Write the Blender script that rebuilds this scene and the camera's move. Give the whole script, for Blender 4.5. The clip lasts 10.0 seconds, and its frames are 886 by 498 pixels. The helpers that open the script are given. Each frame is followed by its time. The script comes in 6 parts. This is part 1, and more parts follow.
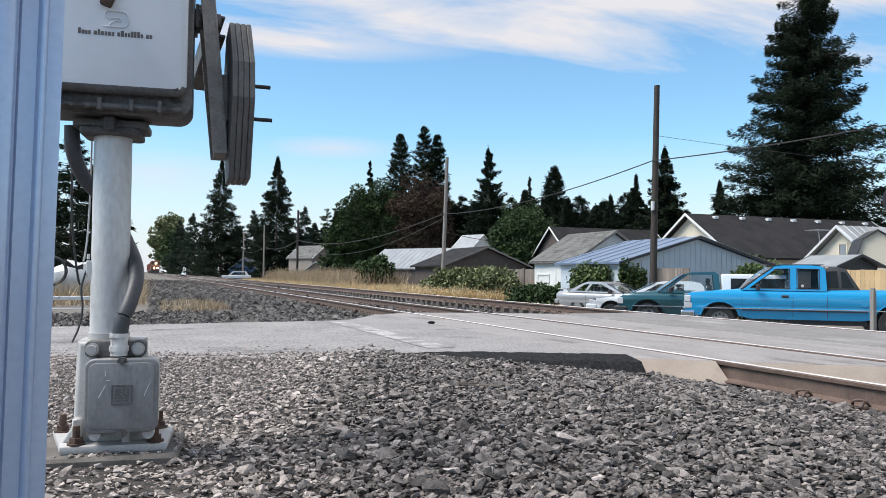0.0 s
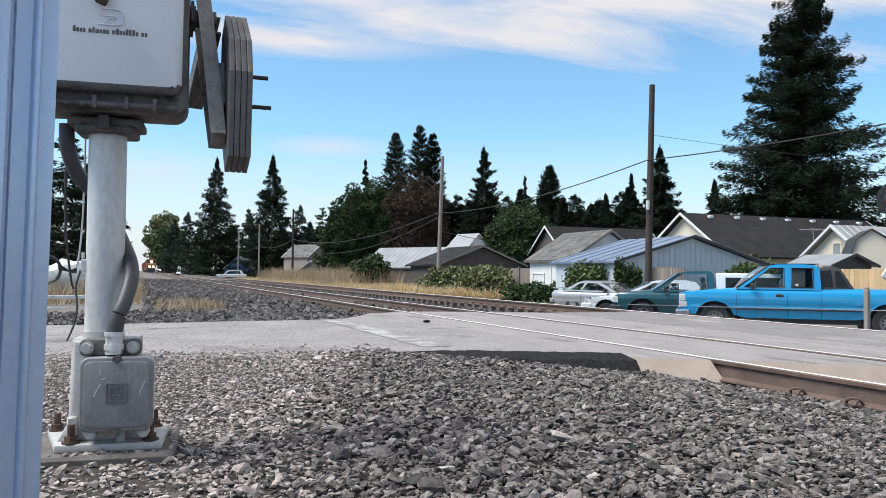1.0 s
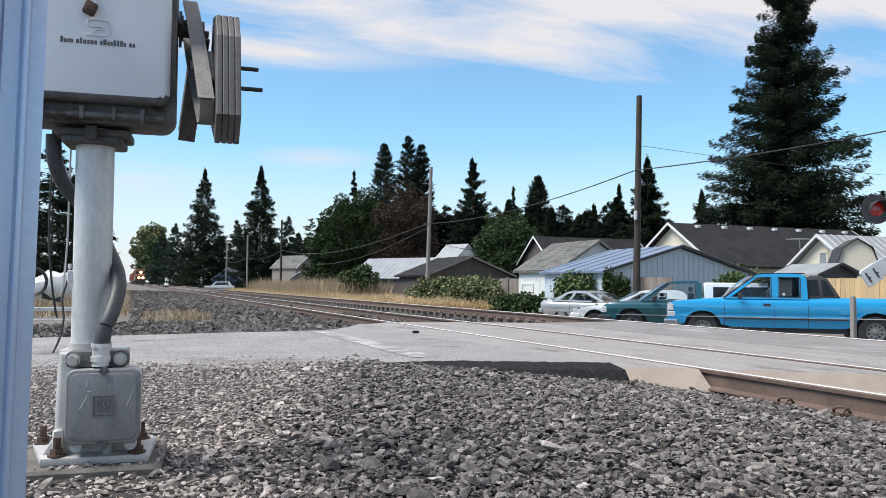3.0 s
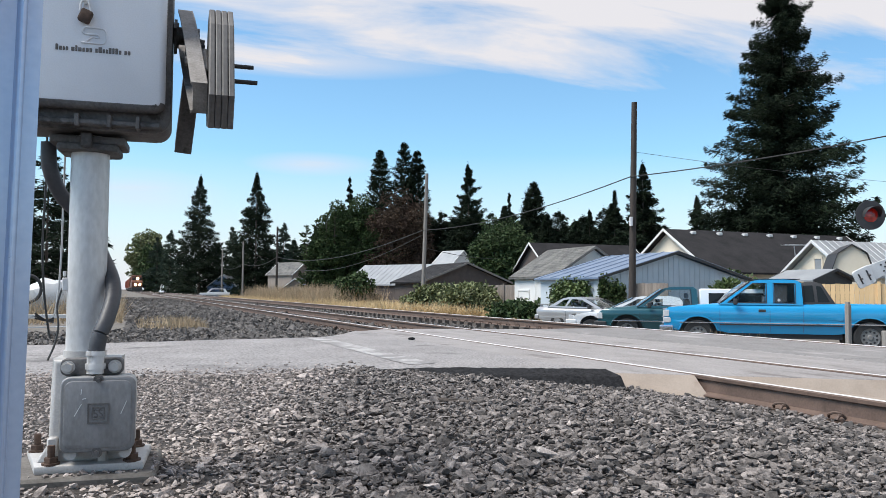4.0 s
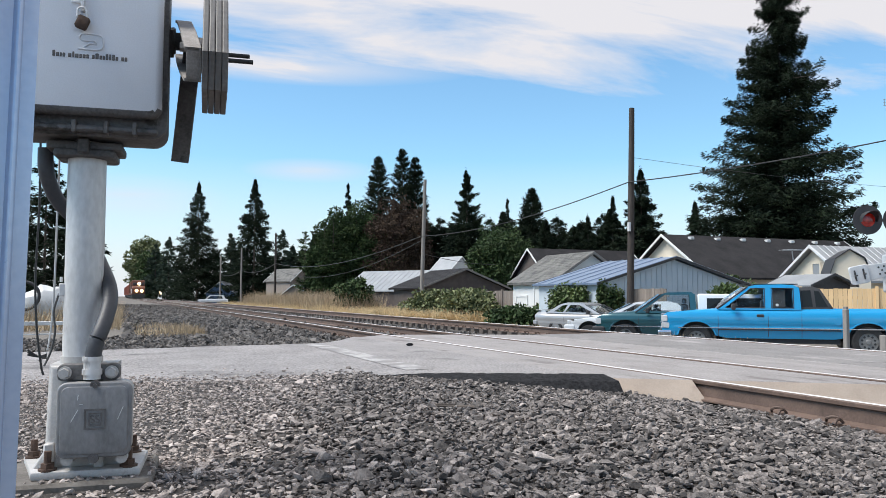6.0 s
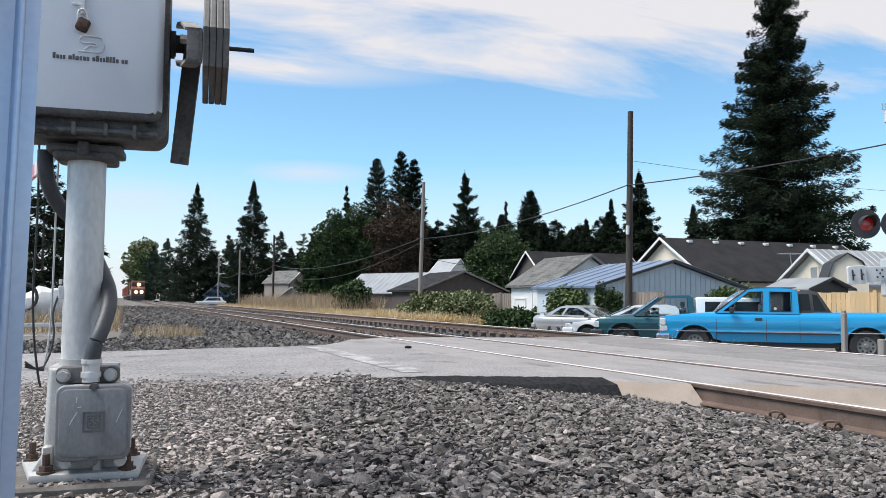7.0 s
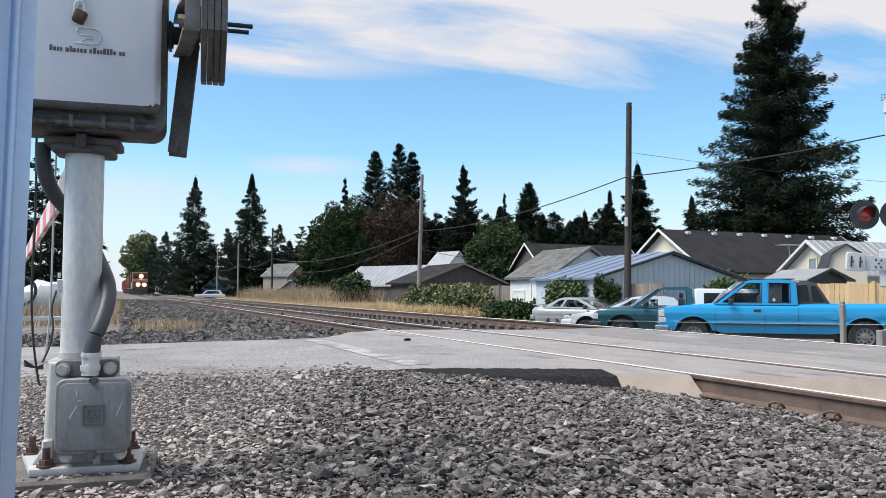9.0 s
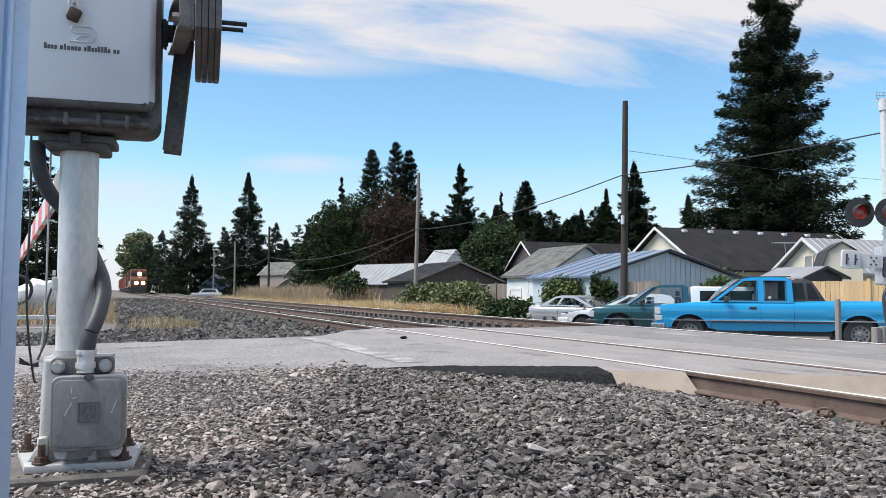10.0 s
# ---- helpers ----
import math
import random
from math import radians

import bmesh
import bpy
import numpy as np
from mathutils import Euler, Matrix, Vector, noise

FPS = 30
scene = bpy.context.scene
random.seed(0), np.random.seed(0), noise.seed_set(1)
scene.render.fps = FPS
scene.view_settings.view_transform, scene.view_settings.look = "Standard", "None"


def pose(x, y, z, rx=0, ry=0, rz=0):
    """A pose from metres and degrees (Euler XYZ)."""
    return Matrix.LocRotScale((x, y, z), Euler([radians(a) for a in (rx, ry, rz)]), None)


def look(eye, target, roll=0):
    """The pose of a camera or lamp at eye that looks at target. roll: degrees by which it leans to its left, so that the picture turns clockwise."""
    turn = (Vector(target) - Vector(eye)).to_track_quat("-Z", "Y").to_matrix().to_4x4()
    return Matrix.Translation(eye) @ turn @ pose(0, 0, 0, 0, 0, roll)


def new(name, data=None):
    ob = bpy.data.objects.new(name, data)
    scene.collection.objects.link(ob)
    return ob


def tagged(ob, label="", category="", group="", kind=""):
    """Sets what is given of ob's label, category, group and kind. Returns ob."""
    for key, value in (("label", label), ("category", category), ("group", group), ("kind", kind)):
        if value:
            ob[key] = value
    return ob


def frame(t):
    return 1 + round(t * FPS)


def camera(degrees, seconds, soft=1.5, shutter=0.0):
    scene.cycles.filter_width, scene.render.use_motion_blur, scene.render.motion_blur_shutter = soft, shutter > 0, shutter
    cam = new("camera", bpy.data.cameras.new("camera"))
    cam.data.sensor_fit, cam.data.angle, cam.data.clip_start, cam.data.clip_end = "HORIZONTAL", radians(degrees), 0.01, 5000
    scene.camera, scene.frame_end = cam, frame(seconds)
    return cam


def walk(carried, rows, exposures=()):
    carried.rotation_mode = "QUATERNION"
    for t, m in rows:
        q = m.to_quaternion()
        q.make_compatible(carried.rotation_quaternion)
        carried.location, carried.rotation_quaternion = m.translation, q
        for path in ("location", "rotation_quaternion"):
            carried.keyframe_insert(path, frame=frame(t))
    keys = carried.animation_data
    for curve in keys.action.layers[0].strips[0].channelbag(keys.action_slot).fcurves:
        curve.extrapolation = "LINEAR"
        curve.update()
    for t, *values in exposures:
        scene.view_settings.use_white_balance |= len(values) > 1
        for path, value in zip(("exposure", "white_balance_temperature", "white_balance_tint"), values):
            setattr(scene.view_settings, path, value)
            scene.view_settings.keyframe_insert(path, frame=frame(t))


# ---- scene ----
from mathutils import Quaternion

CAM_ROWS = [  # seconds, x, y, z, azimuth to the right of +y, pitch, roll
    (0, -0.003, 0.021, 0.710, 20.997, 1.824, 0.542),
    (0.5, -0.002, 0.026, 0.709, 21.035, 1.756, 0.556),
    (1, -0.004, 0.019, 0.708, 21.332, 1.758, 0.565),
    (1.5, -0.003, 0.021, 0.707, 21.577, 1.953, 0.559),
    (2, -0.005, 0.020, 0.708, 21.790, 2.132, 0.517),
    (2.5, -0.005, 0.020, 0.706, 21.953, 2.331, 0.424),
    (4, -0.004, 0.011, 0.707, 22.431, 3.000, 0.259),
    (4.5, -0.001, 0.014, 0.705, 22.471, 3.288, 0.132),
    (5, -0.002, 0.008, 0.704, 22.464, 3.378, 0.014),
    (5.5, 0.003, 0.001, 0.700, 22.480, 3.374, 0.019),
    (7, -0.004, 0.005, 0.706, 22.662, 3.613, 0.277),
    (7.5, -0.004, 0.003, 0.706, 22.656, 3.417, 0.190),
    (8, -0.000, 0.012, 0.703, 22.639, 3.190, 0.082),
    (8.5, 0.000, 0.004, 0.706, 22.641, 3.061, 0.089),
    (9, -0.005, 0.015, 0.705, 22.762, 3.065, 0.077),
    (9.5, -0.002, 0.012, 0.704, 22.872, 3.004, 0.060),
    (10, -0.000, -0.000, 0.700, 22.991, 2.944, 0.000),
]


def cam_pose(x, y, z, az, pitch, roll):
    return pose(x, y, z, 0, 0, -az) @ pose(0, 0, 0, 90 + pitch) @ pose(0, 0, 0, 0, 0, roll)


cam = camera(58.494, 10.0, soft=0.8)
walk(cam, [(r[0], cam_pose(*r[1:])) for r in CAM_ROWS], exposures=[(0, 0.47), (10, 0.47)])

# ---- world, sun ----
world = bpy.data.worlds.new("sky")
scene.world = world
world.use_nodes = True
SUN_AZ, SUN_EL = -82.0, 56.0  # azimuth to the right of +y, height


def build_world():
    nt = world.node_tree
    nt.nodes.clear()
    nd = nt.nodes.new
    out, bg = nd("ShaderNodeOutputWorld"), nd("ShaderNodeBackground")
    sky = nd("ShaderNodeTexSky")
    sky.sky_type, sky.sun_disc = "NISHITA", False
    sky.sun_elevation, sky.sun_rotation = radians(SUN_EL), radians(SUN_AZ)
    sky.air_density, sky.dust_density, sky.ozone_density = 1.0, 0.6, 2.0
    tc, sep = nd("ShaderNodeTexCoord"), nd("ShaderNodeSeparateXYZ")
    nt.links.new(tc.outputs["Generated"], sep.inputs[0])
    # cloud sheet: project the direction on a plane overhead
    add = nd("ShaderNodeMath")
    add.operation, add.inputs[1].default_value = "ADD", 0.10
    nt.links.new(sep.outputs["Z"], add.inputs[0])
    dx, dy = nd("ShaderNodeMath"), nd("ShaderNodeMath")
    for d, k in ((dx, "X"), (dy, "Y")):
        d.operation = "DIVIDE"
        nt.links.new(sep.outputs[k], d.inputs[0])
        nt.links.new(add.outputs[0], d.inputs[1])
    com = nd("ShaderNodeCombineXYZ")
    nt.links.new(dx.outputs[0], com.inputs["X"])
    nt.links.new(dy.outputs[0], com.inputs["Y"])
    rot = nd("ShaderNodeMapping")
    rot.inputs["Location"].default_value = CLOUD_SHIFT
    rot.inputs["Rotation"].default_value = (0, 0, radians(18))
    rot.inputs["Scale"].default_value = (0.62, 1.75, 1)
    nt.links.new(com.outputs[0], rot.inputs["Vector"])
    noi = nd("ShaderNodeTexNoise")
    noi.inputs["Scale"].default_value, noi.inputs["Detail"].default_value = 1.15, 9
    noi.inputs["Roughness"].default_value, noi.inputs["Distortion"].default_value = 0.58, 0.35
    nt.links.new(rot.outputs[0], noi.inputs["Vector"])
    ramp = nd("ShaderNodeValToRGB")
    ramp.color_ramp.elements[0].position, ramp.color_ramp.elements[1].position = 0.50, 0.68
    hi = nd("ShaderNodeMath")  # more cloud higher up
    hi.operation, hi.inputs[1].default_value = "MULTIPLY_ADD", 3.3
    cap = nd("ShaderNodeMath")
    cap.operation, cap.inputs[1].default_value = "MINIMUM", 0.32
    nt.links.new(sep.outputs["Z"], cap.inputs[0])
    off = nd("ShaderNodeMath")
    off.operation, off.inputs[1].default_value = "ADD", -0.865
    nt.links.new(noi.outputs["Fac"], off.inputs[0])
    east = nd("ShaderNodeMath")  # and more of it to the east
    east.operation, east.inputs[1].default_value, east.inputs[2].default_value = "MULTIPLY_ADD", 0.24, -0.10
    nt.links.new(sep.outputs["X"], east.inputs[0])
    both = nd("ShaderNodeMath")
    both.operation = "ADD"
    nt.links.new(east.outputs[0], both.inputs[0])
    nt.links.new(off.outputs[0], both.inputs[1])
    nt.links.new(cap.outputs[0], hi.inputs[0])
    nt.links.new(both.outputs[0], hi.inputs[2])
    nt.links.new(hi.outputs[0], ramp.inputs[0])
    fade = nd("ShaderNodeMapRange")
    fade.inputs["From Min"].default_value, fade.inputs["From Max"].default_value = 0.02, 0.14
    nt.links.new(sep.outputs["Z"], fade.inputs["Value"])
    cl = nd("ShaderNodeMath")
    cl.operation = "MULTIPLY"
    nt.links.new(ramp.outputs["Color"], cl.inputs[0])
    nt.links.new(fade.outputs[0], cl.inputs[1])
    total = cl.outputs[0]
    for px, pz, wx, wz, top in ((0.222, 0.156, 0.085, 0.016, 1.2), (0.205, 0.276, 0.20, 0.020, 1.5), (0.02, 0.115, 0.11, 0.030, 0.8)):  # long thin clouds in the north
        puff = nd("ShaderNodeMapping")
        puff.vector_type = "TEXTURE"
        puff.inputs["Location"].default_value = (px, 0, pz)
        puff.inputs["Scale"].default_value = (wx, 1000, wz)
        nt.links.new(tc.outputs["Generated"], puff.inputs["Vector"])
        far = nd("ShaderNodeVectorMath")
        far.operation = "LENGTH"
        nt.links.new(puff.outputs[0], far.inputs[0])
        body = nd("ShaderNodeMapRange")
        body.inputs["From Min"].default_value, body.inputs["From Max"].default_value = 0.1, 1.0
        body.inputs["To Min"].default_value, body.inputs["To Max"].default_value = top, 0.0
        nt.links.new(far.outputs["Value"], body.inputs["Value"])
        wisp = nd("ShaderNodeMath")
        wisp.operation = "MULTIPLY"
        nt.links.new(body.outputs[0], wisp.inputs[0])
        nt.links.new(noi.outputs["Fac"], wisp.inputs[1])
        every = nd("ShaderNodeMath")
        every.operation, every.use_clamp = "ADD", True
        nt.links.new(total, every.inputs[0])
        nt.links.new(wisp.outputs[0], every.inputs[1])
        total = every.outputs[0]
    hz = nd("ShaderNodeMapRange")  # pale haze low over the horizon
    hz.inputs["From Min"].default_value, hz.inputs["From Max"].default_value = 0.0, 0.17
    hz.inputs["To Min"].default_value, hz.inputs["To Max"].default_value = 0.90, 0.0
    nt.links.new(sep.outputs["Z"], hz.inputs["Value"])
    mixh, mixc = nd("ShaderNodeMixRGB"), nd("ShaderNodeMixRGB")
    mixh.inputs["Color2"].default_value = (6.1, 6.1, 6.7, 1)
    mixc.inputs["Color2"].default_value = (5.85, 5.78, 6.05, 1)
    nt.links.new(hz.outputs[0], mixh.inputs["Fac"])
    tint = nd("ShaderNodeMixRGB")  # the clear blue of this air
    tint.blend_type = "MULTIPLY"
    tint.inputs["Fac"].default_value, tint.inputs["Color2"].default_value = 1.0, (1.04, 1.36, 1.42, 1)
    nt.links.new(sky.outputs[0], tint.inputs["Color1"])
    nt.links.new(tint.outputs[0], mixh.inputs["Color1"])
    nt.links.new(total, mixc.inputs["Fac"])
    nt.links.new(mixh.outputs[0], mixc.inputs["Color1"])
    nt.links.new(mixc.outputs[0], bg.inputs["Color"])
    bg.inputs["Strength"].default_value = 0.101
    nt.links.new(bg.outputs[0], out.inputs["Surface"])


CLOUD_SHIFT = (0.55, 0.15, 0.0)
build_world()
sun = new("sun", bpy.data.lights.new("sun", "SUN"))
sun.data.energy, sun.data.angle, sun.data.color = 4.2, radians(34), (1.0, 0.95, 0.88)
a, e = radians(SUN_AZ), radians(SUN_EL)
sun.matrix_world = look((math.sin(a) * math.cos(e) * 50, math.cos(a) * math.cos(e) * 50, math.sin(e) * 50), (0, 0, 0))


# ---- materials ----
def mat(name, c1, c2=None, rough=0.7, metal=0.0, scale=8.0, detail=6, bump=0.0, fine=80.0, spots=None, spot_scale=3.0, spot_at=0.6, emit=0.0,
        vary=0.0, island=0.0, stretch=(1, 1, 1), spec=0.5, coat=0.0, grain=0.4):
    """A surface with two scales of noise between c1 and c2, optional stains (spots), relief, and a change of tone per object or island."""
    m = bpy.data.materials.new(name)
    m.use_nodes = True
    nt = m.node_tree
    b = nt.nodes["Principled BSDF"]
    nd = nt.nodes.new
    c2 = c2 or tuple(c * 0.75 for c in c1)
    tc, mp = nd("ShaderNodeTexCoord"), nd("ShaderNodeMapping")
    mp.inputs["Scale"].default_value = stretch
    nt.links.new(tc.outputs["Object"], mp.inputs["Vector"])
    n1, n2 = nd("ShaderNodeTexNoise"), nd("ShaderNodeTexNoise")
    n1.inputs["Scale"].default_value, n1.inputs["Detail"].default_value = scale, detail
    n2.inputs["Scale"].default_value, n2.inputs["Detail"].default_value = fine, 3
    for n in (n1, n2):
        nt.links.new(mp.outputs[0], n.inputs["Vector"])
    av = nd("ShaderNodeMath")
    av.operation = "MULTIPLY_ADD"
    av.inputs[1].default_value = grain
    half = nd("ShaderNodeMath")
    half.operation, half.inputs[1].default_value = "MULTIPLY", 1 - grain
    nt.links.new(n1.outputs["Fac"], half.inputs[0])
    nt.links.new(n2.outputs["Fac"], av.inputs[0])
    nt.links.new(half.outputs[0], av.inputs[2])
    rp = nd("ShaderNodeValToRGB")
    rp.color_ramp.elements[0].position, rp.color_ramp.elements[1].position = 0.36, 0.64
    rp.color_ramp.elements[0].color, rp.color_ramp.elements[1].color = (*c1, 1), (*c2, 1)
    nt.links.new(av.outputs[0], rp.inputs[0])
    col = rp.outputs["Color"]
    if spots:
        n3 = nd("ShaderNodeTexNoise")
        n3.inputs["Scale"].default_value, n3.inputs["Detail"].default_value, n3.inputs["Roughness"].default_value = spot_scale, 7, 0.65
        nt.links.new(mp.outputs[0], n3.inputs["Vector"])
        r3 = nd("ShaderNodeValToRGB")
        r3.color_ramp.elements[0].position, r3.color_ramp.elements[1].position = spot_at, min(1, spot_at + 0.10)
        nt.links.new(n3.outputs["Fac"], r3.inputs[0])
        mx = nd("ShaderNodeMixRGB")
        mx.inputs["Color2"].default_value = (*spots, 1)
        nt.links.new(r3.outputs["Color"], mx.inputs["Fac"])
        nt.links.new(col, mx.inputs["Color1"])
        col = mx.outputs[0]
    for amount, node, sock in ((vary, "ShaderNodeObjectInfo", "Random"), (island, "ShaderNodeNewGeometry", "Random Per Island")):
        if amount:
            src, mr, mul = nd(node), nd("ShaderNodeMapRange"), nd("ShaderNodeVectorMath")
            mr.inputs["To Min"].default_value, mr.inputs["To Max"].default_value = 1 - amount, 1 + amount
            nt.links.new(src.outputs[sock], mr.inputs["Value"])
            mul.operation = "SCALE"
            nt.links.new(col, mul.inputs[0])
            nt.links.new(mr.outputs[0], mul.inputs["Scale"])
            col = mul.outputs[0]
    nt.links.new(col, b.inputs["Base Color"])
    b.inputs["Roughness"].default_value, b.inputs["Metallic"].default_value = rough, metal
    b.inputs["Specular IOR Level"].default_value = spec
    b.inputs["Coat Weight"].default_value = coat
    b.inputs["Coat Roughness"].default_value = 0.08
    if bump:
        bp = nd("ShaderNodeBump")
        bp.inputs["Strength"].default_value, bp.inputs["Distance"].default_value = min(1, bump), 0.01
        nt.links.new(av.outputs[0], bp.inputs["Height"])
        nt.links.new(bp.outputs[0], b.inputs["Normal"])
    if emit:
        nt.links.new(col, b.inputs["Emission Color"])
        b.inputs["Emission Strength"].default_value = emit
    return m


def glass_mat(name, tint=(0.9, 0.95, 0.95), dark=0.0):
    m = bpy.data.materials.new(name)
    m.use_nodes = True
    b = m.node_tree.nodes["Principled BSDF"]
    b.inputs["Base Color"].default_value = (*tint, 1)
    b.inputs["Roughness"].default_value = 0.03
    b.inputs["Transmission Weight"].default_value = 1.0 - dark
    b.inputs["IOR"].default_value = 1.15
    return m


M_CAST = mat("galvanised_paint", (0.35, 0.337, 0.325), (0.48, 0.463, 0.447), 0.55, 0.1, 6, bump=0.12, fine=140, spots=(0.26, 0.242, 0.23), spot_scale=7, spot_at=0.62)
# darker than M_CAST: the front's shade is in the colour, with pale scuffs
M_COVER_SHADE = mat("scuffed_shaded_cover_paint", (0.15, 0.15, 0.152), (0.235, 0.232, 0.236), 0.5, 0.15, 9, bump=0.2, fine=90, spots=(0.40, 0.395, 0.39), spot_scale=8, spot_at=0.66, stretch=(1, 1, 0.5))
M_BOXPAINT = mat("aluminium_paint", (0.54, 0.55, 0.58), (0.62, 0.63, 0.66), 0.42, 0.1, 3, bump=0.08, fine=200, spots=(0.36, 0.35, 0.35), spot_scale=11, spot_at=0.70)
# grimy castings; also carries the shade painted on the gate door's rim
M_GRIME_SHADE = mat("grimy_shaded_metal", (0.07, 0.066, 0.066), (0.15, 0.143, 0.14), 0.65, 0.25, 9, bump=0.3, fine=90, spots=(0.04, 0.037, 0.034), spot_scale=12, spot_at=0.55)
M_ARMSTEEL = mat("weathered_steel", (0.19, 0.172, 0.158), (0.33, 0.305, 0.285), 0.65, 0.2, 14, bump=0.3, fine=120, spots=(0.10, 0.08, 0.066), spot_scale=10, spot_at=0.58)
M_PIPE = mat("aluminium_pipe", (0.47, 0.46, 0.455), (0.66, 0.65, 0.645), 0.40, 0.15, 5, bump=0.15, fine=60, spots=(0.22, 0.20, 0.185), spot_scale=9, spot_at=0.595, stretch=(1, 1, 0.4))
M_PLATE = mat("weight_plates", (0.085, 0.080, 0.077), (0.15, 0.142, 0.137), 0.6, 0.2, 7, bump=0.2, fine=70, spots=(0.27, 0.255, 0.24), spot_scale=7, spot_at=0.63, stretch=(1, 1, 0.4))
M_CONDUIT = mat("grey_conduit", (0.040, 0.040, 0.045), (0.06, 0.06, 0.066), 0.5, 0, 10, bump=0.1)
M_RUST = mat("rusty_bolt", (0.06, 0.038, 0.028), (0.12, 0.075, 0.055), 0.8, 0.3, 30, bump=0.4)
M_RAIL = mat("rail_side_rust", (0.085, 0.056, 0.044), (0.145, 0.097, 0.076), 0.7, 0.15, 6, bump=0.3, fine=60, spots=(0.07, 0.046, 0.037), spot_scale=4)
M_RAILTOP = mat("worn_rail_top", (0.74, 0.71, 0.69), (0.84, 0.81, 0.79), 0.38, 0.3, 5, stretch=(4, 0.3, 1))
M_TIE = mat("timber_tie", (0.060, 0.048, 0.041), (0.105, 0.085, 0.072), 0.9, 0, 9, bump=0.5, stretch=(1, 6, 6))
M_BLUEPOST = mat("pale_blue_steel", (0.36, 0.45, 0.62), (0.43, 0.52, 0.69), 0.26, 0.3, 2, bump=0.05, fine=50, spots=(0.08, 0.09, 0.12), spot_scale=24, spot_at=0.69, coat=0.5)
M_CONCRETE = mat("old_concrete", (0.085, 0.075, 0.066), (0.16, 0.145, 0.13), 0.9, 0, 7, bump=0.4, spots=(0.08, 0.073, 0.066), spot_scale=6)
M_PANEL = mat("crossing_panel", (0.18, 0.165, 0.159), (0.29, 0.270, 0.262), 0.8, 0, 2.5, bump=0.4, fine=45, grain=0.6, spots=(0.14, 0.124, 0.119), spot_scale=1.6, spot_at=0.57, stretch=(1.6, 0.5, 1))
M_DARKPANEL = mat("dark_infill", (0.13, 0.122, 0.119), (0.22, 0.208, 0.203), 0.85, 0, 2.5, bump=0.5, fine=45, grain=0.6, spots=(0.28, 0.262, 0.255), spot_scale=1.2, spot_at=0.58, stretch=(1.6, 0.5, 1))
M_ASPHALT = mat("worn_asphalt", (0.120, 0.112, 0.111), (0.33, 0.312, 0.307), 0.92, 0, 1.2, bump=1.0, fine=38, grain=0.75, spots=(0.10, 0.094, 0.093), spot_scale=0.7, spot_at=0.58)
M_NEWASPHALT = mat("black_asphalt", (0.008, 0.008, 0.009), (0.028, 0.028, 0.030), 0.95, 0, 30, bump=1.0, fine=70, spec=0.15)
M_STEELPLATE = mat("tan_steel_plate", (0.26, 0.21, 0.17), (0.34, 0.28, 0.23), 0.6, 0.2, 4, bump=0.15, spots=(0.26, 0.20, 0.16), spot_scale=5)
M_GROUND = mat("gravel_dirt", (0.085, 0.076, 0.065), (0.17, 0.15, 0.13), 0.95, 0, 3.0, bump=0.8, fine=45, spots=(0.04, 0.036, 0.032), spot_scale=1.5)
# shade between the stones, put into a near-black colour
M_GAP_SHADE = mat("stone_gap_shade", (0.016, 0.013, 0.012), (0.055, 0.047, 0.042), 0.95, 0, 40, bump=1.0, fine=130)
M_STONE = mat("ballast_stone", (0.042, 0.036, 0.034), (0.215, 0.189, 0.175), 0.9, 0, 30, bump=0.8, fine=140, island=0.72)
M_STONE_FINE = mat("dusty_gravel", (0.145, 0.123, 0.113), (0.385, 0.336, 0.308), 0.95, 0, 25, bump=0.5, fine=120, island=0.55)
M_STONE_FAR = mat("ballast_stone_far", (0.065, 0.06, 0.058), (0.13, 0.118, 0.11), 0.9, 0, 4, bump=0.4, fine=30, island=0.5)
M_WOOD = mat("weathered_pole", (0.020, 0.016, 0.014), (0.055, 0.043, 0.036), 0.85, 0, 5, bump=0.4, stretch=(6, 6, 0.5))
M_WOOD_PALE = mat("grey_pole", (0.16, 0.147, 0.135), (0.24, 0.22, 0.20), 0.85, 0, 5, bump=0.4, stretch=(6, 6, 0.5))
M_FENCE = mat("new_cedar_board", (0.60, 0.40, 0.20), (0.70, 0.49, 0.27), 0.8, 0, 3, bump=0.2, stretch=(8, 8, 0.6), vary=0.12)
M_FENCE_OLD = mat("grey_board", (0.19, 0.16, 0.135), (0.27, 0.23, 0.20), 0.9, 0, 3, bump=0.3, stretch=(8, 8, 0.6), vary=0.2)
M_NEEDLE = mat("fir_needles", (0.006, 0.012, 0.007), (0.016, 0.026, 0.012), 0.8, 0, 0.8, fine=6, island=0.5, spec=0.15)
# paler and bluer than M_NEEDLE: distance haze put into the colour
M_NEEDLE_HAZE = mat("hazed_needles", (0.022, 0.037, 0.028), (0.042, 0.062, 0.042), 0.8, 0, 0.4, fine=4, island=0.35, spec=0.2)
M_LEAF = mat("green_leaves", (0.020, 0.040, 0.014), (0.050, 0.078, 0.026), 0.75, 0, 0.7, fine=6, island=0.5, spec=0.25)
M_LEAF_RED = mat("bronze_leaves", (0.040, 0.025, 0.020), (0.062, 0.044, 0.028), 0.8, 0, 0.7, fine=6, island=0.5, spec=0.2)
M_IVY = mat("ivy_leaves", (0.035, 0.062, 0.015), (0.08, 0.115, 0.032), 0.6, 0, 1.0, fine=9, island=0.45)
M_BRAMBLE = mat("bramble_leaves", (0.085, 0.105, 0.04), (0.15, 0.165, 0.07), 0.7, 0, 1.0, fine=9, island=0.4)
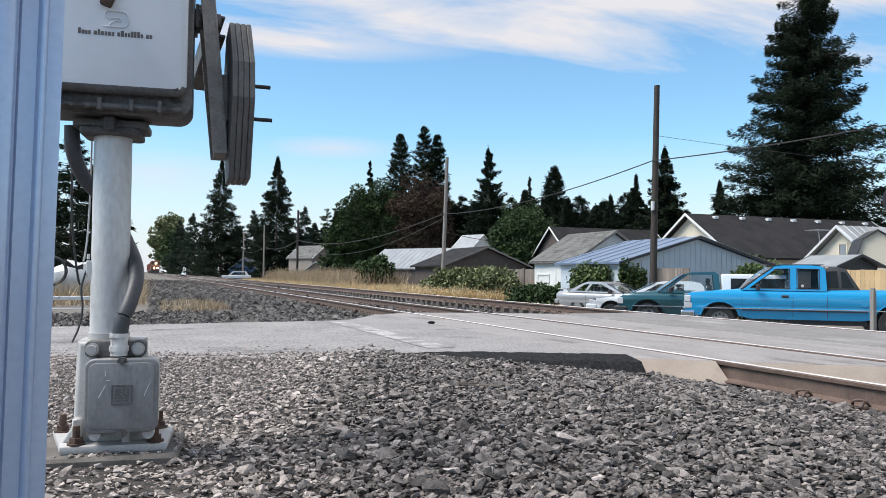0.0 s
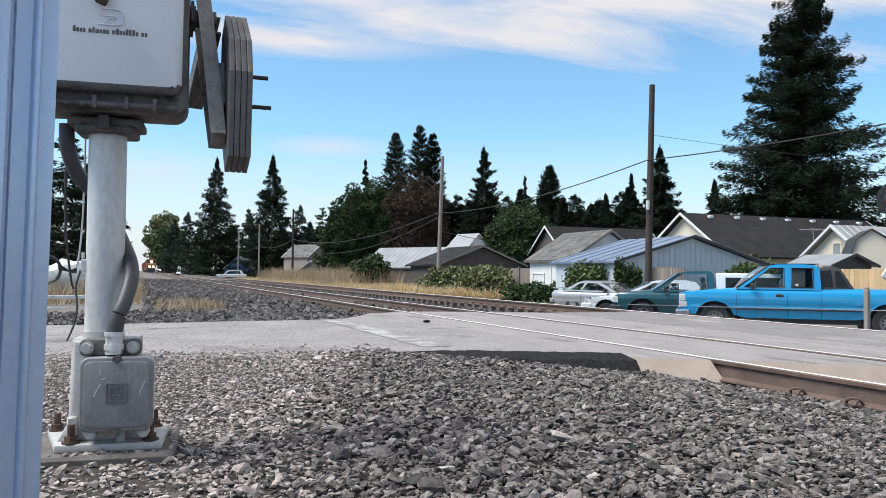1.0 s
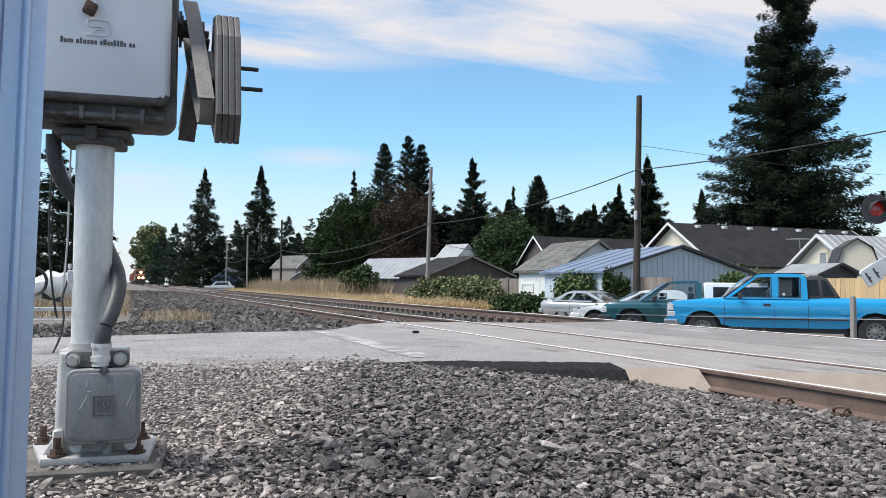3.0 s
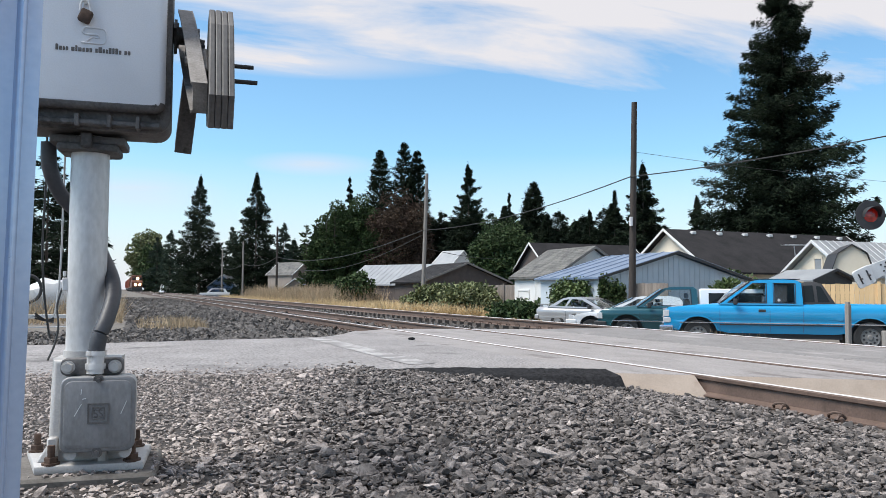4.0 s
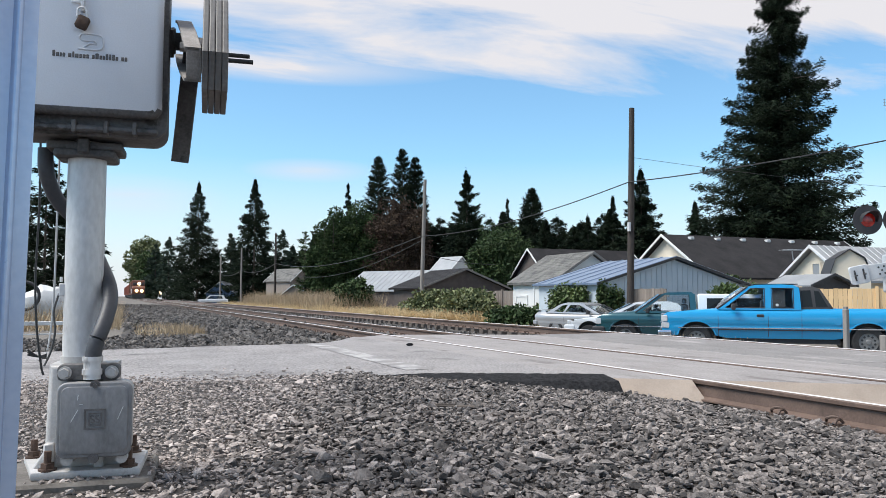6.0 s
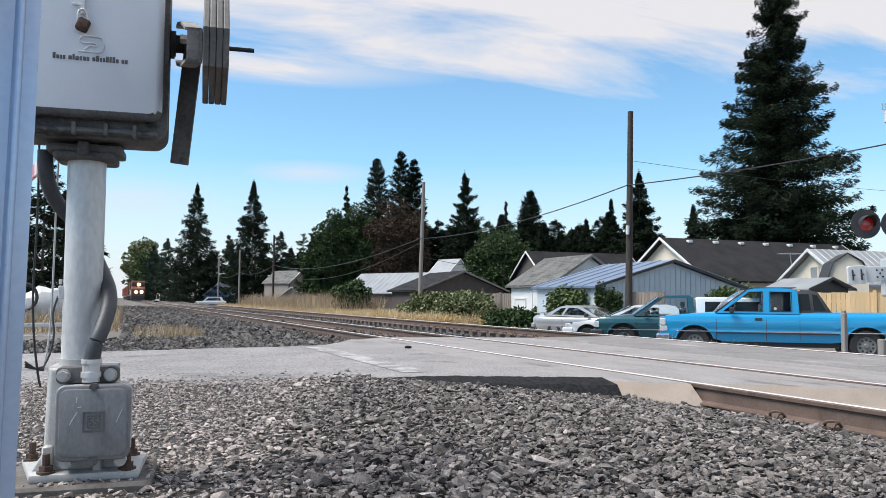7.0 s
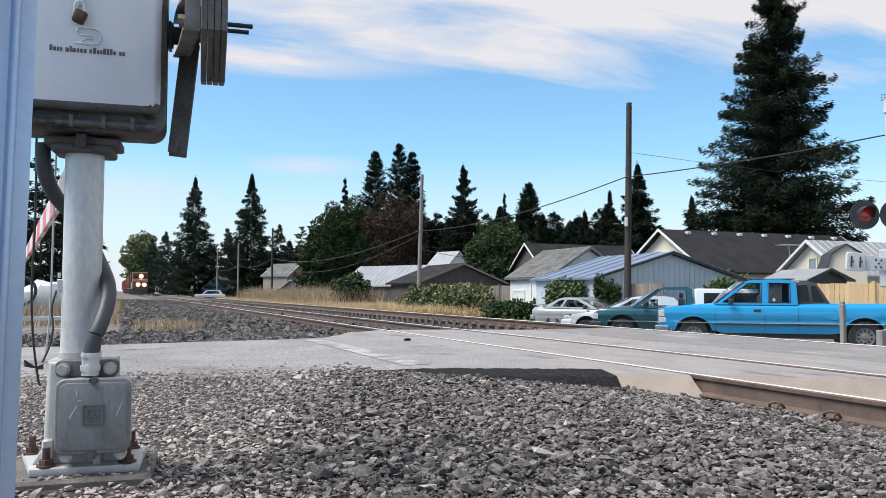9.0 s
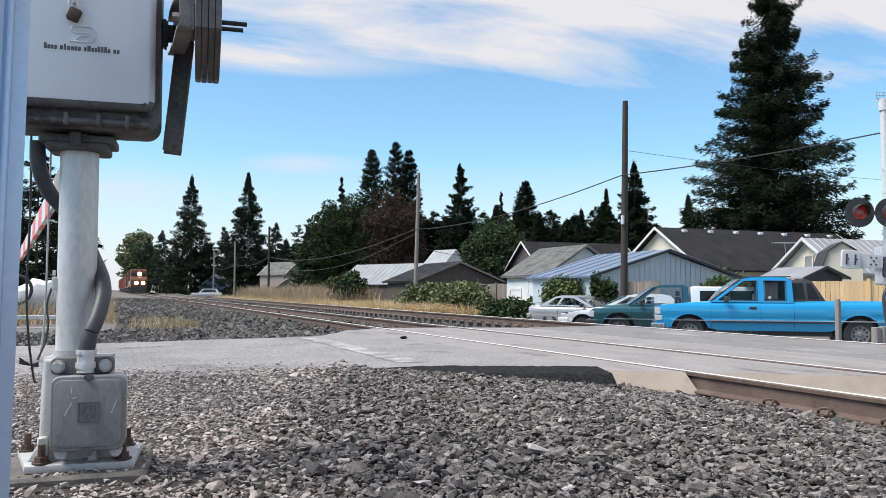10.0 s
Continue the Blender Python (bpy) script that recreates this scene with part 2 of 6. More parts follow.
M_DRYGRASS = mat("dry_grass", (0.50, 0.36, 0.19), (0.64, 0.50, 0.30), 0.9, 0, 0.8, fine=7, island=0.3, spec=0.2)
M_BROWNWEED = mat("brown_weeds", (0.29, 0.22, 0.145), (0.44, 0.345, 0.23), 0.9, 0, 0.8, fine=7, island=0.35, spec=0.2)
M_BARK = mat("bark", (0.05, 0.04, 0.035), (0.09, 0.07, 0.055), 0.95, 0, 4, bump=0.5)
M_WHITE = mat("white_siding", (0.58, 0.58, 0.565), (0.66, 0.66, 0.645), 0.7, 0, 2, bump=0.1)
M_CREAM = mat("cream_siding", (0.58, 0.51, 0.40), (0.64, 0.57, 0.46), 0.7, 0, 2, bump=0.1)
M_GREYMETAL = mat("blue_grey_siding", (0.44, 0.49, 0.53), (0.50, 0.55, 0.59), 0.5, 0.1, 1.5, bump=0.05, vary=0.05)
M_BLUEROOF = mat("blue_metal_roof", (0.115, 0.165, 0.25), (0.165, 0.215, 0.30), 0.4, 0.2, 1.2)
M_GREYMETALROOF = mat("grey_metal_roof", (0.23, 0.243, 0.255), (0.32, 0.333, 0.345), 0.5, 0.3, 1.0)
M_ROOFDARK = mat("dark_shingles", (0.009, 0.009, 0.010), (0.026, 0.024, 0.026), 0.9, 0, 1.2, bump=0.5, fine=12, spec=0.3)
M_ROOFMOSS = mat("mossy_shingles", (0.055, 0.055, 0.053), (0.17, 0.165, 0.155), 0.95, 0, 2.0, bump=0.6, fine=14, spots=(0.11, 0.115, 0.095), spot_scale=2)
M_BROWNWALL = mat("brown_wall", (0.065, 0.05, 0.045), (0.095, 0.075, 0.065), 0.8, 0, 3)
M_BLACKTRIM = mat("dark_trim", (0.025, 0.025, 0.028), (0.04, 0.04, 0.042), 0.6)
M_TRUCK = mat("sky_blue_paint", (0.010, 0.26, 0.51), (0.012, 0.28, 0.55), 0.16, 0.1, 1, coat=1.0)
M_TEAL = mat("teal_paint", (0.010, 0.062, 0.080), (0.012, 0.075, 0.092), 0.3, 0.15, 1, coat=0.8)
M_WHITEPAINT = mat("white_car_paint", (0.58, 0.59, 0.60), (0.64, 0.65, 0.66), 0.3, 0, 1, coat=0.6)
M_SILVER = mat("silver_car_paint", (0.30, 0.30, 0.305), (0.36, 0.36, 0.365), 0.3, 0.3, 1, coat=0.5, spots=(0.20, 0.20, 0.205), spot_scale=1.1, spot_at=0.62)
M_TYRE = mat("tyre_rubber", (0.014, 0.014, 0.015), (0.028, 0.028, 0.029), 0.85, 0, 15, bump=0.2)
M_RIM = mat("steel_rim", (0.17, 0.165, 0.16), (0.30, 0.29, 0.28), 0.45, 0.5, 10)
M_CHROME = mat("chrome_trim", (0.62, 0.63, 0.65), (0.72, 0.73, 0.75), 0.15, 0.9, 5)
M_BLACKPLASTIC = mat("black_plastic", (0.018, 0.018, 0.02), (0.03, 0.03, 0.032), 0.55, 0, 10)
M_CARGLASS = glass_mat("car_glass", (0.025, 0.03, 0.033), 0.8)
M_PANE = glass_mat("clear_pane", (0.90, 0.94, 0.95), 0.0)
M_SEAT = mat("grey_upholstery", (0.10, 0.10, 0.105), (0.15, 0.15, 0.155), 0.9)
M_HEADLIGHT = mat("headlight_lens", (0.6, 0.62, 0.63), (0.75, 0.76, 0.77), 0.1, 0.3, 20)
M_ORANGE = mat("orange_loco_paint", (0.095, 0.028, 0.010), (0.14, 0.040, 0.012), 0.5, 0, 2, spots=(0.03, 0.022, 0.018), spot_scale=1.0, spot_at=0.55)
M_BOXCAR = mat("oxide_red_paint", (0.24, 0.075, 0.05), (0.32, 0.11, 0.075), 0.7, 0, 1.5)
M_LOCODARK = mat("black_frame", (0.03, 0.03, 0.03), (0.05, 0.05, 0.05), 0.7)
M_LAMPGLOW = mat("train_lamp", (1.0, 0.74, 0.38), (1.0, 0.78, 0.44), 0.4, emit=4.0)
M_REDLENS = mat("red_signal_lens", (0.16, 0.006, 0.006), (0.24, 0.01, 0.008), 0.2, emit=0.15, coat=0.6)
M_REDLIT = mat("lit_red_lens", (0.16, 0.006, 0.005), (0.40, 0.016, 0.010), 0.2, scale=14, detail=2, grain=0.1, emit=0.07, coat=0.6)
M_REDSTRIPE = mat("red_reflective", (0.50, 0.05, 0.04), (0.58, 0.08, 0.06), 0.4)
M_SIGNWHITE = mat("white_sheeting", (0.48, 0.485, 0.49), (0.58, 0.585, 0.59), 0.5, 0, 6, spots=(0.32, 0.31, 0.30), spot_scale=5)
M_LINE = mat("worn_road_paint", (0.30, 0.29, 0.285), (0.40, 0.388, 0.382), 0.9, 0, 4, bump=0.5, fine=38, spots=(0.20, 0.19, 0.188), spot_scale=3, spot_at=0.44, grain=0.6)
M_WIRE = mat("dark_wire", (0.02, 0.02, 0.02), (0.03, 0.03, 0.03), 0.6)
M_PALEWIRE = mat("pale_wire", (0.36, 0.36, 0.36), (0.44, 0.44, 0.44), 0.6)


# ---- mesh helpers ----
def part(name, bm, material, parent=None, label="", smooth=False):
    me = bpy.data.meshes.new(name)
    bm.normal_update()
    bm.to_mesh(me)
    bm.free()
    for mm in material if isinstance(material, (list, tuple)) else (material,):
        me.materials.append(mm)
    if smooth:
        me.polygons.foreach_set("use_smooth", [True] * len(me.polygons))
        me.set_sharp_from_angle(angle=radians(38))
    ob = new(name, me)
    if parent:
        ob.parent = parent
    return tagged(ob, label)


def mesh_np(name, verts, faces, material, parent=None, mat_index=None):
    """A mesh out of numpy arrays; faces all of one size."""
    me = bpy.data.meshes.new(name)
    verts, faces = np.asarray(verts, np.float32), np.asarray(faces, np.int32)
    n, k = faces.shape
    me.vertices.add(len(verts))
    me.vertices.foreach_set("co", verts.ravel())
    me.loops.add(n * k)
    me.loops.foreach_set("vertex_index", faces.ravel())
    me.polygons.add(n)
    me.polygons.foreach_set("loop_start", np.arange(n, dtype=np.int32) * k)
    for mm in material if isinstance(material, (list, tuple)) else (material,):
        me.materials.append(mm)
    if mat_index is not None:
        me.polygons.foreach_set("material_index", np.asarray(mat_index, np.int32))
    me.update(calc_edges=True)
    me.polygons.foreach_set("use_smooth", np.zeros(n, bool))
    ob = new(name, me)
    if parent:
        ob.parent = parent
    return ob


def thing(name, m, label, category, group="", kind=""):
    ob = new(name)
    ob.empty_display_size = 0.1
    ob.matrix_basis = m
    return tagged(ob, label, category, group, kind)


def B():
    return bmesh.new()


def box(bm, x0, x1, y0, y1, z0, z1, bevel=0.0, m=None, seg=1):
    r = bmesh.ops.create_cube(bm, size=1)
    vs = r["verts"]
    mm = Matrix.Translation(((x0 + x1) / 2, (y0 + y1) / 2, (z0 + z1) / 2)) @ Matrix.Diagonal((x1 - x0, y1 - y0, z1 - z0, 1))
    bmesh.ops.transform(bm, matrix=(m @ mm) if m else mm, verts=vs)
    if bevel:
        es = list({e for v in vs for e in v.link_edges})
        bmesh.ops.bevel(bm, geom=es, offset=bevel, segments=seg, profile=0.5, affect="EDGES")
    return bm


def rod(bm, p, q, r, r2=None, n=12, caps=True):
    p, q = Vector(p), Vector(q)
    d = q - p
    m = Matrix.Translation((p + q) / 2) @ d.to_track_quat("Z", "Y").to_matrix().to_4x4()
    bmesh.ops.create_cone(bm, cap_ends=caps, segments=n, radius1=r, radius2=r if r2 is None else r2, depth=d.length, matrix=m)
    return bm


def prism(bm, pts, axis, a, b, bevel=0.0, seg=2, m=None):
    """An outline pts (2D) extruded along an axis from a to b. axis 'x': pts are (y, z); 'y': (x, z); 'z': (x, y)."""
    def at(p, c):
        return {"x": (c, p[0], p[1]), "y": (p[0], c, p[1]), "z": (p[0], p[1], c)}[axis]
    v0, v1 = [bm.verts.new(at(p, a)) for p in pts], [bm.verts.new(at(p, b)) for p in pts]
    n = len(pts)
    fs = [bm.faces.new(v0), bm.faces.new(v1[::-1])]
    for i in range(n):
        fs.append(bm.faces.new((v0[i], v1[i], v1[(i + 1) % n], v0[(i + 1) % n])))
    bmesh.ops.recalc_face_normals(bm, faces=fs)
    if m:
        bmesh.ops.transform(bm, matrix=m, verts=v0 + v1)
    if bevel:
        es = list({e for f in fs[:2] for e in f.edges})
        bmesh.ops.bevel(bm, geom=es, offset=bevel, segments=seg, profile=0.5, affect="EDGES", clamp_overlap=True)
    return bm


def tube(bm, pts, r, n=10, smooth_steps=6):
    """A round cable or hose along a smoothed line."""
    P = [Vector(p) for p in pts]
    line = []
    for i in range(len(P) - 1):
        p0, p1, p2, p3 = P[max(i - 1, 0)], P[i], P[i + 1], P[min(i + 2, len(P) - 1)]
        for k in range(smooth_steps):
            t = k / smooth_steps
            line.append(0.5 * ((2 * p1) + (p2 - p0) * t + (2 * p0 - 5 * p1 + 4 * p2 - p3) * t * t + (3 * p1 - p0 - 3 * p2 + p3) * t ** 3))
    line.append(P[-1])
    rings, up = [], Vector((0.3, 0.2, 0.93)).normalized()
    for i, c in enumerate(line):
        d = (line[min(i + 1, len(line) - 1)] - line[max(i - 1, 0)]).normalized()
        s = d.cross(up)
        s = s.normalized() if s.length > 1e-3 else Vector((1, 0, 0))
        u = s.cross(d).normalized()
        rings.append([bm.verts.new(c + r * (math.cos(2 * math.pi * k / n) * s + math.sin(2 * math.pi * k / n) * u)) for k in range(n)])
    for a, b in zip(rings, rings[1:]):
        for k in range(n):
            bm.faces.new((a[k], a[(k + 1) % n], b[(k + 1) % n], b[k]))
    bm.faces.new(rings[0][::-1])
    bm.faces.new(rings[-1])
    return bm


def rounded(w, h, r, n=5, cx=0.0, cy=0.0):
    """Outline of a rounded rectangle."""
    out = []
    for sx, sy, a0 in ((1, 1, 0), (-1, 1, 90), (-1, -1, 180), (1, -1, 270)):
        for k in range(n + 1):
            a = radians(a0 + 90 * k / n)
            out.append((cx + sx * (w / 2 - r) + r * math.cos(a), cy + sy * (h / 2 - r) + r * math.sin(a)))
    return out


# ---- ground, road, tracks ----
RAIL_X = (4.92, 6.43, 9.19, 10.70)
RAIL_Z = (-0.042, -0.042, 0.005, -0.105)
NEAR_EDGE = [(-60, 18.0), (-12, 10.2), (-0.6, 7.9), (2.65, 7.2), (4.2, 6.3), (6.4, 4.75), (9.2, 3.55), (13, 2.0), (18, 0.0), (45, -11.0)]
FAR_EDGE = [(-60, 28.0), (-12, 15.4), (-1.0, 12.5), (3.4, 13.1), (4.6, 15.4), (6.4, 14.9), (9.2, 13.6), (13, 11.6), (18, 9.5), (45, -1.0)]


def line_at(line, x):
    return float(np.interp(x, [p[0] for p in line], [p[1] for p in line]))


GX = [-400, -60, -12, -3, 0, 1.2, 3.0, 4.3, 4.6, 11.2, 12.0, 13.5, 16, 60, 400, 3000]
GZ_FAR = [-0.6, -0.3, -0.25, -0.20, -0.18, -0.17, -0.2, -0.24, -0.25, -0.32, -0.42, -0.70, -0.80, -0.82, -0.8, -0.8]
GZ_NEAR = [-0.3, -0.2, -0.12, -0.08, -0.05, -0.05, -0.10, -0.20, -0.25, -0.32, -0.40, -0.55, -0.72, -0.80, -0.8, -0.8]
RZ = [-0.3, -0.2, -0.14, -0.08, -0.06, -0.06, -0.06, -0.05, -0.05, -0.17, -0.24, -0.36, -0.58, -0.7, -0.7, -0.7]


def smooth01(t):
    t = min(1.0, max(0.0, t))
    return t * t * (3 - 2 * t)


def ground_z(x, y):
    mound = 0.055 * math.exp(-((x + 0.1) ** 2 + (y - 3.25) ** 2) / 0.45)  # gravel heaped round the mast's foot
    near, far, road = float(np.interp(x, GX, GZ_NEAR)), float(np.interp(x, GX, GZ_FAR)), float(np.interp(x, GX, RZ)) - 0.02
    a, b = line_at(NEAR_EDGE, x), line_at(FAR_EDGE, x)
    if y < a:
        return near + mound + (min(near, road) - near) * smooth01(1 - (a - y) / 0.5)
    if y > b:
        return far + (min(far, road) - far) * smooth01(1 - (y - b) / 0.5)
    return min(near, far, road) - 0.03


def road_z(x):
    return float(np.interp(x, GX, RZ))


def build_ground():
    xs = np.unique(np.concatenate([np.array([-3000, -1200, -400, -150]), np.linspace(-60, -4, 24), np.linspace(-3.5, 17, 84), np.linspace(18, 60, 28), np.array([100, 200, 500, 1200, 3000])]))
    ys = np.unique(np.concatenate([np.array([-1500, -300, -80, -30]), np.linspace(-14, 0, 15), np.linspace(0.25, 18, 72), np.linspace(19, 80, 40), np.array([100, 150, 250, 400, 700, 1200, 3000])]))
    v = [(x, y, ground_z(x, y)) for y in ys for x in xs]
    nx = len(xs)
    f = [(j * nx + i, j * nx + i + 1, (j + 1) * nx + i + 1, (j + 1) * nx + i) for j in range(len(ys) - 1) for i in range(nx - 1)]
    ob = mesh_np("ground", v, f, M_GROUND)
    tagged(ob, "grey-brown gravelly dirt ground along the railway", "ground", kind="structure")


def build_road():
    xs = np.unique(np.concatenate([np.array([-60, -40, -25]), np.linspace(-12, 4.26, 34), np.linspace(4.34, 11.26, 10), np.linspace(11.4, 18, 14), np.array([25, 45])]))
    rows = 14
    v, f = [], []
    rr = random.Random(4)
    for x in xs:
        a, b = line_at(NEAR_EDGE, x), line_at(FAR_EDGE, x)
        for k in range(rows):
            y = a + (b - a) * k / (rows - 1)
            if k in (0, rows - 1):
                y += rr.uniform(-0.07, 0.07)
            v.append((x, y, road_z(x) - (0.02 if k in (0, rows - 1) else 0) - (0.13 if 4.3 < x < 11.3 else 0)))
    for i in range(len(xs) - 1):
        for k in range(rows - 1):
            f.append((i * rows + k, (i + 1) * rows + k, (i + 1) * rows + k + 1, i * rows + k + 1))
    tagged(mesh_np("road", v, f, M_ASPHALT), "worn pale grey asphalt road over the railway crossing", "road", kind="structure")


def rail_profile():
    h, w = 0.18, 0.150
    return [(-w / 2, -h), (w / 2, -h), (w / 2, -h + 0.012), (0.014, -h + 0.035), (0.010, -0.045), (0.035, -0.036), (0.037, -0.010), (0.030, 0),
            (-0.030, 0), (-0.037, -0.010), (-0.035, -0.036), (-0.010, -0.045), (-0.014, -h + 0.035), (-w / 2, -h + 0.012)]


def build_tracks():
    for k, cx in enumerate((5.675, 9.945)):
        tr = thing("railway_track", pose(cx, 0, 0), "rusty steel railway track on timber ties in ballast", "railway track", "two parallel tracks")
        for s in (0, 1):
            x, z = RAIL_X[2 * k + s] - cx, RAIL_Z[2 * k + s]
            bm = B()
            prism(bm, [(x + p[0], z + p[1]) for p in rail_profile()], "y", -14, 520)
            bm.normal_update()
            for fc in bm.faces:
                if fc.normal.z > 0.6 and fc.calc_center_median().z > z - 0.02:
                    fc.material_index = 1
            part("rail", bm, (M_RAIL, M_RAILTOP), tr, "rust-brown rail with a worn bright head")
        bm = B()
        box(bm, -1.3, 1.3, -0.11, 0.11, -0.30, 0)
        me = None
        clip = None
        a, b = line_at(NEAR_EDGE, cx), line_at(FAR_EDGE, cx)
        for i in range(-10, 150):
            y = i * 0.52 + 0.1
            if a - 0.1 < y < b + 0.1:
                continue
            if me is None:
                ob = part("tie", bm, M_TIE, tr)
                me = ob.data
            else:
                ob = new("tie", me)
                ob.parent = tr
            ob.location = (0, y, (RAIL_Z[2 * k] + RAIL_Z[2 * k + 1]) / 2 - 0.178)
            ob.rotation_euler.y = math.atan2(RAIL_Z[2 * k] - RAIL_Z[2 * k + 1], 1.51)
        # spring clips on both sides of the rails
        base = B()
        for sx in (-1, 1):
            tube(base, [(sx * 0.05, -0.05, 0.0), (sx * 0.085, -0.045, 0.035), (sx * 0.11, -0.01, 0.045), (sx * 0.125, 0.03, 0.03), (sx * 0.10, 0.055, 0.005)], 0.011, 6, 3)
            tube(base, [(sx * 0.15, -0.06, 0.0), (sx * 0.13, -0.06, 0.03), (sx * 0.10, -0.05, 0.03)], 0.011, 6, 2)
        box(base, -0.17, 0.17, -0.08, 0.08, -0.035, -0.016, 0.004)
        cme = None
        for i in range(-10, 46):
            y = i * 0.52 + 0.1
            if a - 0.1 < y < b + 0.1:
                continue
            for s in (0, 1):
                if cme is None:
                    ob = part("rail_clip", base, M_RAIL, tr)
                    cme = ob.data
                else:
                    ob = new("rail_clip", cme)
                    ob.parent = tr
                ob.location = (RAIL_X[2 * k + s] - cx, y, RAIL_Z[2 * k + s] - 0.162)


def build_crossing():
    """Concrete panels between and beside the rails, the steel end plates and the fresh asphalt wedge."""
    cr = thing("crossing_surface", pose(0, 0, 0), "pale worn concrete crossing panels between rails with steel end plates", "level crossing")
    strips = [(4.22, 4.875), (5.045, 6.305), (6.475, 7.6), (7.65, 9.145), (9.315, 10.575), (10.745, 11.4)]
    for i, (x0, x1) in enumerate(strips):
        z = RAIL_Z[0] - 0.006 if i < 3 else RAIL_Z[2] - 0.008
        n = 4
        def ea(x): return line_at(NEAR_EDGE, x) + 0.0
        def eb(x): return line_at(FAR_EDGE, x) - 0.5
        for k in range(n):
            bm = B()
            q = []
            for x, t in ((x0, k / n), (x1, k / n), (x1, (k + 1) / n), (x0, (k + 1) / n)):
                y = ea(x) + (eb(x) - ea(x)) * t + (0.008 if t == k / n else -0.008)
                q.append((x, y))
            prism(bm, q, "z", z - 0.2, z, 0.012, 1)
            for v in bm.verts:  # the far track leans
                v.co.z += 0.0 if i < 3 else ((9.2 - v.co.x) * 0.0695 if i > 3 else (v.co.x - 9.1) * 0.03)
            part("panel", bm, M_DARKPANEL if i in (3, 5) else M_PANEL, cr)
    # sloping steel plates at the panel ends
    for (xa, xb) in ((4.20, 4.86), (5.0, 6.36)):
        bm = B()
        ya, yb = line_at(NEAR_EDGE, xa), line_at(NEAR_EDGE, xb)
        vs = [bm.verts.new(p) for p in ((xa, ya - 0.02, -0.05), (xb, yb - 0.02, -0.05), (xb + 0.02, yb - 0.20, -0.235), (xa - 0.1, ya - 0.22, -0.235))]
        bm.faces.new(vs)
        r = bmesh.ops.extrude_face_region(bm, geom=bm.faces[:])
        bmesh.ops.translate(bm, vec=(0, 0.012, -0.012), verts=[g for g in r["geom"] if isinstance(g, bmesh.types.BMVert)])
        bmesh.ops.recalc_face_normals(bm, faces=bm.faces[:])
        part("end_plate", bm, M_STEELPLATE, cr, "tan painted sloping steel end plate")
    # fresh asphalt wedge along the road edge
    bm = B()
    rr = random.Random(8)
    n = 40
    rings = []
    for i in range(n + 1):
        x = 2.35 + (4.22 - 2.35) * i / n
        a = line_at(NEAR_EDGE, x)
        w = smooth01(i / 16)
        d = 0.06 + 0.34 * w
        rings.append([bm.verts.new(p) for p in ((x, a + 0.10, road_z(x) + 0.004), (x, a - 0.01, road_z(x) + 0.014 + 0.022 * w + rr.uniform(-.004, .004)),
                      (x + rr.uniform(-.02, .02), a - 0.62 * d + rr.uniform(-.015, .015), road_z(x) - 0.012 * w + rr.uniform(-.010, .010)),
                      (x, a - d + rr.uniform(-.02, .02), ground_z(x, a - d - 0.3) - 0.05))])
    for p, q in zip(rings, rings[1:]):
        for k in range(3):
            bm.faces.new((p[k], q[k], q[k + 1], p[k + 1]))
    bm.faces.new(rings[-1])
    part("asphalt_wedge", bm, M_NEWASPHALT, cr, "fresh black asphalt wedge at the road edge")
    # worn stop line, parallel to the track
    v, f = [], []
    rr = random.Random(6)
    for k in range(24):
        y = 7.75 + 4.6 * k / 23
        v += [(2.80 + rr.uniform(-.012, .012), y, -0.055), (3.10 + rr.uniform(-.012, .012), y, -0.055)]
        if k:
            f.append((2 * k - 2, 2 * k - 1, 2 * k + 1, 2 * k))
    tagged(mesh_np("stop_line", v, f, M_LINE), "worn white stop line painted across the road", "road marking", kind="structure")
    # worn white line and a dark lump lying on the road
    lump = B()
    bmesh.ops.create_icosphere(lump, subdivisions=2, radius=0.04, matrix=Matrix.Diagonal((1.5, 0.9, 0.6, 1)))
    ob = part("asphalt_lump", lump, M_NEWASPHALT)
    ob.location = (4.20, 11.44, -0.032)
    stick = B()
    box(stick, -0.15, 0.15, -0.022, 0.022, -0.012, 0.014, 0.006, pose(0, 0, 0, 6, 4, -15))
    box(stick, -0.17, 0.02, -0.012, 0.018, 0.0, 0.022, 0.005, pose(0, 0, 0, -8, 2, -12))
    wd = part("timber_scrap", stick, M_TIE)
    wd.location = (2.13, 4.95, ground_z(2.13, 4.95) + 0.035)
    tagged(wd, "dark splintered piece of timber lying on the ballast", "timber scrap")
    tagged(ob, "small dark lump of asphalt lying on the road", "asphalt lump")


# ---- stones ----
def rock_templates(n, seed, corners=12):
    """Angular split stones: hulls of a few corners, flat and long as they lie."""
    r = np.random.RandomState(seed)
    out = []
    for _ in range(n):
        q = r.normal(size=(corners, 3))
        q /= np.linalg.norm(q, axis=1, keepdims=True)
        q = np.sign(q) * np.abs(q) ** 0.7 * r.uniform(0.8, 1.1, (corners, 1)) * np.array([1.25, r.uniform(0.75, 1.1), r.uniform(0.40, 0.70)])
        bm = B()
        for p in q:
            bm.verts.new(p)
        bmesh.ops.convex_hull(bm, input=bm.verts[:], use_existing_faces=False)
        bmesh.ops.triangulate(bm, faces=bm.faces[:])
        bmesh.ops.recalc_face_normals(bm, faces=bm.faces[:])
        bm.verts.index_update()
        out.append((np.array([v.co[:] for v in bm.verts]), np.array([[v.index for v in f.verts] for f in bm.faces])))
        bm.free()
    return out


